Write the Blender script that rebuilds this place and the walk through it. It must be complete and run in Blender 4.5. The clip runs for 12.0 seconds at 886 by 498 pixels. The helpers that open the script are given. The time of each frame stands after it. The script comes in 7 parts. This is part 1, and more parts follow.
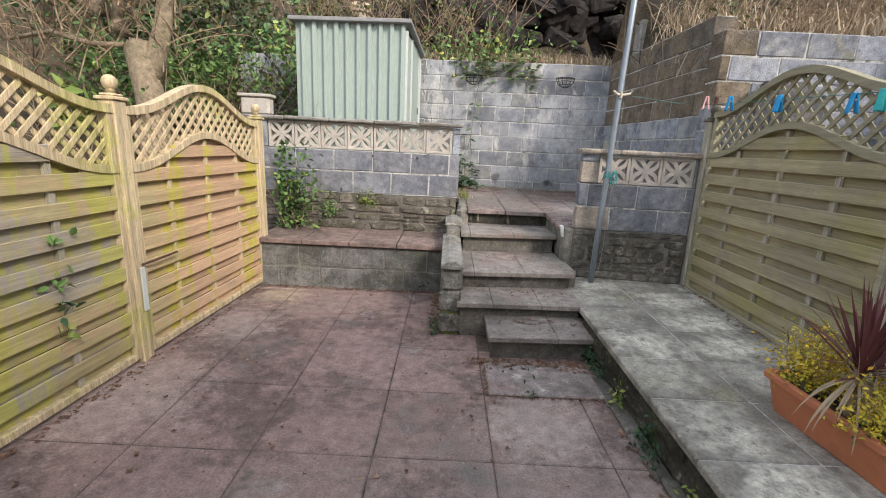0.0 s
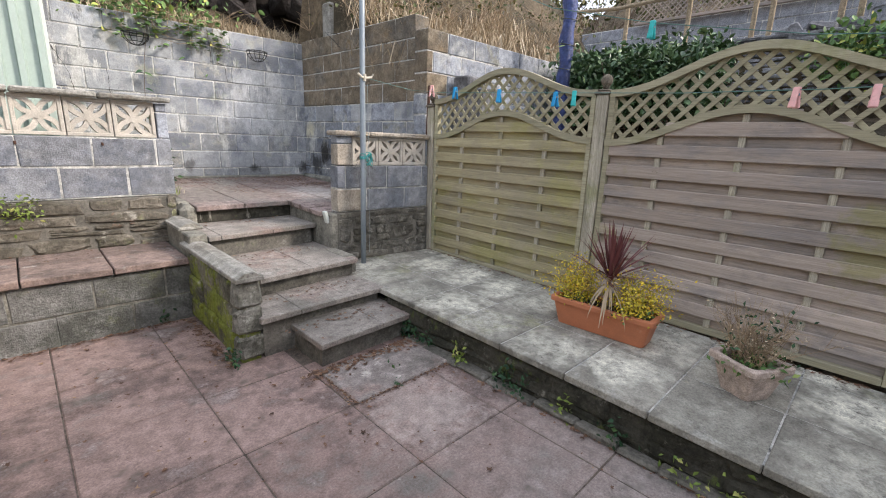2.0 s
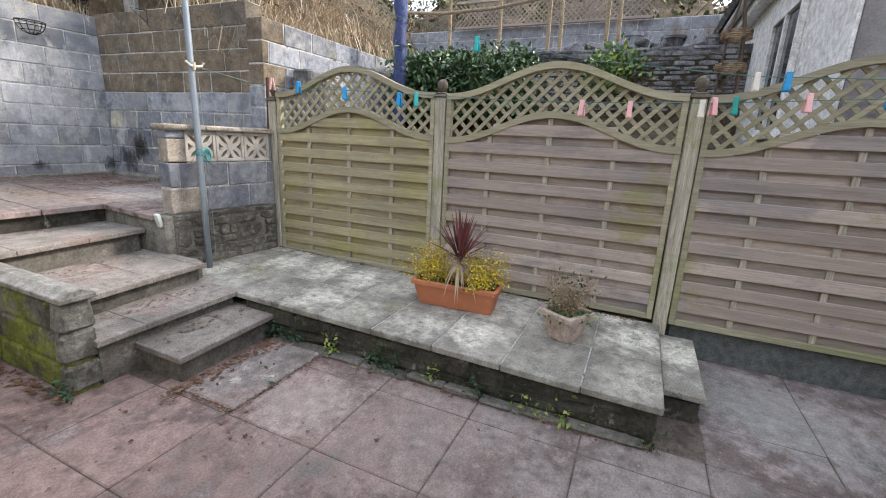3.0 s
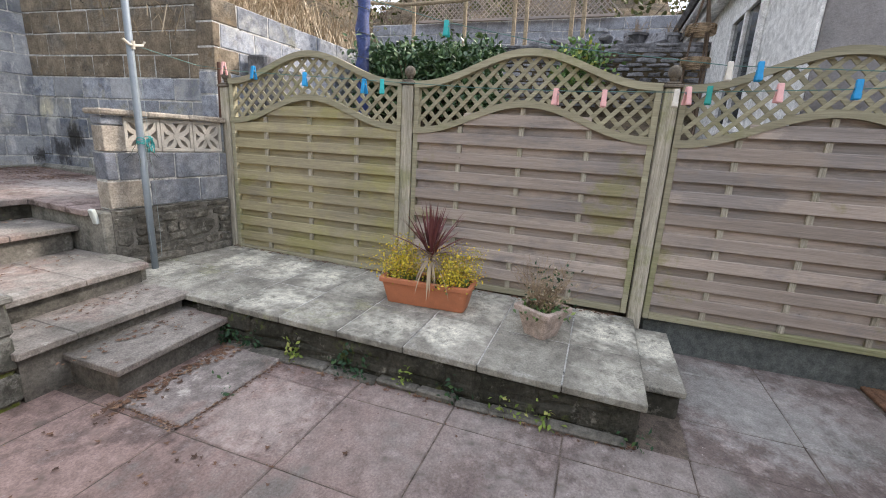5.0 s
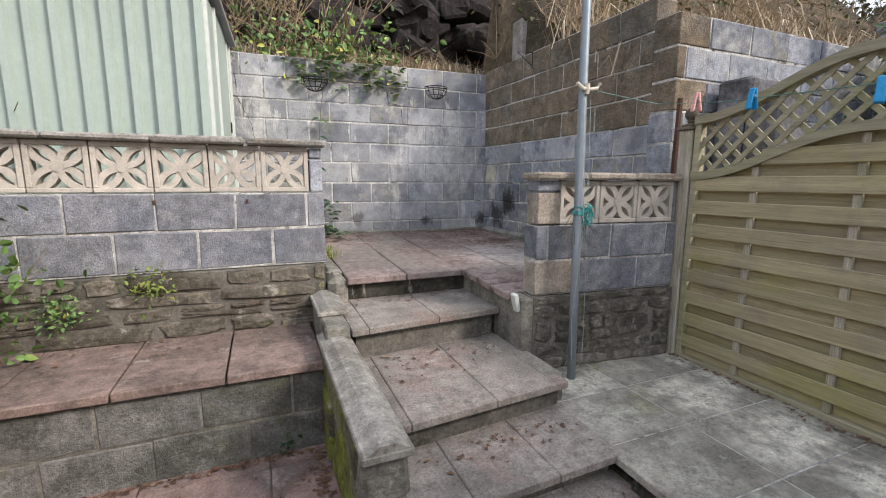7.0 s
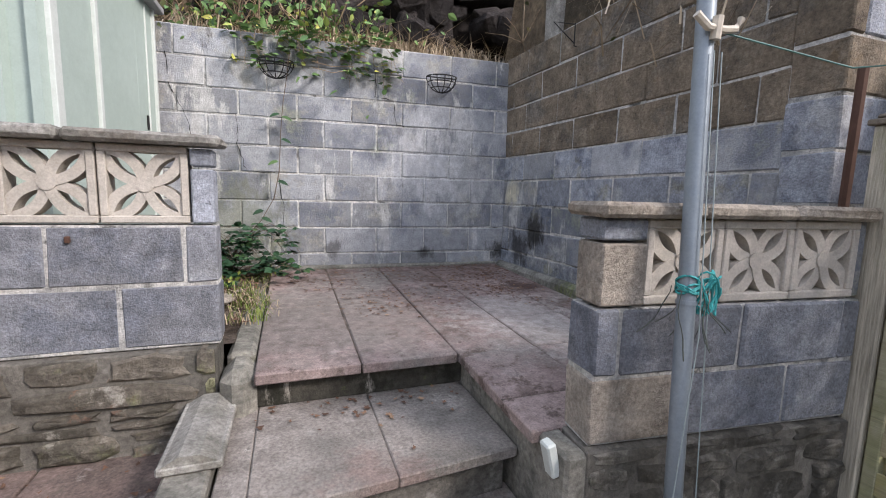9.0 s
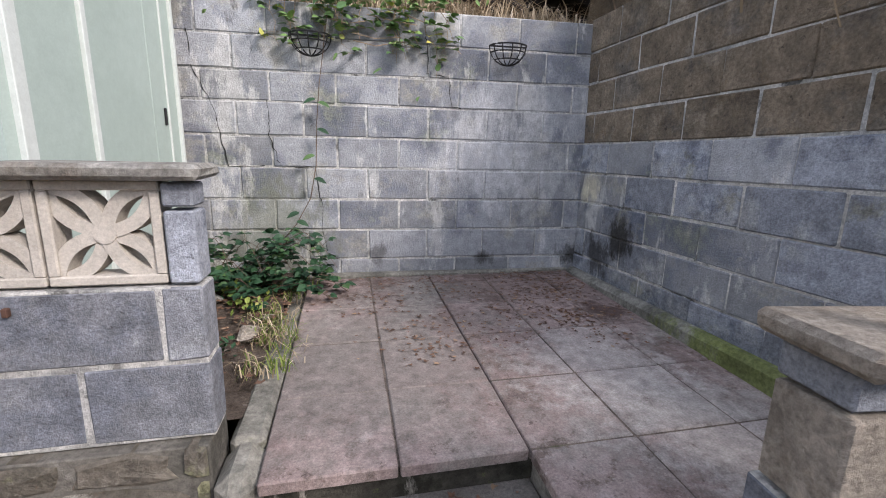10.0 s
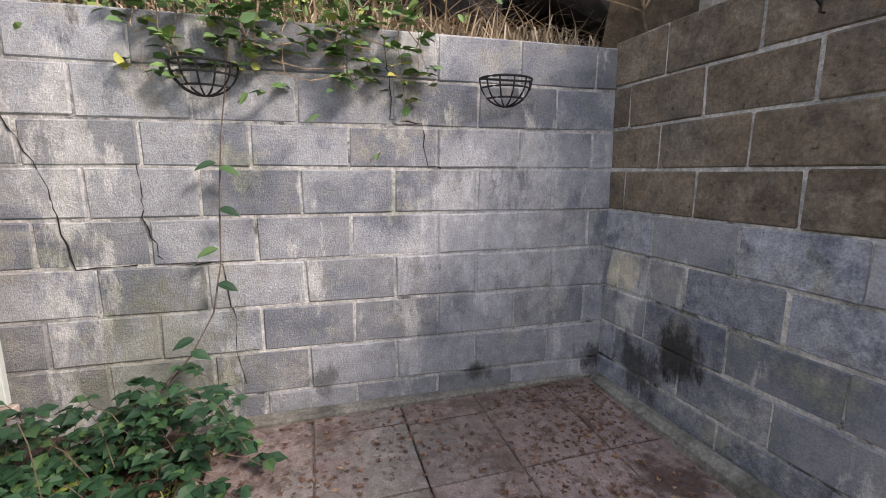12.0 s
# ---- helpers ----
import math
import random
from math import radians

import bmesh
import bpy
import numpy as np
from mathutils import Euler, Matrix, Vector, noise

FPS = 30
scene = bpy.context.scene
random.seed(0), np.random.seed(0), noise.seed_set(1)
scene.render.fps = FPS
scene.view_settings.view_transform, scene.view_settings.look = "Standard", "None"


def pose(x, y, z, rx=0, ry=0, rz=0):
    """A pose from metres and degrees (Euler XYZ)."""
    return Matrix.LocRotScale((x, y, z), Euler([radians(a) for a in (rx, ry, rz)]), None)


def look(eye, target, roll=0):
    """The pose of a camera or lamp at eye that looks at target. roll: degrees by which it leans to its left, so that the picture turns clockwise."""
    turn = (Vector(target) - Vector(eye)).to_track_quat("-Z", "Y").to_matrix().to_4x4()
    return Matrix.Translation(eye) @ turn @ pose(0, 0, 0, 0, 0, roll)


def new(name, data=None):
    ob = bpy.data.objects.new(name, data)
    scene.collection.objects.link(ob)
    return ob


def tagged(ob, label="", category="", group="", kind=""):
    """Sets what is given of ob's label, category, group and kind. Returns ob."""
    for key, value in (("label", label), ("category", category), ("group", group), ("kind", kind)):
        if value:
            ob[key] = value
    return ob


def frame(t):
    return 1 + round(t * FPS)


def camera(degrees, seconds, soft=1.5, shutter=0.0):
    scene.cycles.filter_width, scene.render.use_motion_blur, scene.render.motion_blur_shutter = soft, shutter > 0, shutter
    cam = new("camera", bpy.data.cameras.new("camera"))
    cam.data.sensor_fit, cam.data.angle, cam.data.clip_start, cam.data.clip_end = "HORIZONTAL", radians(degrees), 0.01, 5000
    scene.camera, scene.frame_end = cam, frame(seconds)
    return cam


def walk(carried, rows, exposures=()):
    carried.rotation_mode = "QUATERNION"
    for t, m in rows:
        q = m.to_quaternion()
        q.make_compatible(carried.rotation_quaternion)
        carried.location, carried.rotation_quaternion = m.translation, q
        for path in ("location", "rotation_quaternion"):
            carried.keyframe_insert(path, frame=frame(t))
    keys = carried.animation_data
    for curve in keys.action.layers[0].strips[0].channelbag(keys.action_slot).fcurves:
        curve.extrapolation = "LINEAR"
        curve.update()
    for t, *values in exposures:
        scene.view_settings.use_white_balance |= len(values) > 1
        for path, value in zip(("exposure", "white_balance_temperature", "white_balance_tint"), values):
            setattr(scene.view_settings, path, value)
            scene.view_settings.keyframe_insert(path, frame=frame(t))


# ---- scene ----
cam = camera(91.4, 12.0, soft=1.0)
PATH = [
    (0, (0.006, 0.008, 1.529), (0.0, 1.954, 1.069), 2.7),
    (0.5, (-0.294, 0.14, 1.525), (0.185, 2.025, 1.057), 2.2),
    (1, (-0.542, 0.265, 1.532), (0.196, 2.061, 1.053), 2.5),
    (1.5, (-0.72, 0.462, 1.517), (0.285, 2.123, 1.034), 1.2),
    (2, (-0.911, 0.568, 1.506), (0.456, 1.946, 1.026), 2.2),
    (2.5, (-1.103, 0.588, 1.551), (0.51, 1.663, 1.059), 2.1),
    (3, (-1.156, 0.555, 1.548), (0.615, 1.344, 1.059), 2.7),
    (3.2, (-1.145, 0.526, 1.531), (0.686, 1.173, 1.053), 3.0),
    (4.0, (-1.12, 0.47, 1.5), (0.87, 0.40, 1.04), 3.1),
    (4.8, (-1.068, 0.544, 1.474), (0.85, 0.886, 1.025), 3.2),
    (5, (-1.025, 0.658, 1.476), (0.808, 1.294, 0.991), 3.2),
    (5.3, (-0.923, 0.862, 1.489), (0.708, 1.9, 0.979), 1.0),
    (5.5, (-0.845, 0.984, 1.496), (0.597, 2.277, 0.998), -0.0),
    (6, (-0.657, 1.352, 1.466), (0.495, 2.916, 0.991), -0.0),
    (6.5, (-0.458, 1.739, 1.478), (0.573, 3.396, 1.037), 0.7),
    (7, (-0.272, 2.022, 1.518), (0.49, 3.845, 1.209), 0.2),
    (7.2, (-0.219, 2.124, 1.54), (0.508, 3.972, 1.297), 0.5),
    (8.8, (0.372, 3.05, 1.535), (1.086, 4.907, 1.306), 0.8),
    (9, (0.411, 3.211, 1.585), (1.08, 5.079, 1.334), 1.4),
    (9.5, (0.488, 3.535, 1.74), (1.062, 5.417, 1.385), 2.0),
    (10, (0.561, 3.821, 1.826), (0.984, 5.731, 1.41), 1.2),
    (10.5, (0.554, 4.207, 1.849), (0.917, 6.1, 1.313), 1.4),
    (11, (0.551, 4.488, 1.965), (0.872, 6.373, 1.372), 1.2),
    (11.5, (0.68, 4.79, 2.035), (0.94, 6.695, 1.495), 0.9),
    (12, (0.745, 4.925, 2.15), (1.325, 6.81, 1.81), 0.1),
]
walk(cam, [(t, look(eye, target, roll)) for t, eye, target, roll in PATH],
     [(0.0, 1.01, 6550, 12), (1.5, 1.18, 6550, 12), (2.5, 1.48, 6500, 12), (4.8, 1.6, 6550, 12), (5.5, 1.4, 6650, 12), (6.5, 1.08, 6550, 12), (7.0, 1.05, 6550, 13), (9.5, 1.08, 6200, 16), (11.0, 1.0, 6300, 17), (12.0, 1.08, 6650, 18)])

# ---- light ----
SUN_EL, SUN_AZ = 36.0, 140.0   # degrees; azimuth clockwise from +y
world = bpy.data.worlds.new("sky")
scene.world = world
world.use_nodes = True
wn = world.node_tree.nodes
sky = wn.new("ShaderNodeTexSky")
sky.sky_type = "NISHITA"
sky.sun_disc = False
sky.sun_elevation, sky.sun_rotation = radians(SUN_EL), radians(SUN_AZ)
sky.air_density, sky.dust_density, sky.ozone_density = 1.0, 3.0, 1.0
whiten = wn.new("ShaderNodeMixRGB")
whiten.inputs[0].default_value = 0.62
whiten.inputs[2].default_value = (6.0, 6.3, 6.8, 1)
world.node_tree.links.new(sky.outputs[0], whiten.inputs[1])
world.node_tree.links.new(whiten.outputs[0], wn["Background"].inputs[0])
wn["Background"].inputs[1].default_value = 0.134
sun = new("sun", bpy.data.lights.new("sun", "SUN"))
sun.data.energy, sun.data.angle, sun.data.color = 1.75, radians(12), (1.0, 0.92, 0.82)
sun_way = Vector((math.sin(radians(SUN_AZ)) * math.cos(radians(SUN_EL)), math.cos(radians(SUN_AZ)) * math.cos(radians(SUN_EL)), math.sin(radians(SUN_EL))))
sun.matrix_world = look(sun_way * 30, (0, 0, 0))

# ---- materials ----
def ramp_mix(nt, fac, a, b):
    m = nt.nodes.new("ShaderNodeMixRGB")
    nt.links.new(fac, m.inputs[0])
    for sock, c in ((m.inputs[1], a), (m.inputs[2], b)):
        if isinstance(c, tuple):
            sock.default_value = (*c, 1)
        else:
            nt.links.new(c, sock)
    return m.outputs[0]


def tex_noise(nt, vec, scale, detail=5, rough=0.6, lo=0.4, hi=0.6, out=None):
    """A noise, stretched to 0..1 between lo and hi."""
    n = nt.nodes.new("ShaderNodeTexNoise")
    n.inputs["Scale"].default_value, n.inputs["Detail"].default_value, n.inputs["Roughness"].default_value = scale, detail, rough
    nt.links.new(vec, n.inputs["Vector"])
    r = nt.nodes.new("ShaderNodeMapRange")
    r.inputs[1].default_value, r.inputs[2].default_value = lo, hi
    nt.links.new(n.outputs[0], r.inputs[0])
    return r.outputs[0]


def scaled(nt, vec, sx, sy, sz):
    m = nt.nodes.new("ShaderNodeMapping")
    m.inputs["Scale"].default_value = (sx, sy, sz)
    nt.links.new(vec, m.inputs["Vector"])
    return m.outputs[0]


def times(nt, a, b):
    m = nt.nodes.new("ShaderNodeMath")
    m.operation = "MULTIPLY"
    for sock, v in zip(m.inputs, (a, b)):
        if isinstance(v, (int, float)):
            sock.default_value = v
        else:
            nt.links.new(v, sock)
    return m.outputs[0]


def surface(name, base, layers=(), tint=0.0, rough=0.9, bump=0.3, bump_scale=120.0, metal=0.0, grain=(1, 1, 1), bump_dist=0.006, speck=0.55, spots=(), bloom=None, run=None):
    """A weathered surface. layers: (colour, scale, lo, hi, strength[, stretch]) laid over the base one after another in
    world space.
    tint: how far each piece differs in lightness. spots: stains and patches of painted light (colour, centre, radius,
    strength). bloom: (colour, radius, strength), a pale patch about the middle of each piece. run: (colour, way, from,
    to), a slow change of colour along a direction."""
    mat = bpy.data.materials.new(name)
    mat.use_nodes = True
    nt = mat.node_tree
    bsdf = nt.nodes["Principled BSDF"]
    vec = nt.nodes.new("ShaderNodeNewGeometry").outputs["Position"]
    info = nt.nodes.new("ShaderNodeObjectInfo")
    col = base
    if tint:
        lo = tuple(c * (1 - tint) for c in base)
        hi = tuple(min(1, c * (1 + tint)) for c in base)
        col = ramp_mix(nt, info.outputs["Random"], lo, hi)
    ragged = None
    if spots or bloom or run:
        nz = nt.nodes.new("ShaderNodeTexNoise")
        nz.inputs["Scale"].default_value, nz.inputs["Detail"].default_value, nz.inputs["Roughness"].default_value = 5.0, 7, 0.7
        nt.links.new(vec, nz.inputs["Vector"])
        ragged = nz.outputs[0]

    crisp = None
    if spots:
        nz = nt.nodes.new("ShaderNodeTexNoise")
        nz.inputs["Scale"].default_value, nz.inputs["Detail"].default_value, nz.inputs["Roughness"].default_value = 8.0, 10, 0.8
        nt.links.new(scaled(nt, vec, 1, 1, 0.45), nz.inputs["Vector"])
        crisp = nz.outputs[0]

    def blot(dist, radius, noise_amount, edge=0.35, rag=None):
        """1 inside the radius, ragged by noise, 0 outside."""
        m = nt.nodes.new("ShaderNodeMath")
        m.operation = "MULTIPLY_ADD"
        nt.links.new(rag or ragged, m.inputs[0])
        m.inputs[1].default_value = noise_amount * radius
        nt.links.new(dist, m.inputs[2])
        r = nt.nodes.new("ShaderNodeMapRange")
        r.inputs[1].default_value, r.inputs[2].default_value = radius * (edge + noise_amount * 0.5), radius * (1.0 + noise_amount * 0.5)
        r.inputs[3].default_value, r.inputs[4].default_value = 1, 0
        nt.links.new(m.outputs[0], r.inputs[0])
        return r.outputs[0]
    if run:
        d = nt.nodes.new("ShaderNodeVectorMath")
        d.operation = "DOT_PRODUCT"
        nt.links.new(vec, d.inputs[0])
        d.inputs[1].default_value = run[1]
        m = nt.nodes.new("ShaderNodeMath")
        m.operation = "MULTIPLY_ADD"
        nt.links.new(ragged, m.inputs[0])
        m.inputs[1].default_value = 2.4
        nt.links.new(d.outputs["Value"], m.inputs[2])
        r = nt.nodes.new("ShaderNodeMapRange")
        r.inputs[1].default_value, r.inputs[2].default_value = run[2] + 1.2, run[3] + 1.2
        nt.links.new(m.outputs[0], r.inputs[0])
        col = ramp_mix(nt, r.outputs[0], col, run[0])
    for lay in layers:
        c, scale, lo, hi, strength = lay[:5]
        v = scaled(nt, vec, *lay[5]) if len(lay) > 5 else vec
        half = (hi - lo) * 0.32
        f = times(nt, tex_noise(nt, v, scale, 10, 0.72, (lo + hi) / 2 - half, (lo + hi) / 2 + half), strength)
        col = ramp_mix(nt, f, col, c)
    if bloom:
        loc = nt.nodes.new("ShaderNodeTexCoord").outputs["Object"]
        ln = nt.nodes.new("ShaderNodeVectorMath")
        ln.operation = "DISTANCE"
        nt.links.new(loc, ln.inputs[0])
        wn_ = nt.nodes.new("ShaderNodeTexWhiteNoise")
        wn_.noise_dimensions = "1D"
        nt.links.new(info.outputs["Random"], wn_.inputs["W"])
        off = nt.nodes.new("ShaderNodeVectorMath")
        off.operation = "MULTIPLY_ADD"
        nt.links.new(wn_.outputs["Color"], off.inputs[0])
        off.inputs[1].default_value, off.inputs[2].default_value = (0.26, 0.22, 0.0), (-0.13, -0.11, 0.02)
        nt.links.new(off.outputs[0], ln.inputs[1])
        f = times(nt, blot(ln.outputs["Value"], bloom[1], 3.2), bloom[2])
        some = nt.nodes.new("ShaderNodeMapRange")
        some.inputs[1].default_value, some.inputs[2].default_value, some.inputs[3].default_value = 0.1, 0.75, 0.2
        nt.links.new(wn_.outputs["Value"], some.inputs[0])
        f = times(nt, f, some.outputs[0])
        f = times(nt, f, tex_noise(nt, vec, 18, 9, 0.78, 0.36, 0.5))
        col = ramp_mix(nt, f, col, bloom[0])
    for c, centre, radius, strength in spots:
        ln = nt.nodes.new("ShaderNodeVectorMath")
        ln.operation = "DISTANCE"
        nt.links.new(vec, ln.inputs[0])
        ln.inputs[1].default_value = centre
        f = times(nt, blot(ln.outputs["Value"], radius, 3.6, 0.45, crisp), strength)
        col = ramp_mix(nt, f, col, c)
    fine = tex_noise(nt, scaled(nt, vec, *grain), bump_scale, 8, 0.75, 0.25, 0.75)
    dark = nt.nodes.new("ShaderNodeMixRGB")
    dark.blend_type = "MULTIPLY"
    dark.inputs[0].default_value = min(1.0, speck * 0.9)
    if isinstance(col, tuple):
        dark.inputs[1].default_value = (*col, 1)
    else:
        nt.links.new(col, dark.inputs[1])
    g = nt.nodes.new("ShaderNodeMapRange")
    g.inputs[1].default_value, g.inputs[2].default_value = 0.2, 0.8
    g.inputs[3].default_value, g.inputs[4].default_value = 0.3, 1.7
    nt.links.new(fine, g.inputs[0])
    nt.links.new(g.outputs[0], dark.inputs[2])
    mid = nt.nodes.new("ShaderNodeMixRGB")
    mid.blend_type = "MULTIPLY"
    mid.inputs[0].default_value = speck
    g2 = nt.nodes.new("ShaderNodeMapRange")
    g2.inputs[3].default_value, g2.inputs[4].default_value = 0.33, 1.55
    nt.links.new(tex_noise(nt, scaled(nt, vec, *grain), bump_scale * 0.16, 7, 0.62, 0.3, 0.7), g2.inputs[0])
    nt.links.new(dark.outputs[0], mid.inputs[1])
    nt.links.new(g2.outputs[0], mid.inputs[2])
    nt.links.new(mid.outputs[0], bsdf.inputs["Base Color"])
    bsdf.inputs["Roughness"].default_value = rough
    bsdf.inputs["Metallic"].default_value = metal
    bsdf.inputs["Specular IOR Level"].default_value = 0.3
    if bump:
        b = nt.nodes.new("ShaderNodeBump")
        b.inputs["Strength"].default_value, b.inputs["Distance"].default_value = bump, bump_dist
        nt.links.new(fine, b.inputs["Height"])
        nt.links.new(b.outputs[0], bsdf.inputs["Normal"])
    return mat


WALLY = (1, 1, 0.35)
STAINS = [((0.66, 0.67, 0.69), (1.6, 7.1, 1.85), 0.5, 0.45), ((0.64, 0.64, 0.63), (1.95, 7.09, 1.75), 0.5, 0.45), ((0.03, 0.028, 0.024), (2.38, 7.0, 1.05), 0.14, 0.8), ((0.03, 0.028, 0.024), (1.62, 7.1, 1.03), 0.08, 0.7),
          ((0.04, 0.036, 0.03), (0.78, 7.15, 1.08), 0.09, 0.6), ((0.025, 0.023, 0.02), (2.43, 6.75, 1.1), 0.2, 0.78), ((0.025, 0.023, 0.02), (2.43, 6.5, 1.28), 0.17, 0.9), ((0.66, 0.62, 0.48), (2.42, 6.9, 1.62), 0.13, 0.85), ((0.16, 0.17, 0.09), (0.0, 7.2, 1.2), 0.5, 0.5)]
WASH = [((0.62, 0.62, 0.6), 3.4, 0.54, 0.62, 0.7, WALLY), ((0.06, 0.06, 0.055), 5.5, 0.6, 0.7, 0.7, WALLY), ((0.27, 0.29, 0.19), 1.9, 0.56, 0.68, 0.5)]
M_BLOCK = surface("grey_block", (0.33, 0.342, 0.36), [
    ((0.14, 0.155, 0.195), 1.9, 0.49, 0.6, 0.75), ((0.42, 0.405, 0.35), 2.6, 0.52, 0.64, 0.7), *WASH, ((0.30, 0.17, 0.09), 7, 0.68, 0.74, 0.6, (1, 1, 2.5))],
    tint=0.3, bump=0.7, bump_scale=95, bump_dist=0.008, spots=STAINS, speck=0.36)
M_BLOCK_BLUE = surface("blue_grey_block", (0.285, 0.305, 0.345), [
    ((0.38, 0.385, 0.38), 2.4, 0.5, 0.62, 0.7), ((0.12, 0.14, 0.185), 3.0, 0.52, 0.64, 0.7), ((0.46, 0.46, 0.44), 6, 0.59, 0.69, 0.55, WALLY), ((0.27, 0.26, 0.18), 3.3, 0.55, 0.66, 0.55), ((0.06, 0.06, 0.055), 24, 0.62, 0.7, 0.6)],
    tint=0.32, bump=0.7, bump_scale=95, bump_dist=0.008, spots=STAINS[5:8])
M_BLOCK_BROWN = surface("brown_block", (0.215, 0.175, 0.128), [
    ((0.145, 0.135, 0.12), 2.0, 0.47, 0.6, 0.75), ((0.33, 0.285, 0.22), 3.0, 0.52, 0.64, 0.6), ((0.2, 0.14, 0.075), 2.4, 0.56, 0.66, 0.6), ((0.55, 0.54, 0.5), 9, 0.66, 0.72, 0.7), ((0.05, 0.042, 0.035), 22, 0.6, 0.67, 0.75)],
    tint=0.25, bump=1.0, bump_scale=55, bump_dist=0.01)
M_MORTAR = surface("mortar", (0.60, 0.59, 0.56), [((0.3, 0.31, 0.31), 3, 0.46, 0.6, 0.7), *WASH, ((0.05, 0.05, 0.045), 2.8, 0.57, 0.64, 0.8)], bump=0.9, bump_scale=60, bump_dist=0.01, spots=STAINS)
M_BLOCK_TAN = surface("tan_block", (0.43, 0.38, 0.32), [((0.28, 0.23, 0.175), 3, 0.47, 0.6, 0.6), ((0.5, 0.46, 0.4), 6, 0.56, 0.68, 0.5)], tint=0.08, bump=1.0, bump_scale=60, bump_dist=0.01)
M_RED = surface("red_paving", (0.30, 0.215, 0.193), [
    ((0.125, 0.092, 0.085), 1.1, 0.47, 0.58, 0.75), ((0.155, 0.15, 0.138), 0.8, 0.52, 0.62, 0.75), ((0.40, 0.335, 0.315), 2.2, 0.55, 0.66, 0.65),
    ((0.115, 0.1, 0.085), 5, 0.56, 0.66, 0.6), ((0.56, 0.5, 0.47), 17, 0.62, 0.7, 0.6), ((0.1, 0.075, 0.06), 26, 0.62, 0.7, 0.6), ((0.62, 0.57, 0.53), 48, 0.66, 0.71, 0.7)], tint=0.08, bump=0.7, rough=0.85, bump_scale=80,
    speck=0.45, run=((0.275, 0.24, 0.226), (0.45, -1.0, 0), -2.2, -0.3), spots=[((0.42, 0.335, 0.3), (-1.85, 2.3, 0), 0.55, 0.7), ((0.40, 0.325, 0.3), (-1.7, 3.4, 0), 0.4, 0.6), ((0.5, 0.44, 0.41), (0.6, 2.2, 0), 0.4, 0.4), ((0.45, 0.36, 0.26), (-1.6, 4.15, 0), 0.3, 0.7), ((0.42, 0.41, 0.4), (1.8, -0.4, 0), 0.6, 0.5)])
M_GREYPAVE = surface("grey_paving", (0.27, 0.235, 0.22), [
    ((0.15, 0.135, 0.12), 1.4, 0.47, 0.6, 0.75), ((0.5, 0.46, 0.42), 3.2, 0.55, 0.64, 0.75), ((0.3, 0.205, 0.18), 1.1, 0.5, 0.62, 0.6),
    ((0.6, 0.56, 0.52), 14, 0.62, 0.7, 0.6)], tint=0.06, bump=0.7, rough=0.85, bump_scale=80)
M_PLATFORM = surface("mossy_grey_flag", (0.275, 0.26, 0.225), [
    ((0.13, 0.125, 0.108), 1.6, 0.47, 0.6, 0.7), ((0.27, 0.275, 0.14), 1.3, 0.56, 0.66, 0.55), ((0.42, 0.41, 0.38), 7, 0.56, 0.66, 0.55), ((0.085, 0.085, 0.07), 8, 0.58, 0.68, 0.6)],
    tint=0.16, bump=0.7, rough=0.9, bump_scale=80, bloom=((0.66, 0.64, 0.55), 0.32, 0.95))
M_STEP = surface("worn_step_flag", (0.285, 0.257, 0.232), [
    ((0.13, 0.125, 0.112), 1.6, 0.47, 0.6, 0.7), ((0.26, 0.18, 0.158), 1.2, 0.5, 0.62, 0.55), ((0.44, 0.42, 0.385), 4, 0.56, 0.67, 0.55),
    ((0.095, 0.09, 0.075), 8, 0.59, 0.69, 0.6), ((0.55, 0.52, 0.48), 18, 0.63, 0.7, 0.5)], tint=0.1, bump=0.7, bump_scale=80)
# riser cement, darker than the treads, with pale and green patches
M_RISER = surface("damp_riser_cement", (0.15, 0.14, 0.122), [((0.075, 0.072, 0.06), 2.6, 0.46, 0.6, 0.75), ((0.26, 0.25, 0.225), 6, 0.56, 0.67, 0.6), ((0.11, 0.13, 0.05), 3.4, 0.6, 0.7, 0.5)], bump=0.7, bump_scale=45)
M_RENDER = surface("old_cement_render", (0.23, 0.22, 0.19), [((0.1, 0.1, 0.085), 2.1, 0.45, 0.62, 0.75), ((0.35, 0.34, 0.31), 4, 0.58, 0.72, 0.5), ((0.13, 0.15, 0.05), 2.6, 0.6, 0.72, 0.5)], bump=0.7, bump_scale=45)
M_MOSSY = surface("mossy_cement", (0.2, 0.19, 0.155), [((0.075, 0.075, 0.055), 2.6, 0.46, 0.58, 0.8), ((0.2, 0.24, 0.035), 3.0, 0.45, 0.55, 0.85), ((0.40, 0.385, 0.35), 6, 0.58, 0.68, 0.6)], bump=1.0, bump_scale=35, bump_dist=0.012)
M_FILLET = surface("patchy_fillet_cement", (0.24, 0.235, 0.21), [((0.1, 0.1, 0.085), 2.1, 0.45, 0.6, 0.75), ((0.36, 0.35, 0.32), 4, 0.57, 0.68, 0.6)], bump=0.9, bump_scale=45, spots=[((0.15, 0.18, 0.05), (2.38, 5.35, 0.9), 0.55, 0.85)])
M_BED = surface("crumbly_bed_soil", (0.14, 0.108, 0.085), [((0.08, 0.058, 0.042), 7, 0.48, 0.58, 0.8), ((0.34, 0.29, 0.25), 11, 0.55, 0.64, 0.6), ((0.05, 0.038, 0.028), 24, 0.56, 0.66, 0.8)], bump=1.0, bump_scale=40, bump_dist=0.02)
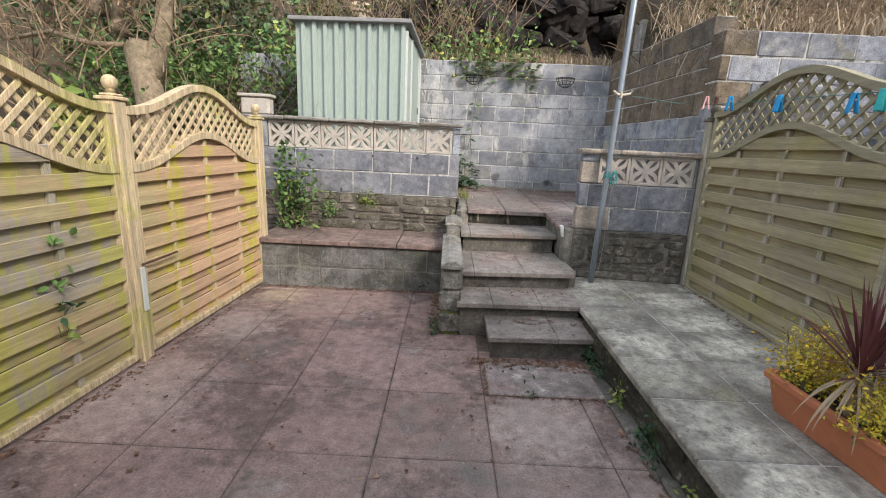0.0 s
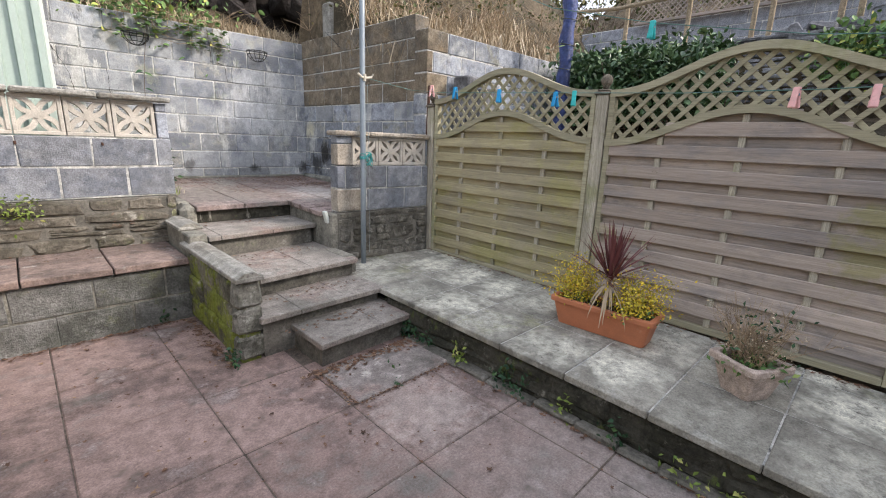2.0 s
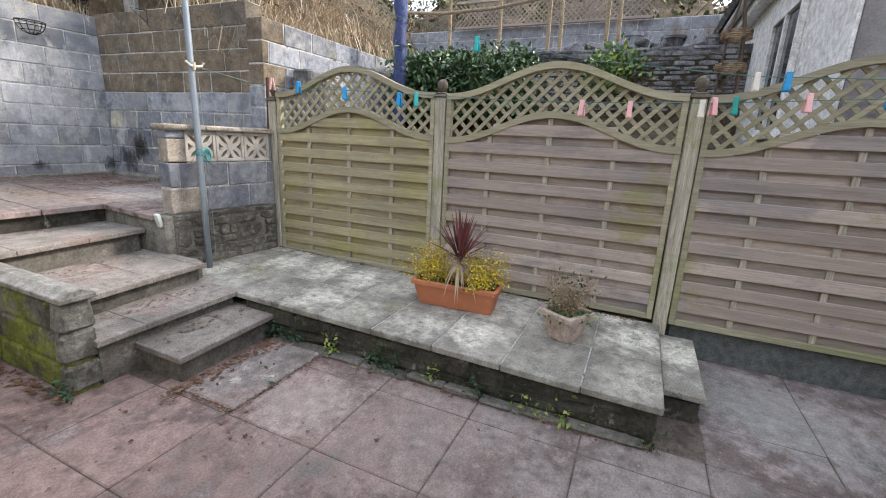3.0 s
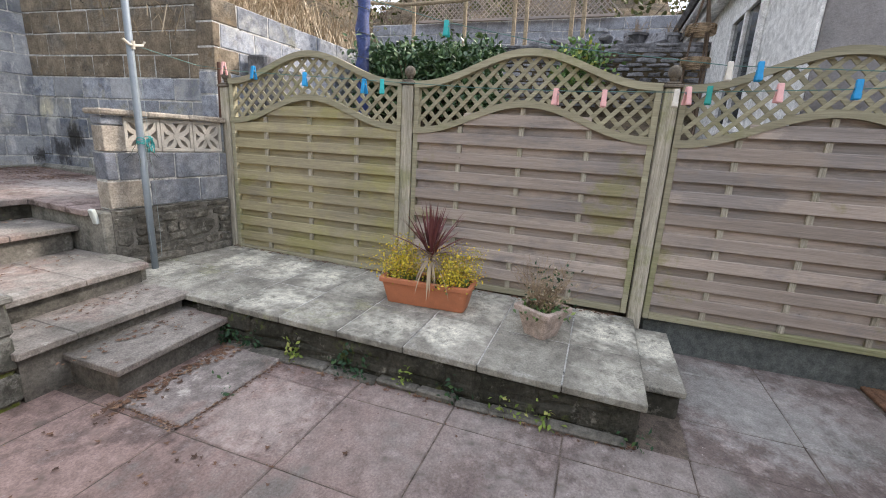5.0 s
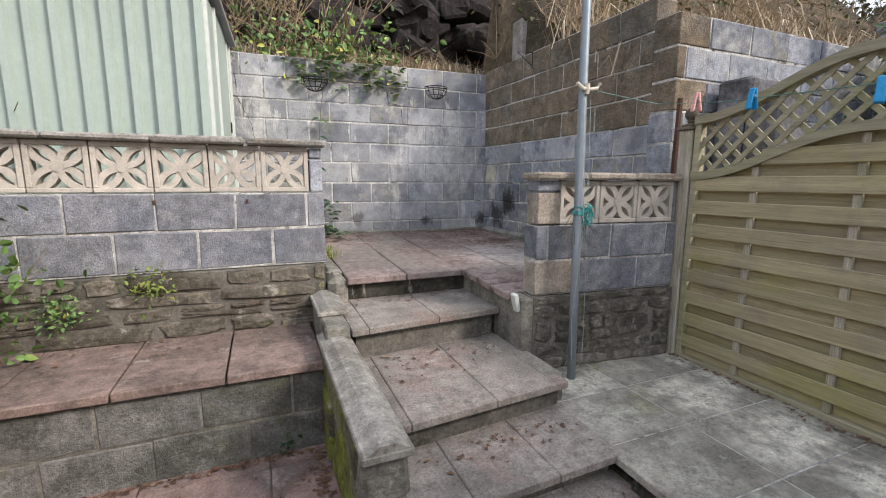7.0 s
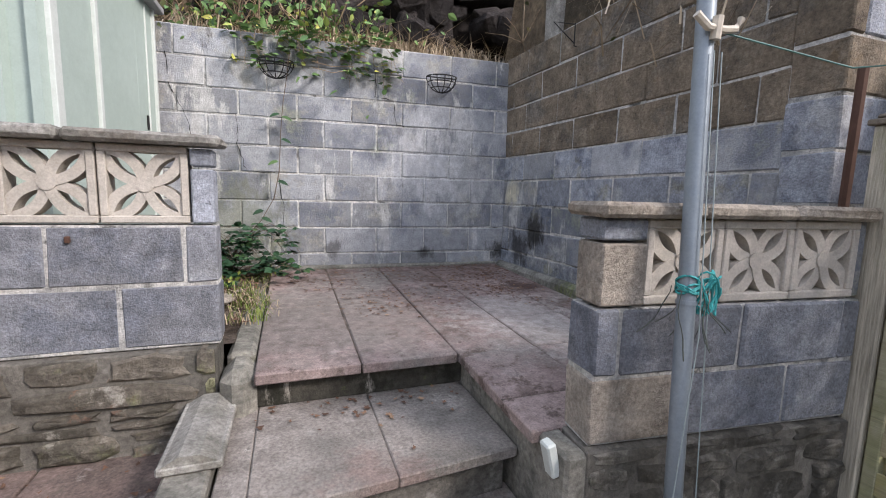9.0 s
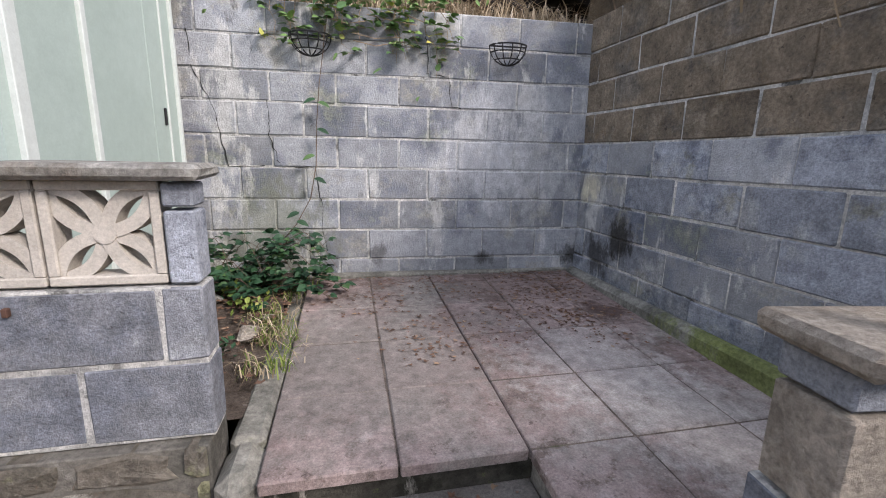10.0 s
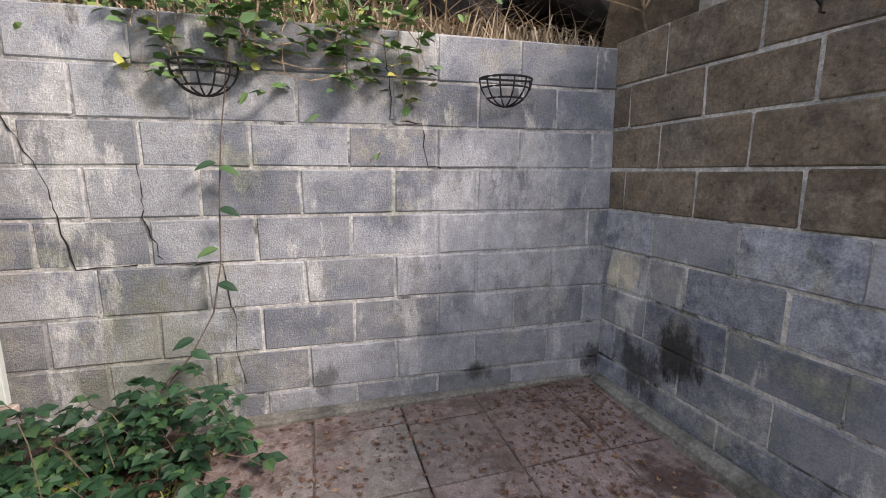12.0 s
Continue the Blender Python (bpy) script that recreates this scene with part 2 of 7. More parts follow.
# base lightened and blued to paint in haze over the far terrace
M_FARWALL = surface("dull_slate_block", (0.31, 0.325, 0.36), [((0.24, 0.25, 0.285), 1.6, 0.47, 0.6, 0.7), ((0.22, 0.22, 0.22), 4, 0.57, 0.68, 0.5)], tint=0.12, bump=0.8, bump_scale=60)
M_BENCH = surface("grimy_bench_block", (0.215, 0.215, 0.205), [((0.11, 0.115, 0.1), 2.2, 0.47, 0.58, 0.75), ((0.3, 0.3, 0.285), 4, 0.54, 0.65, 0.6), ((0.15, 0.16, 0.08), 2.8, 0.58, 0.67, 0.5), ((0.05, 0.05, 0.04), 9, 0.6, 0.68, 0.6)], tint=0.15, bump=0.9, bump_scale=60, bump_dist=0.01)
M_BLOCK_PLANTER = surface("slate_blue_block", (0.25, 0.26, 0.285), [((0.15, 0.165, 0.2), 2.2, 0.47, 0.6, 0.7), ((0.33, 0.34, 0.35), 5, 0.55, 0.66, 0.6), ((0.05, 0.05, 0.05), 30, 0.6, 0.68, 0.6)], tint=0.18, bump=0.7, bump_scale=95, bump_dist=0.008)
M_BENCHTOP = surface("worn_bench_flag", (0.225, 0.168, 0.148), [((0.12, 0.095, 0.083), 2.0, 0.47, 0.58, 0.75), ((0.3, 0.22, 0.19), 1.4, 0.53, 0.63, 0.6), ((0.36, 0.32, 0.3), 8, 0.57, 0.66, 0.6), ((0.08, 0.07, 0.055), 10, 0.57, 0.66, 0.6)], tint=0.12, bump=0.7, bump_scale=80)
# kerb masonry, nearly black with green moss and pale patches
M_DARKKERB = surface("damp_dark_kerb", (0.07, 0.066, 0.052), [((0.03, 0.03, 0.021), 3, 0.47, 0.58, 0.85), ((0.1, 0.13, 0.03), 4, 0.54, 0.63, 0.7), ((0.3, 0.285, 0.24), 7, 0.56, 0.66, 0.6)], bump=1.0, bump_scale=35, bump_dist=0.012)
M_STONE = surface("sandstone_rubble", (0.185, 0.165, 0.135), [
    ((0.09, 0.083, 0.065), 3.0, 0.46, 0.57, 0.75), ((0.24, 0.25, 0.13), 2.4, 0.54, 0.65, 0.6), ((0.30, 0.15, 0.095), 2.2, 0.58, 0.67, 0.6), ((0.44, 0.42, 0.37), 7, 0.57, 0.68, 0.6)], tint=0.3, bump=1.0, bump_scale=28, bump_dist=0.014)
M_STONE_DARK = surface("dark_rubble", (0.225, 0.21, 0.18), [((0.075, 0.07, 0.058), 3.0, 0.46, 0.57, 0.75), ((0.19, 0.2, 0.11), 2.4, 0.56, 0.66, 0.5), ((0.36, 0.345, 0.31), 6, 0.57, 0.68, 0.6)], tint=0.3, bump=1.0, bump_scale=28, bump_dist=0.014)
M_ENDSTONE = surface("speckled_end_stone", (0.26, 0.255, 0.225), [((0.1, 0.1, 0.08), 5, 0.47, 0.58, 0.75), ((0.46, 0.45, 0.41), 9, 0.53, 0.63, 0.7), ((0.16, 0.185, 0.05), 2.6, 0.58, 0.66, 0.6)], tint=0.12, bump=1.0, bump_scale=35, bump_dist=0.014)
M_COPING = surface("concrete_coping", (0.30, 0.29, 0.265), [((0.17, 0.165, 0.14), 3, 0.45, 0.62, 0.7), ((0.46, 0.45, 0.42), 6, 0.58, 0.72, 0.6), ((0.2, 0.15, 0.12), 1.5, 0.55, 0.7, 0.5)], tint=0.1, bump=0.7, bump_scale=60)
M_SCREEN = surface("cream_screen_block", (0.47, 0.435, 0.385), [((0.4, 0.36, 0.31), 5, 0.5, 0.68, 0.6), ((0.54, 0.51, 0.465), 9, 0.55, 0.7, 0.5), ((0.3, 0.28, 0.22), 12, 0.64, 0.75, 0.5)], tint=0.08, bump=0.4, speck=0.25)
GRAIN_Y = (8, 0.6, 14)
M_WOOD = surface("weathered_fence_wood", (0.375, 0.33, 0.205), [
    ((0.31, 0.295, 0.115), 0.9, 0.47, 0.6, 0.6, (1, 1, 2)), ((0.30, 0.265, 0.2), 1.3, 0.47, 0.6, 0.6), ((0.2, 0.16, 0.1), 5, 0.57, 0.68, 0.6, GRAIN_Y), ((0.50, 0.44, 0.31), 6, 0.58, 0.7, 0.5, GRAIN_Y), ((0.12, 0.085, 0.05), 9, 0.69, 0.74, 0.8, (1, 1, 2))], tint=0.16, bump=0.3, bump_scale=16, grain=(7, 0.4, 14), speck=0.3)
M_WOOD_GREY = surface("greyed_fence_wood", (0.40, 0.335, 0.29), [
    ((0.27, 0.245, 0.235), 1.1, 0.45, 0.58, 0.75, (1, 1, 2)), ((0.27, 0.255, 0.1), 0.9, 0.56, 0.66, 0.65), ((0.22, 0.18, 0.15), 5, 0.57, 0.68, 0.6, GRAIN_Y), ((0.48, 0.41, 0.345), 6, 0.58, 0.7, 0.5, GRAIN_Y), ((0.1, 0.075, 0.05), 9, 0.66, 0.72, 0.8, (1, 1, 2))], tint=0.24, bump=0.3, bump_scale=16, grain=(7, 0.4, 14), speck=0.3)
M_WOOD_WARM = surface("warm_fence_wood", (0.55, 0.375, 0.24), [
    ((0.50, 0.45, 0.07), 3.0, 0.52, 0.58, 0.85, (1, 1, 0.1)), ((0.36, 0.31, 0.235), 1.2, 0.5, 0.62, 0.65), ((0.3, 0.2, 0.11), 5, 0.57, 0.68, 0.55, GRAIN_Y), ((0.6, 0.47, 0.3), 6, 0.58, 0.7, 0.5, GRAIN_Y), ((0.14, 0.09, 0.05), 9, 0.69, 0.74, 0.8, (1, 1, 2))], tint=0.14, bump=0.3, bump_scale=16, grain=(7, 0.4, 14), speck=0.3, run=((0.44, 0.43, 0.2), (0, -1, 0), -3.3, -2.3))
M_WOOD_ALGAE = surface("algae_fence_wood", (0.42, 0.355, 0.19), [
    ((0.36, 0.33, 0.285), 0.9, 0.47, 0.56, 0.85, (1, 1, 1.6)), ((0.52, 0.37, 0.22), 1.1, 0.53, 0.6, 0.7, (1, 1, 2)), ((0.44, 0.43, 0.08), 1.9, 0.49, 0.56, 0.75, (1, 1, 0.12)), ((0.22, 0.16, 0.09), 5, 0.57, 0.68, 0.55, GRAIN_Y), ((0.6, 0.5, 0.33), 6, 0.58, 0.7, 0.5, GRAIN_Y), ((0.12, 0.08, 0.05), 9, 0.69, 0.74, 0.8, (1, 1, 2))], tint=0.14, bump=0.3, bump_scale=16, grain=(7, 0.4, 14), speck=0.3)
M_FRAME = surface("olive_frame_wood", (0.34, 0.315, 0.22), [((0.24, 0.25, 0.12), 1.1, 0.48, 0.6, 0.65), ((0.2, 0.165, 0.11), 5, 0.56, 0.67, 0.6, GRAIN_Y), ((0.42, 0.375, 0.28), 6, 0.57, 0.68, 0.5, GRAIN_Y)], tint=0.14, bump=0.3, bump_scale=16, grain=(7, 0.4, 14), speck=0.3)
M_POST = surface("fence_post_wood", (0.42, 0.385, 0.31), [((0.24, 0.255, 0.11), 1.6, 0.5, 0.65, 0.6), ((0.22, 0.19, 0.14), 5, 0.55, 0.72, 0.5, (8, 8, 0.8))], tint=0.08, bump=0.5, bump_scale=14, grain=(12, 12, 0.6))
M_POST_WARM = surface("warm_post_wood", (0.58, 0.47, 0.30), [((0.44, 0.43, 0.12), 1.4, 0.5, 0.62, 0.65), ((0.3, 0.22, 0.13), 5, 0.55, 0.72, 0.5, (8, 8, 0.8))], tint=0.05, bump=0.5, bump_scale=14, grain=(12, 12, 0.6))
M_SHED = surface("pale_green_steel", (0.37, 0.445, 0.405), [((0.33, 0.4, 0.36), 1.5, 0.45, 0.65, 0.6), ((0.34, 0.38, 0.32), 6, 0.6, 0.75, 0.4, WALLY)], rough=0.45, bump=0.03, speck=0.08)
M_SHED_TRIM = surface("white_steel_trim", (0.56, 0.6, 0.57), [((0.45, 0.45, 0.4), 6, 0.6, 0.72, 0.5)], rough=0.5, bump=0.03, speck=0.1)
M_GALV = surface("galvanised_steel", (0.26, 0.30, 0.335), [((0.22, 0.26, 0.30), 6, 0.45, 0.65, 0.7), ((0.3, 0.2, 0.13), 9, 0.68, 0.76, 0.6)], rough=0.45, metal=0.3, bump=0.05, speck=0.12)
M_TERRACOTTA = surface("terracotta_plastic", (0.47, 0.175, 0.09), [((0.4, 0.16, 0.085), 4, 0.45, 0.65, 0.6), ((0.55, 0.3, 0.2), 9, 0.6, 0.72, 0.4)], rough=0.55, bump=0.05, speck=0.12)
M_POT = surface("stone_coloured_pot", (0.46, 0.37, 0.32), [((0.33, 0.25, 0.2), 4, 0.45, 0.65, 0.7), ((0.55, 0.5, 0.44), 8, 0.55, 0.7, 0.6)], rough=0.8, bump=0.2)
M_SOIL = surface("dark_soil", (0.085, 0.06, 0.04), [((0.16, 0.11, 0.07), 9, 0.5, 0.65, 0.7), ((0.2, 0.12, 0.07), 25, 0.58, 0.7, 0.6)], bump=1.0, bump_scale=40, bump_dist=0.02)
M_DARKWALL = surface("dark_green_render", (0.115, 0.125, 0.12), [((0.07, 0.078, 0.075), 2, 0.45, 0.65, 0.7), ((0.05, 0.06, 0.035), 3, 0.6, 0.72, 0.6)], bump=0.3)
M_HOUSEGREY = surface("grey_pebble_render", (0.28, 0.265, 0.265), [((0.19, 0.185, 0.185), 0.8, 0.45, 0.62, 0.6)], bump=0.7, bump_scale=60, speck=0.2)
M_WHITE = surface("white_render", (0.74, 0.74, 0.73), [((0.6, 0.6, 0.58), 1.2, 0.5, 0.7, 0.5)], bump=0.3)
M_UPVC = surface("white_upvc", (0.8, 0.8, 0.8), [((0.6, 0.6, 0.57), 5, 0.62, 0.75, 0.4)], rough=0.35, bump=0.0)
M_DECK = surface("brown_decking", (0.21, 0.115, 0.07), [((0.13, 0.075, 0.05), 3, 0.45, 0.62, 0.7), ((0.35, 0.2, 0.12), 6, 0.58, 0.72, 0.5)], tint=0.12, bump=0.3)
M_HILL = surface("hillside_earth", (0.15, 0.115, 0.075), [((0.07, 0.06, 0.04), 1.2, 0.42, 0.6, 0.8), ((0.3, 0.23, 0.14), 2.2, 0.55, 0.7, 0.6), ((0.09, 0.11, 0.04), 1.6, 0.58, 0.7, 0.6)], bump=1.0, bump_scale=14, bump_dist=0.05)
M_ROCK = surface("dark_cliff_rock", (0.062, 0.053, 0.05), [((0.03, 0.026, 0.025), 2.5, 0.42, 0.6, 0.85), ((0.13, 0.11, 0.1), 4, 0.58, 0.72, 0.5), ((0.11, 0.06, 0.045), 2, 0.6, 0.7, 0.5)], tint=0.35, bump=1.0, bump_scale=12, bump_dist=0.05)
# slate base raised a little, as painted haze on the terrace stones
M_SLATE = surface("dark_slate_stone", (0.25, 0.25, 0.265), [((0.07, 0.07, 0.075), 3, 0.45, 0.62, 0.8), ((0.24, 0.23, 0.22), 6, 0.6, 0.74, 0.5)], tint=0.35, bump=0.9, bump_scale=25, bump_dist=0.01)


def plain(name, col, rough=0.6, metal=0.0, tint=0.0, scale=30.0):
    return surface(name, col, [(tuple(c * 0.7 for c in col), scale, 0.48, 0.66, 0.6)], rough=rough, metal=metal, bump=0.1, tint=tint, bump_scale=60, speck=0.2)


M_BLACKIRON = plain("black_iron", (0.025, 0.025, 0.026), 0.5, 0.3)
M_RUST = plain("rusty_iron", (0.1, 0.055, 0.04), 0.8, 0.2)
M_LINE = plain("green_line", (0.09, 0.19, 0.17), 0.6)
M_DARKLINE = plain("dark_line", (0.06, 0.07, 0.06), 0.6)
M_BLUEWRAP = surface("blue_tarpaulin", (0.05, 0.075, 0.21), [((0.03, 0.04, 0.12), 6, 0.45, 0.62, 0.7), ((0.25, 0.3, 0.45), 9, 0.62, 0.74, 0.5, WALLY)], rough=0.4, bump=0.5, bump_scale=20, bump_dist=0.02)
M_GLASS = bpy.data.materials.new("dark_window_glass")
M_GLASS.use_nodes = True
_g = M_GLASS.node_tree.nodes["Principled BSDF"]
_g.inputs["Base Color"].default_value, _g.inputs["Roughness"].default_value = (0.05, 0.06, 0.07, 1), 0.06


# ---- mesh helpers ----
def link_mesh(name, mesh, mat, parent=None, label="", m=None):
    ob = new(name, mesh)
    if mat and not mesh.materials:
        mesh.materials.append(mat)
    if parent:
        ob.parent = parent
    if m is not None:
        ob.matrix_basis = m
    if label:
        ob["label"] = label
    return ob


def part(name, bm, mat, parent=None, label="", m=None, smooth=False):
    """Links a bmesh as one mesh object, under a thing or a part if parent is given."""
    mesh = bpy.data.meshes.new(name)
    bm.to_mesh(mesh)
    bm.free()
    if smooth:
        mesh.polygons.foreach_set("use_smooth", [True] * len(mesh.polygons))
    return link_mesh(name, mesh, mat, parent, label, m)


def holder(name, label, category, m=None, kind="", group=""):
    ob = new(name)
    ob.empty_display_size = 0.1
    if m is not None:
        ob.matrix_basis = m
    return tagged(ob, label, category, group, kind)


_boxes = {}


def chamfer_data(sx, sy, sz, c, jitter=0.0, rng=None):
    """Vertices and faces of a box centred on its origin with chamfered edges; jitter moves the corners."""
    h = (sx / 2, sy / 2, sz / 2)
    c = min(c, min(h) * 0.8)
    verts, index = [], {}
    for cx in (-1, 1):
        for cy in (-1, 1):
            for cz in (-1, 1):
                d = [rng.uniform(-jitter, jitter) if rng else 0 for _ in range(3)]
                for axis in range(3):
                    p = [cx * h[0], cy * h[1], cz * h[2]]
                    for k in range(3):
                        if k != axis:
                            p[k] -= (cx, cy, cz)[k] * c
                        p[k] += d[k]
                    index[cx, cy, cz, axis] = len(verts)
                    verts.append(p)
    faces = []
    for axis in range(3):
        o1, o2 = (axis + 1) % 3, (axis + 2) % 3
        for s in (-1, 1):
            loop = []
            for a, b in ((-1, -1), (1, -1), (1, 1), (-1, 1)):
                k = [0, 0, 0]
                k[axis], k[o1], k[o2] = s, a, b
                loop.append(index[k[0], k[1], k[2], axis])
            faces.append(loop if s > 0 else loop[::-1])
        for a in (-1, 1):
            for b in (-1, 1):
                lo, hi = [0, 0, 0], [0, 0, 0]
                lo[axis], hi[axis] = -1, 1
                lo[o1] = hi[o1] = a
                lo[o2] = hi[o2] = b
                loop = [index[(*lo, o1)], index[(*hi, o1)], index[(*hi, o2)], index[(*lo, o2)]]
                faces.append(loop if a * b < 0 else loop[::-1])
    for cx in (-1, 1):
        for cy in (-1, 1):
            for cz in (-1, 1):
                loop = [index[cx, cy, cz, k] for k in range(3)]
                faces.append(loop if cx * cy * cz > 0 else loop[::-1])
    return verts, faces


def box_mesh(sx, sy, sz, c=0.004):
    key = (round(sx, 3), round(sy, 3), round(sz, 3), c)
    return key, chamfer_data(*key)


def piece(name, mat, parent, x0, x1, y0, y1, z0, z1, c=0.004, jitter=0.0, rng=None, label="", turn=0.0):
    """A chamfered block between two corners, as one object; alike pieces share their mesh."""
    sx, sy, sz = x1 - x0, y1 - y0, z1 - z0
    if jitter:
        mesh = bpy.data.meshes.new(name)
        mesh.from_pydata(*[d if i == 0 else d for i, d in enumerate((chamfer_data(sx, sy, sz, c, jitter, rng)[0], [], chamfer_data(sx, sy, sz, c)[1]))])
    else:
        key = (round(sx, 3), round(sy, 3), round(sz, 3), c, mat.name)
        mesh = _boxes.get(key)
        if mesh is None:
            v, f = chamfer_data(*key[:4])
            mesh = bpy.data.meshes.new(name)
            mesh.from_pydata(v, [], f)
            _boxes[key] = mesh
    return link_mesh(name, mesh, mat, parent, label, pose((x0 + x1) / 2, (y0 + y1) / 2, (z0 + z1) / 2, 0, 0, turn))


def add_box(bm, x0, x1, y0, y1, z0, z1, c=0.0, m=None):
    v, f = chamfer_data(x1 - x0, y1 - y0, z1 - z0, max(c, 0.0005))
    mid = Vector(((x0 + x1) / 2, (y0 + y1) / 2, (z0 + z1) / 2))
    vs = [bm.verts.new((m @ (Vector(p) + mid)) if m is not None else Vector(p) + mid) for p in v]
    for loop in f:
        bm.faces.new([vs[i] for i in loop])


def add_tube(bm, points, radii, sides=8, cap=True):
    """A tube along points."""
    rings = []
    for i, p in enumerate(points):
        p = Vector(p)
        d = (Vector(points[min(i + 1, len(points) - 1)]) - Vector(points[max(i - 1, 0)])).normalized()
        u = d.orthogonal().normalized() if abs(d.z) < 0.9 else d.cross(Vector((0, 1, 0))).normalized()
        w = d.cross(u)
        r = radii[i] if isinstance(radii, (list, tuple)) else radii
        rings.append([bm.verts.new(p + (u * math.cos(a) + w * math.sin(a)) * r) for a in (2 * math.pi * k / sides for k in range(sides))])
    for a, b in zip(rings, rings[1:]):
        for k in range(sides):
            bm.faces.new((a[k], a[(k + 1) % sides], b[(k + 1) % sides], b[k]))
    if cap:
        bm.faces.new(rings[0][::-1])
        bm.faces.new(rings[-1])


def add_lathe(bm, profile, sides=20, at=(0, 0, 0)):
    rings = [[bm.verts.new((at[0] + r * math.cos(2 * math.pi * k / sides), at[1] + r * math.sin(2 * math.pi * k / sides), at[2] + z)) for k in range(sides)] for r, z in profile]
    for a, b in zip(rings, rings[1:]):
        for k in range(sides):
            bm.faces.new((a[k], a[(k + 1) % sides], b[(k + 1) % sides], b[k]))
    bm.faces.new(rings[0][::-1])
    bm.faces.new(rings[-1])


# ---- setting ----
def block_wall(name, m, length, z0, z1, courses, thick, mats, label, block=0.45, shift=0.0, mortar=None, seed=1, pick=None):
    """A wall of blocks whose face runs along local x at local y = 0; its body lies behind it. courses: heights of the bed joints."""
    rng = random.Random(seed)
    bm = bmesh.new()
    add_box(bm, 0, length, 0.004, thick, z0, z1 - 0.003, 0.004)
    wall = part(name, bm, mortar or M_MORTAR, None, "", m)
    tagged(wall, label, "wall", "", "structure")
    for i, (a, b) in enumerate(zip(courses, courses[1:])):
        x = -block * ((0.5 if i % 2 else 0.0) + shift)
        while x < length:
            w = block
            l, r = max(x, 0.0) + 0.005, min(x + w, length) - 0.005
            if r - l > 0.05:
                mat = pick(i, l, rng) if pick else mats[i % len(mats)]
                d = rng.uniform(-0.005, 0.001)
                # a block at either end goes right through the wall
                at_end = l < 0.006 or r > length - 0.006
                l, r = (-0.004 if l < 0.006 else round(l, 2)), (length + 0.004 if r > length - 0.006 else round(r, 2))
                piece("block", mat, wall, l, r, d - 0.001, thick + 0.003 if at_end else 0.09, a + 0.006, b - 0.006, 0.007, 0.0035, rng)
            x += w
    return wall


def stone_data(w, h, d, rng, bulge=0.014):
    """A split-faced stone: an uneven outline, a bevelled arris and a rough face to -y, centred on its face."""
    rim = []
    for sx, sz in ((-1, -1), (-0.35, -1), (0.35, -1), (1, -1), (1, 0), (1, 1), (0.35, 1), (-0.35, 1), (-1, 1), (-1, 0)):
        corner = abs(sx) == 1 and abs(sz) == 1
        rim.append((sx * w / 2 - (math.copysign(rng.uniform(0.002, min(0.05, w * 0.14)), sx) if abs(sx) == 1 else rng.uniform(-0.1, 0.1) * w), sz * h / 2 * (rng.uniform(0.5, 0.95) if corner else rng.uniform(0.8, 1.08))))
    V = [(x, d, z) for x, z in rim] + [(x, 0.004 + rng.uniform(0, 0.008), z) for x, z in rim]
    V += [(x * rng.uniform(0.8, 0.93), -bulge * rng.uniform(0.2, 1.0), z * rng.uniform(0.62, 0.85)) for x, z in rim] + [(rng.uniform(-0.2, 0.2) * w, -bulge * rng.uniform(0.4, 1.2), 0)]
    F = [(k, (k + 1) % 10, 10 + (k + 1) % 10, 10 + k) for k in range(10)] + [(10 + k, 10 + (k + 1) % 10, 20 + (k + 1) % 10, 20 + k) for k in range(10)]
    return V, F + [(20 + k, 20 + (k + 1) % 10, 30) for k in range(10)]


def rubble_wall(name, m, length, z0, z1, thick, label, seed=1, mat=None, row=(0.035, 0.13), wide=(0.14, 0.55), mortar=None):
    """Uneven stones in rough rows along local x, face at local y = 0; thick rows hold thin stones pinned over one another."""
    rng = random.Random(seed)
    bm = bmesh.new()
    add_box(bm, 0, length, 0.003, thick, z0, z1 - 0.004, 0.004)
    wall = part(name, bm, mortar or M_RISER, None, "", m)
    tagged(wall, label, "wall", "", "structure")

    def lay(l, r, a, b):
        l, r = max(l, 0.0), min(r, length)
        if r - l < 0.05:
            return
        mesh = bpy.data.meshes.new("stone")
        V, F = stone_data(r - l - 0.004, b - a - 0.003, 0.1, rng)
        mesh.from_pydata(V, [], F)
        link_mesh("stone", mesh, mat or M_STONE, wall, "", pose((l + r) / 2, rng.uniform(-0.010, 0.008), (a + b) / 2, 0, rng.uniform(-2.5, 2.5), 0))
    z = z0
    while z < z1 - 0.02:
        h = min(rng.uniform(*row), z1 - z)
        if z1 - z - h < 0.04:
            h = z1 - z
        x = -rng.uniform(0, 0.2)
        while x < length:
            w = rng.uniform(*wide) * (1.3 if h < 0.08 else 0.9)
            if h > 0.09 and rng.random() < 0.4:
                cut = z + h * rng.uniform(0.35, 0.65)
                lay(x, x + w, z, cut)
                lay(x, x + w * 0.55, cut, z + h)
                lay(x + w * 0.55, x + w, cut, z + h)
            else:
                lay(x, x + w, z, z + h)
            x += w
        z += h
    return wall


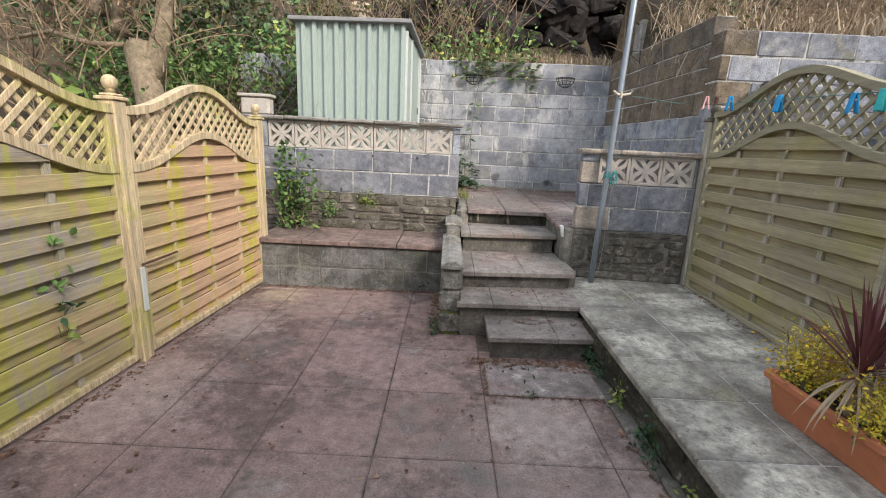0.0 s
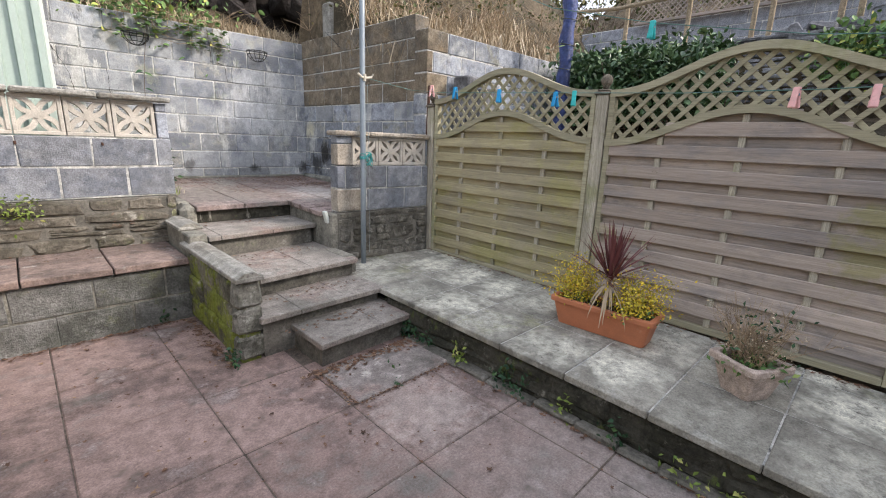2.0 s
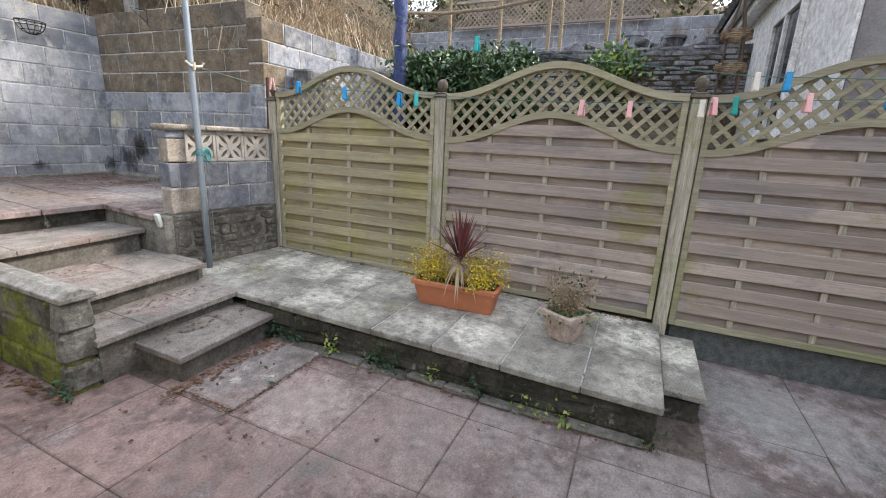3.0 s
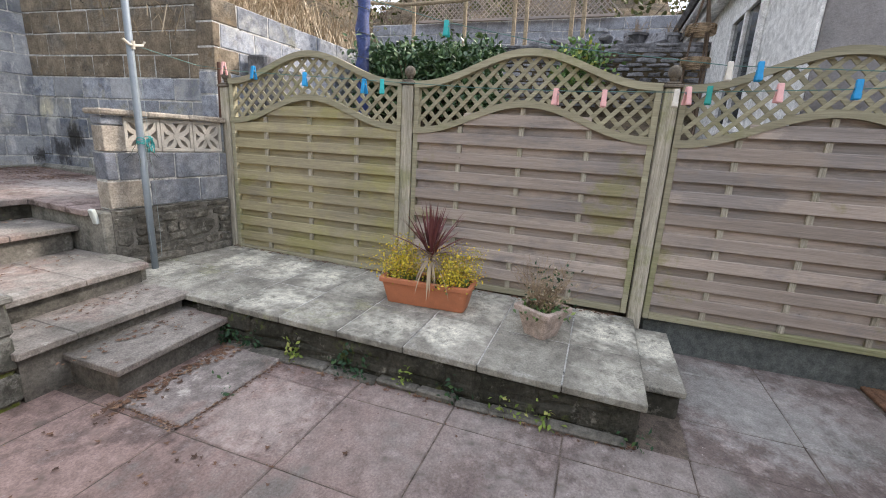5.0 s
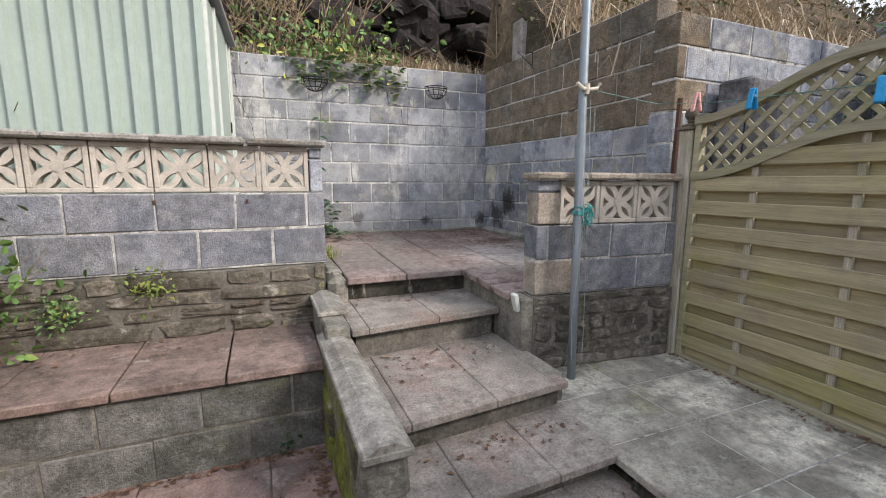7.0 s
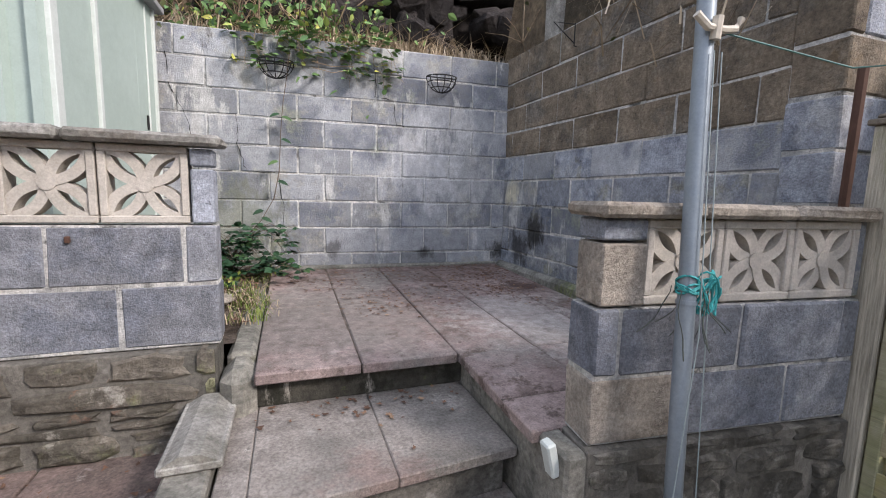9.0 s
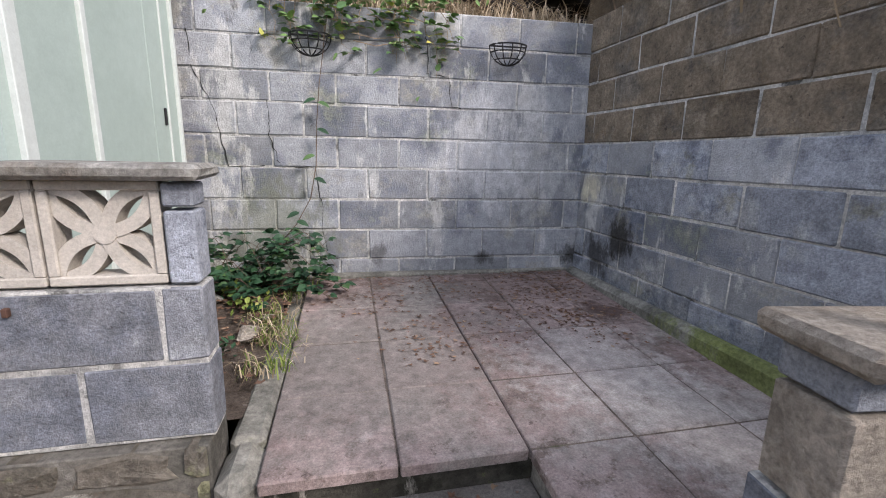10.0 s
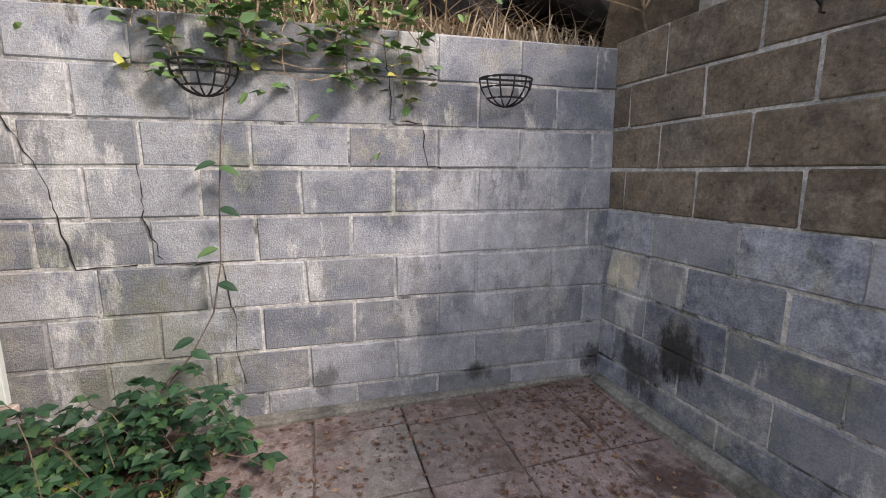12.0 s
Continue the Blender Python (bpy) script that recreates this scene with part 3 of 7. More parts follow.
def slabs(parent, mat, xs, ys, z_at, thick, gap=0.005, seed=1, skip=None, name="paving_slab", jit=0.003, mats=None):
    """Paving slabs between the joints xs and ys; z_at(x, y) is the height of the top."""
    rng = random.Random(seed)
    for i, (x0, x1) in enumerate(zip(xs, xs[1:])):
        for j, (y0, y1) in enumerate(zip(ys, ys[1:])):
            if skip and skip((x0 + x1) / 2, (y0 + y1) / 2):
                continue
            z = z_at((x0 + x1) / 2, (y0 + y1) / 2) + rng.uniform(-jit, jit)
            ob = piece(name, mats((x0 + x1) / 2, (y0 + y1) / 2, rng) if mats else mat, parent, round(x0 + gap / 2, 3), round(x1 - gap / 2, 3), round(y0 + gap / 2, 3), round(y1 - gap / 2, 3), z - thick, z, 0.006)
            sl = (z_at(x0, y1) - z_at(x0, y0)) / (y1 - y0)
            ob.rotation_euler = (math.atan(sl) + rng.uniform(-0.003, 0.003), rng.uniform(-0.003, 0.003), 0)


def sheet(name, mat, xs, ys, z_at, label, kind="structure", cat="ground"):
    bm = bmesh.new()
    grid = [[bm.verts.new((x, y, z_at(x, y))) for x in xs] for y in ys]
    for a, b in zip(grid, grid[1:]):
        for k in range(len(xs) - 1):
            bm.faces.new((a[k], a[k + 1], b[k + 1], b[k]))
    ob = part(name, bm, mat, smooth=True)
    return tagged(ob, label, cat, "", kind)


def terrace_z(x, y):
    return 0.83 + 0.04 * (y - 5.1)


def platform_z(x, y):
    return 0.245 + 0.0175 * (y - 0.28)


# the lower yard
M_JOINT = surface("dirty_joint", (0.15, 0.12, 0.10), [((0.07, 0.06, 0.05), 5, 0.47, 0.6, 0.8), ((0.09, 0.11, 0.04), 7, 0.58, 0.7, 0.6)], bump=0.8)
bm = bmesh.new()
add_box(bm, -2.6, 2.7, -3.3, 5.3, -0.3, -0.006)
yard = tagged(part("floor_yard", bm, M_JOINT), "red and grey concrete flag paving with dirty joints", "paving", "", "structure")

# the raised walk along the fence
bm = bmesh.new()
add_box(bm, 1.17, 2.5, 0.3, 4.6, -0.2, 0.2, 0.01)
plinth = tagged(part("kerb_platform", bm, M_DARKKERB), "dark mossy masonry edge of the raised flag walk", "kerb", "", "structure")
plat = holder("pavement_platform", "raised walk of grey lichen-stained concrete flags", "paving", None, "structure")

# the steps
def step(name, x0, x1, yl, yr, yb, z, base, label, joints=(0.5,), side=0.03):
    """One step: slabs with a nosing on a cement base; yl and yr are the front at its two ends."""
    ob = holder(name, label, "step", None, "structure")
    bm = bmesh.new()
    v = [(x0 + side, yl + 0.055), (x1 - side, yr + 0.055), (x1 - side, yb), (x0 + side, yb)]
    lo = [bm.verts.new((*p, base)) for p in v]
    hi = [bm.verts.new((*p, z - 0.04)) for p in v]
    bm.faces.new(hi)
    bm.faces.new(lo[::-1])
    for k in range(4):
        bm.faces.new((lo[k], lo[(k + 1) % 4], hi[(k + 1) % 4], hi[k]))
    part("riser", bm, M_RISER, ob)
    cuts = [0.0, *joints, 1.0]
    for a, b in zip(cuts, cuts[1:]):
        xa, xb = x0 + (x1 - x0) * a + 0.0012, x0 + (x1 - x0) * b - 0.0012
        ya, yb2 = yl + (yr - yl) * a, yl + (yr - yl) * b
        bm = bmesh.new()
        add_box(bm, xa, xb, ya, yb, z - 0.042, z, 0.005)
        for q in bm.verts:
            if q.co.y < (ya + yb) / 2:
                q.co.y += (yb2 - ya) * (q.co.x - xa) / (xb - xa)
        part("tread", bm, M_STEP, ob)
    return ob


step("step_lower", 0.36, 1.2, 2.94, 2.985, 3.42, 0.19, -0.02, "lowest worn concrete flag step", (0.62,))
step("step_second", 0.13, 1.18, 3.32, 3.36, 3.85, 0.305, -0.02, "worn concrete flag step with leaf litter", (0.28, 0.66))
step("step_landing", 0.16, 1.2, 3.69, 3.78, 4.62, 0.46, 0.1, "deep flag landing step", (0.12, 0.56))
step("step_upper", 0.17, 1.2, 4.44, 4.53, 5.2, 0.66, 0.3, "upper flag step below the terrace", (0.1, 0.55))

# terrace
bm = bmesh.new()
add_box(bm, 0.27, 1.22, 5.13, 7.2, 0.3, 0.755, 0.01)
add_box(bm, 1.221, 2.5, 4.37, 7.2, 0.3, 0.755, 0.01)
terrace_base = tagged(part("floor_terrace", bm, M_RENDER), "flag-paved upper terrace on a damp cement edge", "terrace", "", "structure")

# walls round the terrace
C_BACK = [0.9, 1.04, 1.27, 1.5, 1.73, 1.95, 2.18, 2.385, 2.61, 2.84]
back = block_wall("wall_back", pose(-3.4, 7.36, 0, 0, 0, -2.9), 5.86, 0.6, 2.84, C_BACK, 0.25, [M_BLOCK], "weathered grey concrete block retaining wall with white bloom", shift=0.35, seed=4)


def side_mat(i, l, rng):
    return M_BLOCK_BROWN if i >= 5 else (M_BLOCK_BLUE if rng.random() < 0.6 else M_BLOCK)


C_SIDE = [0.84, 1.06, 1.28, 1.5, 1.725, 1.95, 2.175, 2.4, 2.625, 2.87]
side = block_wall("wall_side", pose(2.415, 7.08, 0, 0, 0, -88.2), 2.51, 0.6, 2.87, C_SIDE, 0.21, [M_BLOCK], "block retaining wall, brown blocks over blue-grey ones", shift=0.2, seed=7, pick=side_mat, mortar=M_MORTAR)
ret = block_wall("wall_return", pose(2.495, 4.36, 0, 0, 0, 0), 4.8, 0.2, 2.70, [0.225 + 0.225 * k for k in range(12)], 0.21, [M_BLOCK_BLUE], "grey block garden wall above the fence", shift=0.3, seed=9, pick=lambda i, l, rng: M_BLOCK_BROWN if l < 0.02 and i >= 8 else M_BLOCK_BLUE)

# left dwarf wall with screen blocks
left_low = rubble_wall("wall_rubble_left", pose(-2.35, 5.13, 0), 2.47, 0.45, 0.94, 0.2, "old sandstone rubble base of the planter wall", seed=3, row=(0.035, 0.15), wide=(0.2, 0.75))
left_blk = block_wall("wall_planter_left", pose(-2.35, 5.17, 0), 2.48, 0.94, 1.44, [0.945, 1.2, 1.44], 0.12, [M_BLOCK_PLANTER], "blue-grey block planter wall under screen blocks", block=0.45, shift=0.25, seed=5)
# right dwarf wall
END_TURN = -6.5   # the short wall stands a little askew
def askew(x, y):
    """The place and turn of a piece of the short wall, swung about its free end."""
    return Matrix.Translation((1.255, 4.225, 0)) @ pose(0, 0, 0, 0, 0, END_TURN) @ Matrix.Translation((x - 1.255, y - 4.225, 0))


right_low = rubble_wall("wall_rubble_right", askew(1.27, 4.235), 1.07, 0.2, 0.8, 0.2, "dark rubble base of the short wall by the pole", seed=8, row=(0.08, 0.19), wide=(0.14, 0.42), mat=M_STONE_DARK)
right_blk = block_wall("wall_planter_right", askew(1.285, 4.262), 1.06, 0.8, 1.25, [0.8, 1.025, 1.25], 0.15, [M_BLOCK_PLANTER], "blue-grey block wall by the pole", seed=6, shift=0.3, pick=lambda i, l, rng: M_BLOCK_TAN if l < 0.1 and i == 0 else M_BLOCK_PLANTER)

# bench ledge
bench = block_wall("wall_bench", pose(-2.02, 4.44, 0), 2.06, -0.1, 0.465, [-0.02, 0.22, 0.462], 0.7, [M_BENCH], "low grimy grey block bench wall", seed=12, shift=0.4, mortar=M_RENDER)
for k in range(4):
    piece("coping_slab", M_BENCHTOP, bench, 0.03 + 0.5 * k, 0.52 + 0.5 * k, -0.04, 0.33, 0.468, 0.518, 0.006)
    piece("coping_slab", M_BENCHTOP, bench, 0.03 + 0.5 * k, 0.52 + 0.5 * k, 0.336, 0.72, 0.47, 0.522, 0.006)

# upper structure of the dwarf walls
def screen_block(parent, x, y, z, w, h, d=0.09):
    """A pierced screen block: a square frame round eight petals that meet in the middle."""
    bm = bmesh.new()
    f = 0.028
    add_box(bm, 0, w, 0, d, 0, f, 0.004)
    add_box(bm, 0, w, 0, d, h - f, h, 0.004)
    add_box(bm, 0, f, 0, d, f, h - f, 0.004)
    add_box(bm, w - f, w, 0, d, f, h - f, 0.004)
    cx, cz = w / 2, h / 2
    for q in range(4):
        sx, sz = (1, 1, -1, -1)[q], (1, -1, -1, 1)[q]
        for bend in (-1, 1):
            out, across = Vector((sx, 0, sz)) / math.sqrt(2), Vector((-sz, 0, sx)) * (bend / math.sqrt(2))
            reach = math.hypot(w, h) / 2 - 0.02
            pts = [out * (reach * k / 9) + across * (0.0345 * math.sin(math.pi * k / 9)) for k in range(10)]
            rows, inset = [], 0.0085 + 0.0014 * (q + (4 if bend > 0 else 0)) * 0.6
            for i, p in enumerate(pts):
                t = (pts[min(i + 1, 9)] - pts[max(i - 1, 0)]).normalized()
                n = Vector((-t.z, 0, t.x)) * 0.0185
                c = Vector((cx, 0, cz)) + p
                rows.append([bm.verts.new(c + n * a + Vector((0, b, 0))) for a, b in ((-1, inset), (1, inset), (1, d - inset), (-1, d - inset))])
            for a, b in zip(rows, rows[1:]):
                for k in range(4):
                    bm.faces.new((a[k], b[k], b[(k + 1) % 4], a[(k + 1) % 4]))
    add_tube(bm, [(cx, 0.006, cz), (cx, d - 0.006, cz)], 0.03, 16)
    bmesh.ops.recalc_face_normals(bm, faces=bm.faces)
    return part("screen_block", bm, M_SCREEN, parent, "", pose(x, y, z))


def capping(name, label, x0, x1, y0, y1, z0, z1, n, mat=None, m=None):
    ob = holder(name, label, "coping", m, "structure")
    step_x = (x1 - x0) / n
    rng = random.Random(n)
    for k in range(n):
        piece("coping_stone", mat or M_COPING, ob, x0 + k * step_x + 0.003, x0 + (k + 1) * step_x - 0.003, y0 + rng.uniform(-0.006, 0.006), y1, z0, z1 + rng.uniform(-0.003, 0.003), 0.012, 0.004, rng)
    return ob


scr = holder("wall_screen_left", "row of cream pierced screen blocks with petal pattern", "screen wall", pose(0, 0, 0), "structure")
for k in range(7):
    screen_block(scr, -2.105 + 0.307 * k, 5.19, 1.445, 0.3, 0.3)
piece("block", M_BLOCK, scr, -2.34, -2.115, 5.18, 5.285, 1.446, 1.74, 0.006)
piece("block", M_BLOCK_BLUE, scr, 0.047, 0.128, 5.175, 5.285, 1.446, 1.66, 0.006)
piece("block", M_BLOCK_BLUE, scr, 0.047, 0.128, 5.175, 5.285, 1.672, 1.74, 0.006)
capping("trim_coping_left", "thin weathered concrete coping on the screen wall", -2.42, 0.165, 5.13, 5.335, 1.75, 1.79, 5)
scr2 = holder("wall_screen_right", "three cream pierced screen blocks beside the pole", "screen wall", askew(0, 0), "structure")
for k in range(3):
    screen_block(scr2, 1.45 + 0.29 * k, 4.272, 1.254, 0.287, 0.27)
piece("block", M_BLOCK_TAN, scr2, 1.287, 1.443, 4.257, 4.4, 1.256, 1.45, 0.006)
piece("block", M_BLOCK_BLUE, scr2, 1.287, 1.443, 4.262, 4.4, 1.46, 1.525, 0.006)
piece("block", M_BLOCK, scr2, 2.318, 2.345, 4.272, 4.4, 1.256, 1.525, 0.006)
capping("trim_coping_right", "pale rough concrete coping on the short wall", 1.255, 2.345, 4.22, 4.435, 1.528, 1.574, 3, M_BLOCK_TAN, askew(0, 0))

# cheek walls of the steps
bm = bmesh.new()
add_box(bm, 0.01, 0.15, 3.38, 4.43, -0.05, 0.575, 0.015)
cheek = tagged(part("wall_cheek_left", bm, M_MOSSY), "mossy green cement cheek wall beside the steps", "wall", "", "structure")
rng = random.Random(23)
for a, b in ((0.02, 0.19), (0.2, 0.385), (0.395, 0.57)):
    piece("stone", M_ENDSTONE, cheek, -0.012 + rng.uniform(-0.008, 0.004), 0.16, 3.35 + rng.uniform(0, 0.015), 3.475, a, b, 0.018, 0.012, rng)
    y = 3.48
    while y < 4.40:
        w = rng.uniform(0.2, 0.42)
        piece("stone", M_MOSSY, cheek, 0.0 + rng.uniform(-0.012, 0.004), 0.155 + rng.uniform(-0.004, 0.006), y + 0.004, min(y + w, 4.425) - 0.004, a, b, 0.016, 0.01, rng)
        y += w
bm = bmesh.new()
add_box(bm, 0.02, 0.16, 4.435, 5.13, 0.3, 0.69, 0.01)
tagged(part("wall_cheek_upper", bm, M_RENDER), "short cement cheek wall beside the upper step", "wall", "", "structure")


def saddle(parent, x0, x1, y0, y1, z0, z1):
    """A saddle-backed coping stone."""
    bm = bmesh.new()
    add_box(bm, x0, x1, y0, y1, z0, z1, 0.006)
    for v in bm.verts:
        if v.co.z > (z0 + z1) / 2 and min(abs(v.co.x - x0), abs(v.co.x - x1)) < 0.03:
            v.co.z -= 0.028
    ridge = (x0 + x1) / 2
    part("coping_stone", bm, M_COPING, parent)
    bm = bmesh.new()
    a = [bm.verts.new(p) for p in ((x0 + 0.012, y0 + 0.004, z1 - 0.03), (ridge - 0.03, y0 + 0.004, z1), (ridge + 0.03, y0 + 0.004, z1), (x1 - 0.012, y0 + 0.004, z1 - 0.03))]
    b = [bm.verts.new(v.co + Vector((0, y1 - y0 - 0.008, 0))) for v in a]
    for k in range(3):
        bm.faces.new((a[k], a[k + 1], b[k + 1], b[k]))
    bm.faces.new(a[::-1])
    bm.faces.new(b)
    part("ridge", bm, M_COPING, parent)


cop = holder("trim_coping_cheek", "saddle-backed concrete coping on the mossy cheek wall", "coping", None, "structure")
saddle(cop, -0.015, 0.17, 3.32, 4.6, 0.578, 0.64)
saddle(cop, 0.005, 0.195, 4.66, 5.12, 0.692, 0.75)
bm = bmesh.new()
add_box(bm, 0.13, 0.27, 5.05, 5.3, 0.6, 0.85, 0.05)
tagged(part("trim_rounded_kerb", bm, M_RENDER), "rounded cement kerb end at the top of the steps", "kerb", "", "structure")
bm = bmesh.new()
add_box(bm, 1.2, 1.285, 4.24, 4.42, 0.3, 0.79, 0.012)
add_box(bm, 1.205, 1.235, 4.40, 5.14, 0.3, 0.79, 0.006)
tagged(part("wall_cheek_right", bm, M_RENDER), "grey cement side wall of the steps", "wall", "", "structure")
bm = bmesh.new()
add_box(bm, 1.1, 1.24, 3.86, 4.235, 0.2, 0.465, 0.02)
tagged(part("kerb_stub", bm, M_RENDER), "low cement stub beside the landing step", "kerb", "", "structure")

M_STREAK = surface("streaked_damp_riser", (0.06, 0.056, 0.045), [((0.025, 0.025, 0.017), 4, 0.47, 0.58, 0.8), ((0.36, 0.335, 0.29), 6, 0.54, 0.62, 0.85, (1, 1, 0.25)), ((0.09, 0.12, 0.03), 5, 0.6, 0.68, 0.6)], bump=0.8, bump_scale=40)
bm = bmesh.new()
add_box(bm, 0.262, 1.204, 5.115, 5.13, 0.661, 0.775, 0.003)
tagged(part("trim_terrace_riser", bm, M_STREAK), "dark damp streaked riser under the terrace flags", "riser", "", "structure")
# flag edges of the terrace
tslab = holder("pavement_terrace", "reddish concrete flags of the upper terrace with leaf litter", "paving", None, "structure")
# pale spot at x 1.95 and dark one at x 0.65 paint uneven light
M_TERR = surface("terrace_flag", (0.31, 0.243, 0.226), [
    ((0.18, 0.135, 0.125), 1.3, 0.42, 0.6, 0.7), ((0.25, 0.235, 0.215), 0.8, 0.46, 0.62, 0.8), ((0.36, 0.325, 0.305), 3, 0.55, 0.66, 0.6),
    ((0.1, 0.07, 0.058), 2.2, 0.54, 0.63, 0.6), ((0.09, 0.063, 0.05), 7, 0.55, 0.64, 0.7), ((0.06, 0.043, 0.035), 16, 0.58, 0.66, 0.65), ((0.46, 0.42, 0.4), 11, 0.61, 0.68, 0.5)], tint=0.1, bump=0.6, speck=0.45, spots=[((0.075, 0.045, 0.038), (2.15, 6.2, 0.87), 0.22, 0.8), ((0.2, 0.175, 0.16), (0.65, 5.7, 0.84), 0.8, 0.8), ((0.40, 0.37, 0.35), (1.95, 5.1, 0.85), 0.5, 0.6), ((0.12, 0.085, 0.072), (1.6, 6.8, 0.9), 0.6, 0.35), ((0.42, 0.39, 0.37), (1.75, 5.6, 0.86), 0.5, 0.6)])
slabs(tslab, M_TERR, [0.26, 0.705, 1.165], [5.055, 5.515, 5.99, 6.46, 6.92, 7.12], terrace_z, 0.05, seed=2, gap=0.008)
for xs_, ys_ in (([0.275, 1.16], [5.07, 7.1]), ([1.17, 2.35], [4.4, 7.07])):
    sheet("trim_terrace_joint", M_JOINT, xs_, ys_, lambda x, y: terrace_z(x, y) - 0.007, "dirt-filled joints between the terrace flags", "structure", "joint")
slabs(tslab, M_TERR, [1.165, 1.59, 2.045, 2.36], [4.39, 4.62, 5.065, 5.52, 5.99, 6.455, 6.9, 7.08], terrace_z, 0.05, seed=3, gap=0.008)
bm = bmesh.new()
add_box(bm, 2.335, 2.43, 4.45, 7.06, 0.7, 0.95, 0.03)
tagged(part("trim_fillet", bm, M_FILLET), "partly mossy cement fillet at the foot of the side wall", "kerb", "", "structure")
bm = bmesh.new()
add_box(bm, -1.0, 2.36, 7.06, 7.16, 0.7, 0.935, 0.012)
tagged(part("trim_footing", bm, M_RENDER), "low cement footing of the back wall", "kerb", "", "structure")


# ---- fences ----
M_FINIAL = surface("dark_weathered_finial", (0.17, 0.145, 0.115), [((0.08, 0.07, 0.055), 9, 0.46, 0.6, 0.7), ((0.3, 0.27, 0.22), 14, 0.58, 0.68, 0.5)], bump=0.3)


def arch(u):
    return (0.5 - 0.5 * math.cos(2 * math.pi * min(max(u, 0), 1))) ** 1.15


def fence_panel(m, label, slat_mat, frame_mat, width=1.82, seed=0, fence=None, mesh_gap=0.116):
    """An omega-lattice panel: hit-and-miss boards under an arched rail, diagonal lattice over it. Local x runs along it, its face looks to -y."""
    rng = random.Random(seed)
    ob = new("fence_panel")
    ob.parent, ob.matrix_basis = fence, m
    ob["label"] = label
    low = lambda x: 1.275 + 0.225 * arch(x / width)
    top = lambda x: 1.63 + 0.23 * arch(x / width)
    piece("stile", frame_mat, ob, 0, 0.042, -0.034, 0.028, 0, 1.625, 0.004)
    piece("stile", frame_mat, ob, width - 0.042, width, -0.034, 0.028, 0, 1.625, 0.004)
    piece("bottom_rail", frame_mat, ob, 0.043, width - 0.043, -0.036, 0.026, 0.0, 0.045, 0.004)
    for name, fn, h, y0, y1 in (("arched_rail", low, 0.05, -0.042, 0.03), ("top_rail", top, 0.05, -0.042, 0.032)):
        bm = bmesh.new()
        rings = []
        for k in range(41):
            x = width * k / 40
            z = fn(x)
            rings.append([bm.verts.new((x, y, z + dz)) for y, dz in ((y0, -h / 2), (y1, -h / 2), (y1, h / 2), (y0, h / 2))])
        for a, b in zip(rings, rings[1:]):
            for k in range(4):
                bm.faces.new((a[k], b[k], b[(k + 1) % 4], a[(k + 1) % 4]))
        bm.faces.new(rings[0])
        bm.faces.new(rings[-1][::-1])
        bmesh.ops.recalc_face_normals(bm, faces=bm.faces)
        part(name, bm, frame_mat, ob)

    def span(z):
        """Where the boards at height z stand under the arched rail."""
        xs = [width * k / 80 for k in range(81) if low(width * k / 80) > z]
        return (max(xs[0], 0.043), min(xs[-1], width - 0.043)) if xs else None

    z, k = 0.047, 0
    while z < 1.47:
        s = span(z + 0.03)
        if s:
            if k % 2:
                piece("slat", slat_mat, ob, round(s[0], 2), round(s[1], 2), -0.032, -0.020, z, z + 0.088, 0.003)
                z += 0.088
            else:
                piece("slat", slat_mat, ob, round(s[0], 2), round(s[1], 2), 0.006, 0.016, z - 0.012, z + 0.076, 0.003)
                z += 0.0645
        else:
            break
        k += 1
    for k in range(3):
        x = width * (0.22 + 0.27 * k)
        piece("batten", M_POST if slat_mat is not M_WOOD_WARM else M_POST_WARM, ob, x - 0.019, x + 0.019, -0.0195, 0.0055, 0.046, round(low(x) - 0.03, 2), 0.002)
    # lattice
    for sgn in (-1, 1):
        y0, y1 = (-0.012, -0.001) if sgn > 0 else (0.001, 0.012)
        c = -2.2
        while c < 4.4:
            run = [q for q in (i * 0.01 for i in range(0, 184)) if low(q) + 0.018 < 1.2 + sgn * (q - c) < top(q) - 0.018 and 0.03 < q < width - 0.03]
            if len(run) > 4:
                xa, xb = run[0] - 0.008, run[-1] + 0.008
                za, zb = 1.2 + sgn * (xa - c), 1.2 + sgn * (xb - c)
                ln = math.hypot(xb - xa, zb - za)
                key = ("lat", round(ln, 2), y0, slat_mat.name)
                mesh = _boxes.get(key)
                if mesh is None:
                    v, f = chamfer_data(round(ln, 2), y1 - y0, 0.03, 0.002)
                    mesh = bpy.data.meshes.new("lattice_slat")
                    mesh.from_pydata(v, [], f)
                    _boxes[key] = mesh
                link_mesh("lattice_slat", mesh, frame_mat, ob, "", Matrix.Translation(((xa + xb) / 2, (y0 + y1) / 2, (za + zb) / 2)) @ pose(0, 0, 0, 0, -45 * sgn, 0))
            c += mesh_gap
    return ob


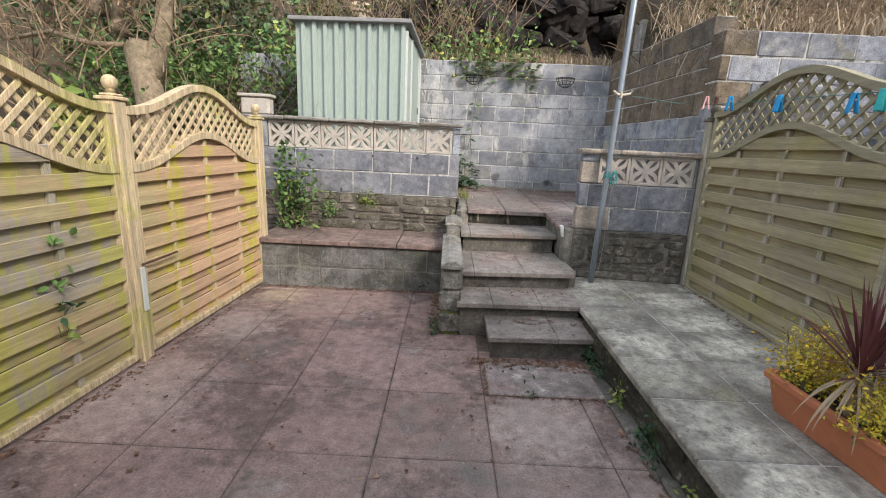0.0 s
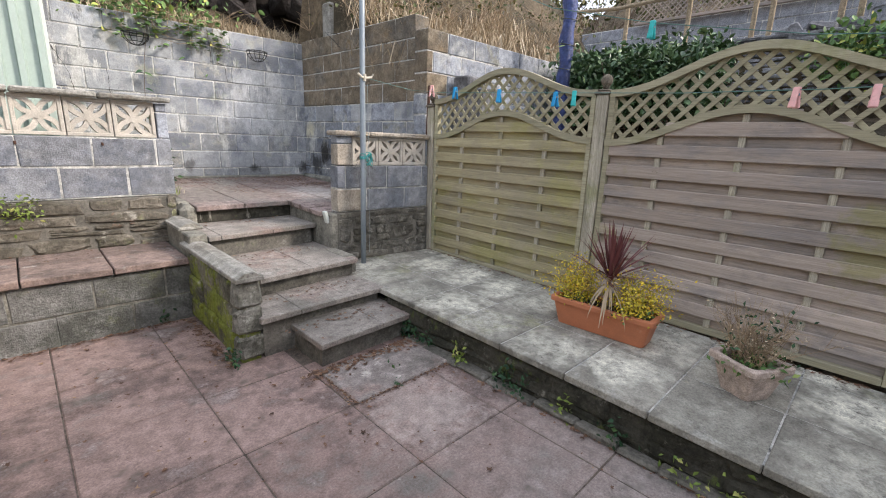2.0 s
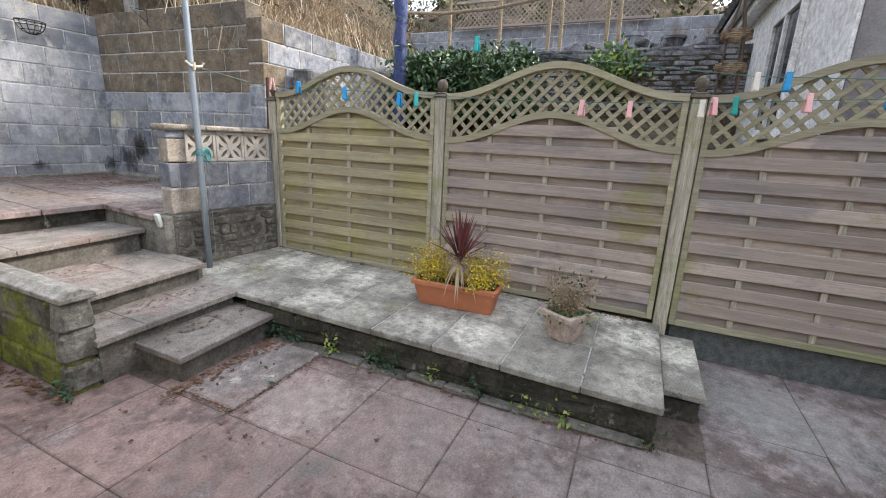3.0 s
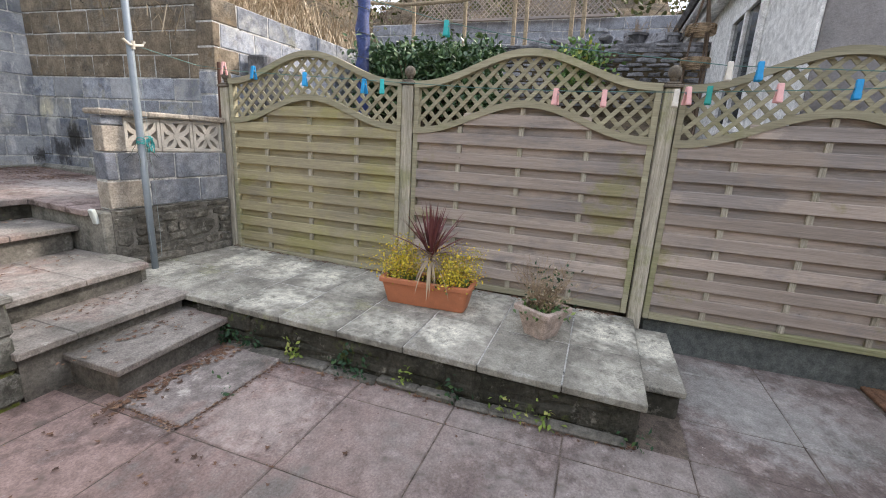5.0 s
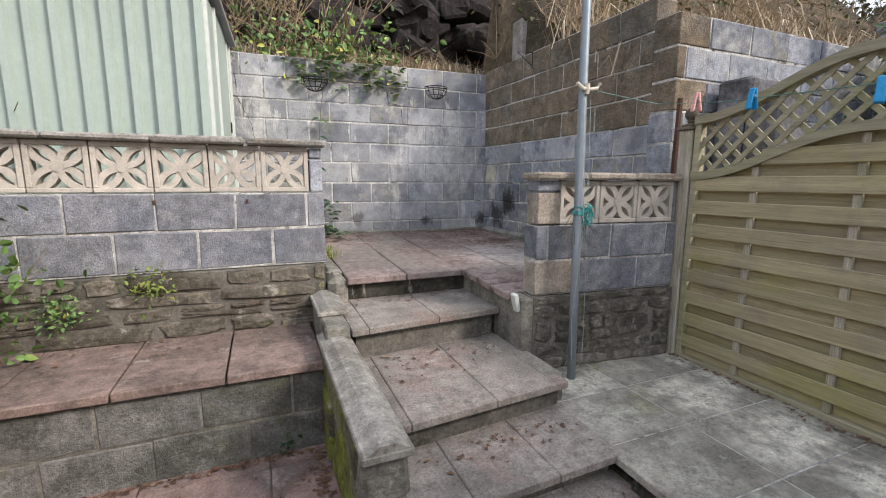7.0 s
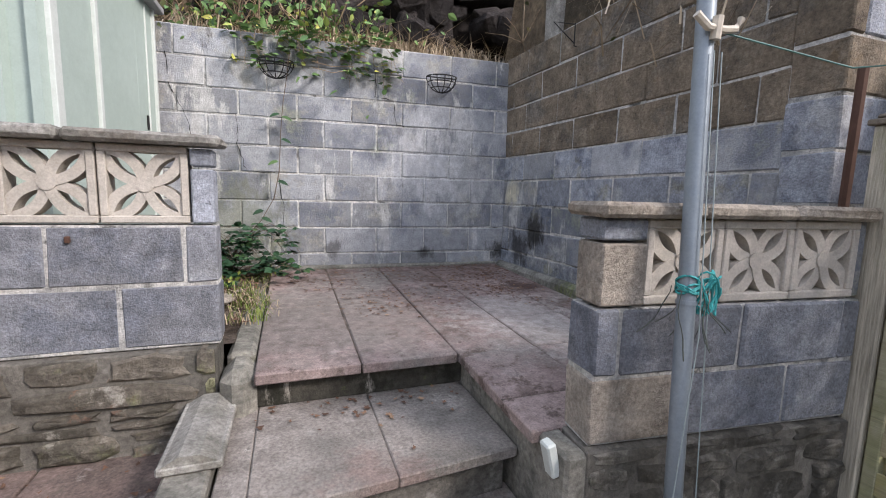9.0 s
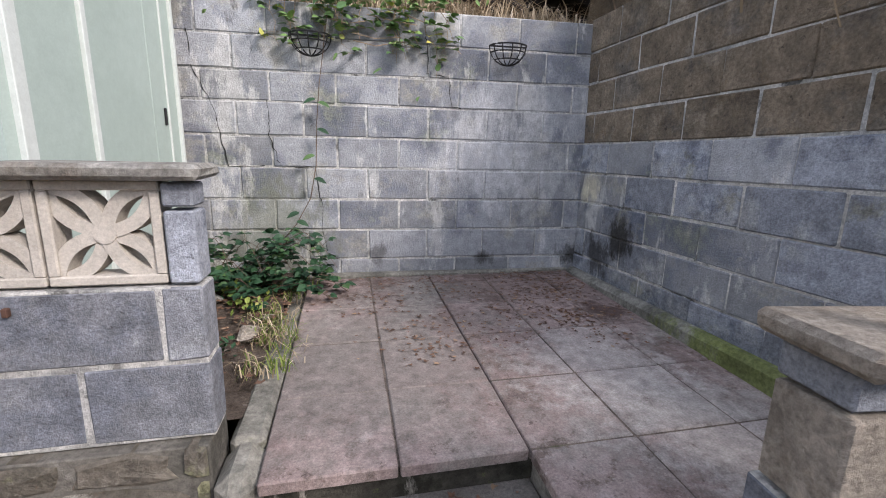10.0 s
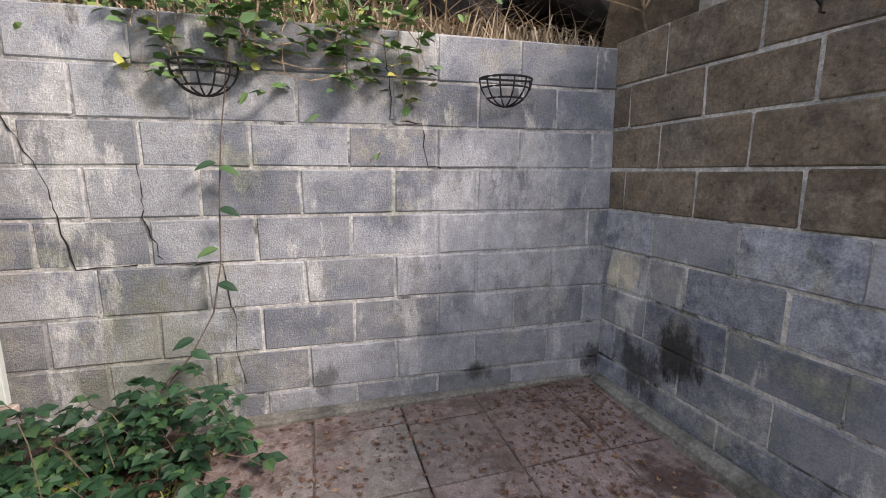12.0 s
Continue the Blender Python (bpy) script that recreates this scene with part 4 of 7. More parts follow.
def fence_post(m, label, mat, z0, z1, ball=True, w=0.095, fence=None):
    ob = new("fence_post")
    ob.parent, ob.matrix_basis = fence, m
    ob["label"] = label
    piece("shaft", mat, ob, -w / 2, w / 2, -w / 2, w / 2, z0, z1, 0.006)
    bm = bmesh.new()
    add_box(bm, -0.062, 0.062, -0.062, 0.062, z1 + 0.001, z1 + 0.022, 0.004)
    add_box(bm, -0.045, 0.045, -0.045, 0.045, z1 + 0.0225, z1 + 0.04, 0.008)
    top_mat = M_FINIAL if mat is M_POST else mat
    part("cap", bm, top_mat, ob)
    if ball:
        bm = bmesh.new()
        pr = [(0.022, 0.041), (0.024, 0.055), (0.03, 0.06)]
        pr += [(0.043 * math.sin(a), 0.103 - 0.046 * math.cos(a)) for a in (0.5 + 0.26 * k for k in range(10))]
        add_lathe(bm, pr, 16, (0, 0, z1))
        part("ball_finial", bm, top_mat, ob, smooth=True)
    return ob


# right-hand fence, seen from the yard
fence_r = holder("garden_fence", "weathered greenish timber lattice-top fence behind the raised flags", "fence")
fence_l = holder("garden_fence", "honey-coloured algae-stained timber lattice-top fence beside the yard", "fence")
for k, (y, z0, z1, ball) in enumerate(((4.13, 0.28, 1.86, True), (2.21, 0.26, 1.9, True), (0.275, 0.02, 1.9, True), (-1.63, -0.02, 1.9, False))):
    fence_post(pose(2.40, y, 0), ("weathered green-tinged timber fence post with a flat cap" if not ball else "weathered timber fence post with a ball finial"), M_POST, z0, z1, ball, fence=fence_r)
fence_panel(pose(2.40, 4.075, 0.285, 0, 0, -90), "greenish weathered timber lattice-top fence panel", M_WOOD, M_FRAME, 1.81, seed=1, fence=fence_r)
fence_panel(pose(2.40, 2.155, 0.275, 0, 0, -90), "greyed brown timber lattice-top fence panel", M_WOOD_GREY, M_FRAME, 1.82, seed=2, fence=fence_r)
fence_panel(pose(2.40, 0.22, 0.265, 0, 0, -90), "greyed timber lattice-top fence panel over a dark plinth", M_WOOD_GREY, M_FRAME, 1.79, seed=3, fence=fence_r)
# left-hand fence, which leans in a little towards the bench
LT = 87.0
left_dir = Vector((math.cos(radians(LT)), math.sin(radians(LT)), 0))
lp = Vector((-2.05, 2.735, 0))
for d, ball in ((-1.93, True), (0.0, True), (1.79, True)):
    q = lp + left_dir * d
    fence_post(pose(q.x, q.y, 0, 0, 0, LT), "honey-coloured timber fence post with a ball finial", M_POST_WARM, -0.05, 1.71, ball, 0.1, fence=fence_l)
q = lp - left_dir * 1.88
fence_panel(pose(q.x, q.y, 0.03, 0, 0, LT), "algae-green and honey timber lattice-top fence panel", M_WOOD_ALGAE, M_POST_WARM, 1.83, seed=4, fence=fence_l, mesh_gap=0.104)
q = lp + left_dir * 0.05
fence_panel(pose(q.x, q.y, 0.03, 0, 0, LT), "warm honey timber lattice-top gate panel", M_WOOD_WARM, M_POST_WARM, 1.69, seed=5, fence=fence_l, mesh_gap=0.104)
# a plain panel closes the yard behind the camera's first place
q = lp - left_dir * 3.81
fence_panel(pose(q.x, q.y, 0.03, 0, 0, LT), "honey timber lattice-top fence panel", M_WOOD_WARM, M_POST_WARM, 1.83, seed=6, fence=fence_l, mesh_gap=0.104)

# latch ironwork on the gate
latch = holder("gate_latch", "rusty gate bar with a pale steel strap on the timber post", "latch", pose(-1.985, 2.74, 0))
bm = bmesh.new()
add_tube(bm, [(0.0, 0, 0.68), (0.02, 0.1, 0.685), (0.03, 0.33, 0.69)], 0.008, 8)
part("bar", bm, M_RUST, latch)
piece("strap", M_SHED_TRIM, latch, -0.008, 0.004, -0.02, 0.02, 0.36, 0.66, 0.002)

# ---- shed ----
shed = holder("garden_shed", "pale green ribbed steel shed with a grey roof", "shed", pose(-0.50, 7.04, 0, 0, 0, -3.2))
SW, SD, SZ0, SZ1 = 1.37, 1.36, 1.21, 2.93   # width, depth, foot and eaves


def ribbed(x0, x1, z0, z1, y, pitch, depth, flip=False):
    """A sheet with trapezoid ribs, running along local x."""
    bm = bmesh.new()
    xs = []
    x = x0
    while x < x1 - 0.001:
        for dx, dy in ((0, 0), (0.55, 0), (0.62, 1), (0.92, 1), (1.0, 0)):
            px = min(x + dx * pitch, x1)
            xs.append((px, y - dy * depth))
        x += pitch
    lo = [bm.verts.new((px, py, z0)) for px, py in xs]
    hi = [bm.verts.new((px, py, z1)) for px, py in xs]
    for k in range(len(xs) - 1):
        if (lo[k].co - lo[k + 1].co).length > 1e-5:
            bm.faces.new((lo[k], lo[k + 1], hi[k + 1], hi[k]))
    bmesh.ops.remove_doubles(bm, verts=bm.verts, dist=1e-4)
    return bm


bm = bmesh.new()
add_box(bm, -SW + 0.03, -0.03, -SD + 0.03, -0.02, SZ0, SZ1 - 0.05, 0.01)
part("body", bm, M_SHED, shed)
part("front_sheet", ribbed(-SW, 0.0, SZ0, SZ1, -SD, 0.137, 0.042), M_SHED, shed)
# the door side looks to +x
for k, (a, b, x) in enumerate(((-SD + 0.06, -0.93, 0.004), (-0.90, -0.36, 0.012), (-0.34, -0.02, 0.004))):
    bm = bmesh.new()
    add_box(bm, -0.028, x, a, b, SZ0 + 0.02, SZ1 - 0.07, 0.004)
    ob = part("door_leaf", bm, M_SHED, shed)
for y, w in ((-0.915, 0.035), (-0.012, 0.03), (-SD + 0.03, 0.06)):
    piece("trim_strip", M_SHED_TRIM, shed, -0.02, 0.022, y - w / 2, y + w / 2, SZ0, SZ1 - 0.06, 0.003)
piece("trim_strip", M_SHED_TRIM, shed, -0.01, 0.012, -0.16, -0.145, SZ0, SZ1 - 0.1, 0.002)
piece("handle", M_BLACKIRON, shed, 0.005, 0.016, -0.215, -0.195, 1.98, 2.08, 0.003, label="small dark recessed handle")
piece("sill", M_POT, shed, -0.05, 0.05, -SD, 0.0, SZ0 - 0.045, SZ0 - 0.002, 0.006, label="pale sill board")
bm = bmesh.new()
add_box(bm, -SW - 0.06, 0.07, -SD - 0.09, 0.06, SZ1 - 0.0, SZ1 + 0.045, 0.006)
for v in bm.verts:
    v.co.z -= 0.085 * (v.co.y + SD) / SD
part("roof", bm, plain("grey_roof_edge", (0.28, 0.28, 0.28), 0.6), shed, "grey weathered roof sheet")
bm = bmesh.new()
add_box(bm, -SW, 0.02, -SD + 0.02, -0.03, 0.75, SZ0 - 0.05, 0.01)
part("base", bm, plain("dark_green_base", (0.03, 0.05, 0.042), 0.6), shed, "dark green base board")
# pale board standing behind the shed roof
vent = holder("chimney_pot", "cream clay pot showing behind the shed roof", "chimney pot", pose(-1.72, 8.6, 0))
bm = bmesh.new()
add_lathe(bm, [(0.19, 2.6), (0.2, 3.2), (0.2, 3.78), (0.23, 3.8), (0.23, 3.9), (0.2, 3.95)], 20)
part("pot_body", bm, plain("cream_clay", (0.55, 0.45, 0.35), 0.8), vent, smooth=False)

# ---- clothes-line pole ----
pole = holder("clothes_pole", "leaning galvanised steel clothes-line pole with cord round it", "pole", pose(0, 0, 0))
p0, p1 = Vector((1.445, 4.055, 0.31)), Vector((1.617, 4.308, 3.6))
along = lambda z: p0 + (p1 - p0) * ((z - p0.z) / (p1.z - p0.z))
bm = bmesh.new()
add_tube(bm, [along(z) for z in (0.302, 1.0, 1.42, 2.0, 2.6, 3.6)], 0.0255, 20)
part("tube", bm, M_GALV, pole, smooth=True)
bm = bmesh.new()
add_tube(bm, [along(1.285), along(1.297)], 0.0285, 20)
part("collar", bm, M_GALV, pole)
bm = bmesh.new()
h = along(2.06)
add_tube(bm, [h + Vector((-0.07, -0.03, 0.03)), h + Vector((-0.03, -0.035, 0.0)), h + Vector((0.03, -0.035, 0.0)), h + Vector((0.08, -0.03, 0.01)), h + Vector((0.1, -0.03, 0.04))], 0.011, 8)
add_tube(bm, [h + Vector((0, -0.035, -0.03)), h + Vector((0, -0.04, 0.03))], 0.014, 8)
part("cleat", bm, plain("pale_cleat", (0.55, 0.5, 0.42)), pole)
bm = bmesh.new()
loop = [along(2.0) + Vector((0.035, -0.03, 0)), along(1.2) + Vector((0.05, -0.03, 0)), along(0.6) + Vector((0.055, -0.03, 0)), along(0.42) + Vector((0.04, -0.04, 0)), along(0.40) + Vector((-0.0, -0.042, 0)), along(0.45) + Vector((-0.035, -0.04, 0)), along(0.7) + Vector((-0.04, -0.03, 0)), along(1.2) + Vector((0.01, -0.04, 0)), along(2.0) + Vector((0.0, -0.035, 0))]
add_tube(bm, loop, 0.0018, 6)
part("cord", bm, plain("pale_cord", (0.3, 0.35, 0.35)), pole)
rng = random.Random(11)
bm = bmesh.new()
c = along(1.33)
for s in range(6):
    z0 = rng.uniform(-0.03, 0.035)
    add_tube(bm, [along(1.33 + z0 + 0.012 * math.sin(a * 1.5 + s)) + Vector((0.03 * math.cos(a), 0.03 * math.sin(a), 0)) for a in (6.2832 * j / 14 for j in range(15))], 0.0035, 5)
for s in range(8):
    w_, h_, dy, tilt = rng.uniform(0.015, 0.04), rng.uniform(0.04, 0.08), rng.uniform(-0.04, -0.015), rng.uniform(-0.4, 0.5)
    pts = [c + Vector((0.05 + w_ * math.cos(a) + tilt * h_ * math.sin(a), dy + 0.012 * math.sin(2 * a + s), -0.01 + h_ * math.sin(a))) for a in (6.2832 * j / 16 for j in range(17))]
    add_tube(bm, pts, 0.0032, 5)
part("knotted_twine", bm, plain("teal_twine", (0.05, 0.33, 0.33)), pole, "knotted teal twine")["kind"] = "stuff"
bm = bmesh.new()
for s in range(9):
    a = rng.uniform(0, 6.28)
    b = c + Vector((0.05 * math.cos(a), 0.05 * math.sin(a), 0))
    sx, sy, ln = rng.uniform(-0.12, 0.09), rng.uniform(-0.08, 0.03), rng.uniform(0.08, 0.22)
    pts = [b + Vector((sx * (k / 7) ** 2 + 0.006 * math.sin(k * 1.3 + s), sy * (k / 7) ** 2, -ln * k / 7)) for k in range(8)]
    add_tube(bm, pts, 0.0018, 4)
part("loose_end", bm, M_DARKLINE, pole)["kind"] = "stuff"

# clothes lines and pegs
PEG_COL = {"blue": (0.02, 0.30, 0.62), "teal": (0.03, 0.42, 0.42), "pink": (0.82, 0.46, 0.45), "white": (0.7, 0.66, 0.58), "green": (0.02, 0.30, 0.26)}
PEG_MAT = {k: plain("peg_" + k, v, 0.4) for k, v in PEG_COL.items()}


def peg(colour, x, y, z, turn):
    ob = holder("clothes_peg", colour + " plastic clothes peg clipped on the line", "clothes peg", pose(x, y, z, 0, 0, 55 + turn * 0.8) @ Matrix.Scale(1.35, 4), "", "pegs on the line")
    for s in (-1, 1):
        bm = bmesh.new()
        add_box(bm, -0.012, 0.012, -0.005, 0.005, -0.055, 0.025, 0.003, pose(0, 0.008 * s, 0, 9 * s, 0, 0))
        add_box(bm, -0.014, 0.014, -0.004, 0.004, -0.058, -0.03, 0.003, pose(0, 0.0085 * s, 0, 9 * s, 0, 0))
        part("jaw", bm, PEG_MAT[colour], ob)
    bm = bmesh.new()
    add_tube(bm, [(-0.012, 0, -0.005), (0.012, 0, -0.005)], 0.005, 8)
    part("spring", bm, M_GALV, ob)


def line_y(y):
    """Height of the lower line over the fence."""
    return 1.825 + 0.019 * (y - 0.7) ** 2 if y < 1.6 else 1.84 + 0.05 * (y - 1.6)


cl = holder("clothes_line", "thin green clothes line sagging along the fence", "clothes line", None)
bm = bmesh.new()
add_tube(bm, [along(2.06) + Vector((0.03, -0.02, 0)), (2.05, 4.1, 2.0)] + [(2.2, y, line_y(y) + 0.025) for y in (3.8, 3.0, 2.4, 1.6, 0.9, 0.2, -0.6, -1.5, -2.6)], 0.0028, 5)
part("cord", bm, M_LINE, cl)
cl2 = holder("clothes_line", "upper grey-green clothes line crossing the yard", "clothes line", None)
bm = bmesh.new()
add_tube(bm, [along(3.3), (2.18, 2.6, 2.52), (2.2, 1.85, 2.31), (2.2, 1.0, 2.13), (2.2, 0.0, 2.01), (2.2, -1.0, 1.97), (2.2, -2.6, 2.0)], 0.0028, 5)
part("cord", bm, M_LINE, cl2)
for colour, y, z, turn in (("pink", 3.95, 2.0, 10), ("blue", 3.62, 1.965, 30), ("blue", 3.085, 1.915, 70), ("blue", 2.52, 1.865, 25), ("teal", 2.36, 1.865, 80), ("pink", 1.016, 1.815, 20),
                           ("pink", 0.70, 1.81, 50), ("white", 0.268, 1.82, 35), ("pink", 0.205, 1.835, 80), ("green", 0.087, 1.84, 30), ("pink", -0.278, 1.86, 50), ("blue", -0.648, 1.885, 30), ("teal", -1.017, 1.935, 80)):
    peg(colour, 2.2, y, z + 0.02, turn)
for colour, y, z in (("teal", 1.845, 2.29), ("white", 0.003, 2.0), ("blue", -0.155, 2.0)):
    peg(colour, 2.2, y, z, 40)

# ---- wall baskets on the back wall ----
def wall_basket(x, z, label):
    ob = holder("wall_basket", label, "hanging basket", pose(x, 7.19 - 0.05 * x - 0.055, z, 0, 0, -2.9), "", "wall baskets")
    R, H = 0.138, 0.132
    bm = bmesh.new()
    add_tube(bm, [(R * math.cos(a), -R * 0.85 * math.sin(a), 0) for a in (math.pi * k / 16 for k in range(17))], 0.006, 6)
    add_tube(bm, [(-R, 0, 0), (R, 0, 0)], 0.006, 6)
    part("rim", bm, M_BLACKIRON, ob)
    for lv in (0.35, 0.72):
        r = R * math.cos(math.asin(lv)) 
        bm = bmesh.new()
        add_tube(bm, [(r * math.cos(a), -r * 0.85 * math.sin(a), -H * lv) for a in (math.pi * k / 14 for k in range(15))], 0.005, 6)
        part("hoop", bm, M_BLACKIRON, ob)
    for k in range(7):
        a = math.pi * k / 6
        bm = bmesh.new()
        add_tube(bm, [(R * math.cos(a) * math.cos(b), -R * 0.85 * math.sin(a) * math.cos(b), -H * math.sin(b)) for b in (math.pi / 2 * j / 8 for j in range(9))], 0.0045, 6)
        part("rib", bm, M_BLACKIRON, ob)


wall_basket(0.335, 2.617, "black iron half-round wall basket overgrown by creeper")
wall_basket(1.73, 2.625, "empty black iron half-round wall basket")

# ---- planters ----
def leaf_mat(name, a, b, c=None, rough=0.55):
    """Leaves of two or three colours, mixed leaf by leaf."""
    mat = bpy.data.materials.new(name)
    mat.use_nodes = True
    nt = mat.node_tree
    geo = nt.nodes.new("ShaderNodeNewGeometry")
    r = nt.nodes.new("ShaderNodeValToRGB")
    r.color_ramp.elements[0].color, r.color_ramp.elements[1].color = (*a, 1), (*b, 1)
    if c:
        e = r.color_ramp.elements.new(0.85)
        e.color = (*b, 1)
        r.color_ramp.elements[2].color = (*c, 1)
    nt.links.new(geo.outputs["Random Per Island"], r.inputs[0])
    bsdf = nt.nodes["Principled BSDF"]
    nt.links.new(r.outputs[0], bsdf.inputs["Base Color"])
    bsdf.inputs["Roughness"].default_value = rough
    bsdf.inputs["Specular IOR Level"].default_value = 0.35
    return mat


L_YELLOW = leaf_mat("yellow_shrub_leaf", (0.28, 0.28, 0.03), (0.8, 0.6, 0.06), (0.62, 0.34, 0.05))
L_GREEN = leaf_mat("green_leaf", (0.03, 0.075, 0.02), (0.13, 0.23, 0.06), (0.30, 0.36, 0.1))
L_LAUREL = leaf_mat("laurel_leaf", (0.025, 0.06, 0.028), (0.09, 0.16, 0.065), (0.19, 0.26, 0.12), 0.35)
L_IVY = leaf_mat("ivy_leaf", (0.06, 0.13, 0.045), (0.18, 0.30, 0.09), (0.48, 0.46, 0.1))
L_BRAMBLE = leaf_mat("bramble_leaf", (0.012, 0.04, 0.018), (0.03, 0.08, 0.034), (0.09, 0.16, 0.05))
L_OLIVE = leaf_mat("olive_scrub_leaf", (0.045, 0.06, 0.02), (0.13, 0.14, 0.045), (0.28, 0.22, 0.09))
L_DEAD = leaf_mat("dead_leaf", (0.07, 0.04, 0.028), (0.19, 0.105, 0.065), (0.36, 0.25, 0.16), 0.8)
L_STRAW = leaf_mat("dry_grass", (0.24, 0.18, 0.11), (0.54, 0.44, 0.31), (0.72, 0.63, 0.5), 0.8)
L_GRASS = leaf_mat("green_grass", (0.10, 0.16, 0.03), (0.22, 0.28, 0.06), (0.4, 0.36, 0.13), 0.7)
L_RED = leaf_mat("cordyline_leaf", (0.10, 0.03, 0.033), (0.20, 0.07, 0.065), (0.30, 0.15, 0.12), 0.4)
M_TWIG = surface("twig_bark", (0.36, 0.27, 0.18), [((0.14, 0.1, 0.065), 6, 0.45, 0.62, 0.7)], bump=0.3)
M_TWIG_DARK = surface("dark_twig", (0.13, 0.095, 0.07), [((0.24, 0.2, 0.15), 5, 0.55, 0.7, 0.6)], bump=0.3)
M_TRUNK = surface("mossy_trunk", (0.40, 0.32, 0.22), [((0.2, 0.165, 0.115), 4, 0.45, 0.62, 0.7), ((0.2, 0.22, 0.07), 3, 0.55, 0.7, 0.6)], bump=0.9, bump_scale=25, bump_dist=0.015)


def leaf_cloud(name, mat, parent, rng, n, spot, size, label="", flat=0.0, long=1.6, m=None, kind=""):
    """n folded leaves at the places that spot(rng) gives. flat: 0 any way up, 1 lying flat."""
    V, F = [], []
    for _ in range(n):
        p = Vector(spot(rng))
        s = rng.uniform(*size)
        d = Vector((rng.gauss(0, 1), rng.gauss(0, 1), rng.gauss(0, 1) * (1 - flat)))
        if d.length < 1e-4:
            d = Vector((1, 0, 0))
        d.normalize()
        up = Vector((rng.gauss(0, 1) * (1 - flat), rng.gauss(0, 1) * (1 - flat), 1 + flat * 3))
        w = d.cross(up)
        w = w.normalized() if w.length > 1e-4 else d.orthogonal().normalized()
        nrm = w.cross(d)
        i = len(V)
        if s > 0.03:
            curl = rng.uniform(-0.25, 0.1)
            mid = [p, p + d * s * long * 0.35 + nrm * s * curl * 0.3, p + d * s * long * 0.7 + nrm * s * curl * 0.7, p + d * s * long + nrm * s * curl * 1.6]
            V += mid
            for sd in (1, -1):
                V += [mid[0] + d * s * long * 0.12 + w * s * 0.3 * sd + nrm * s * 0.07, mid[1] + w * s * 0.5 * sd + nrm * s * 0.14, mid[2] + w * s * 0.36 * sd + nrm * s * 0.1]
            F += [(i, i + 4, i + 5, i + 1), (i + 1, i + 5, i + 6, i + 2), (i + 2, i + 6, i + 3), (i + 1, i + 8, i + 7, i), (i + 2, i + 9, i + 8, i + 1), (i + 3, i + 9, i + 2)]
            continue
        V += [p, p + d * s * long * 0.45 + w * s * 0.42 + nrm * s * 0.12, p + d * s * long - nrm * s * 0.15, p + d * s * long * 0.45 - w * s * 0.42 + nrm * s * 0.12, p + d * s * long * 0.5]
        F += [(i, i + 1, i + 4), (i + 1, i + 2, i + 4), (i + 2, i + 3, i + 4), (i + 3, i, i + 4)]
    mesh = bpy.data.meshes.new(name)
    mesh.from_pydata(V, [], F)
    ob = link_mesh(name, mesh, mat, parent, label, m)
    ob["kind"] = kind or "stuff"
    return ob


def twigs(name, mat, parent, rng, n, root, height, spread, r=0.004, label="", lean=(0, 0), forks=3, m=None):
    """Thin branching stems; root(rng) gives where one starts."""
    bm = bmesh.new()
    tips = []
    for _ in range(n):
        p = Vector(root(rng))
        d = Vector((rng.gauss(0, spread) + lean[0], rng.gauss(0, spread) + lean[1], 1)).normalized()
        h = rng.uniform(*height)
        pts = [p]
        for k in range(4):
            d = (d + Vector((rng.gauss(0, 0.16), rng.gauss(0, 0.16), rng.gauss(0, 0.1)))).normalized()
            pts.append(pts[-1] + d * h / 4)
        add_tube(bm, pts, [r, r * 0.85, r * 0.65, r * 0.5, r * 0.3], 4, False)
        tips.append(pts[-1])
        for f in range(forks):
            q = pts[rng.randint(1, 3)]
            e = (d + Vector((rng.gauss(0, 0.7), rng.gauss(0, 0.7), rng.gauss(0, 0.4)))).normalized()
            l = h * rng.uniform(0.2, 0.45)
            add_tube(bm, [q, q + e * l * 0.5 + Vector((0, 0, l * 0.05)), q + e * l], [r * 0.5, r * 0.4, r * 0.25], 3, False)
            tips.append(q + e * l)
    ob = part(name, bm, mat, parent, label, m)
    ob["kind"] = "stuff"
    return ob, tips


def trough_bm(lx, ly, tx, ty, z0, z1, wall=0.018, rim=0.018):
    """A tapering open trough with a rolled rim."""
    bm = bmesh.new()

    def ring(a, b, z, rnd=0.03):
        pts = []
        for sx, sy, st in ((1, 1, 0), (-1, 1, 90), (-1, -1, 180), (1, -1, 270)):
            for k in range(4):
                t = radians(st + 30 * k)
                pts.append(bm.verts.new((sx * (a - rnd) + rnd * math.cos(t), sy * (b - rnd) + rnd * math.sin(t), z)))
        return pts
    rs = [ring(lx, ly, z0), ring(tx, ty, z1 - 0.035), ring(tx + rim, ty + rim, z1 - 0.033), ring(tx + rim, ty + rim, z1 - 0.005), ring(tx + rim - 0.006, ty + rim - 0.006, z1), ring(tx - wall + 0.006, ty - wall + 0.006, z1), ring(tx - wall, ty - wall, z1 - 0.01), ring(tx - wall - 0.005, ty - wall - 0.005, z1 - 0.07)]
    for a, b in zip(rs, rs[1:]):
        for k in range(len(a)):
            bm.faces.new((a[k], a[(k + 1) % len(a)], b[(k + 1) % len(a)], b[k]))
    bm.faces.new(rs[0][::-1])
    return bm


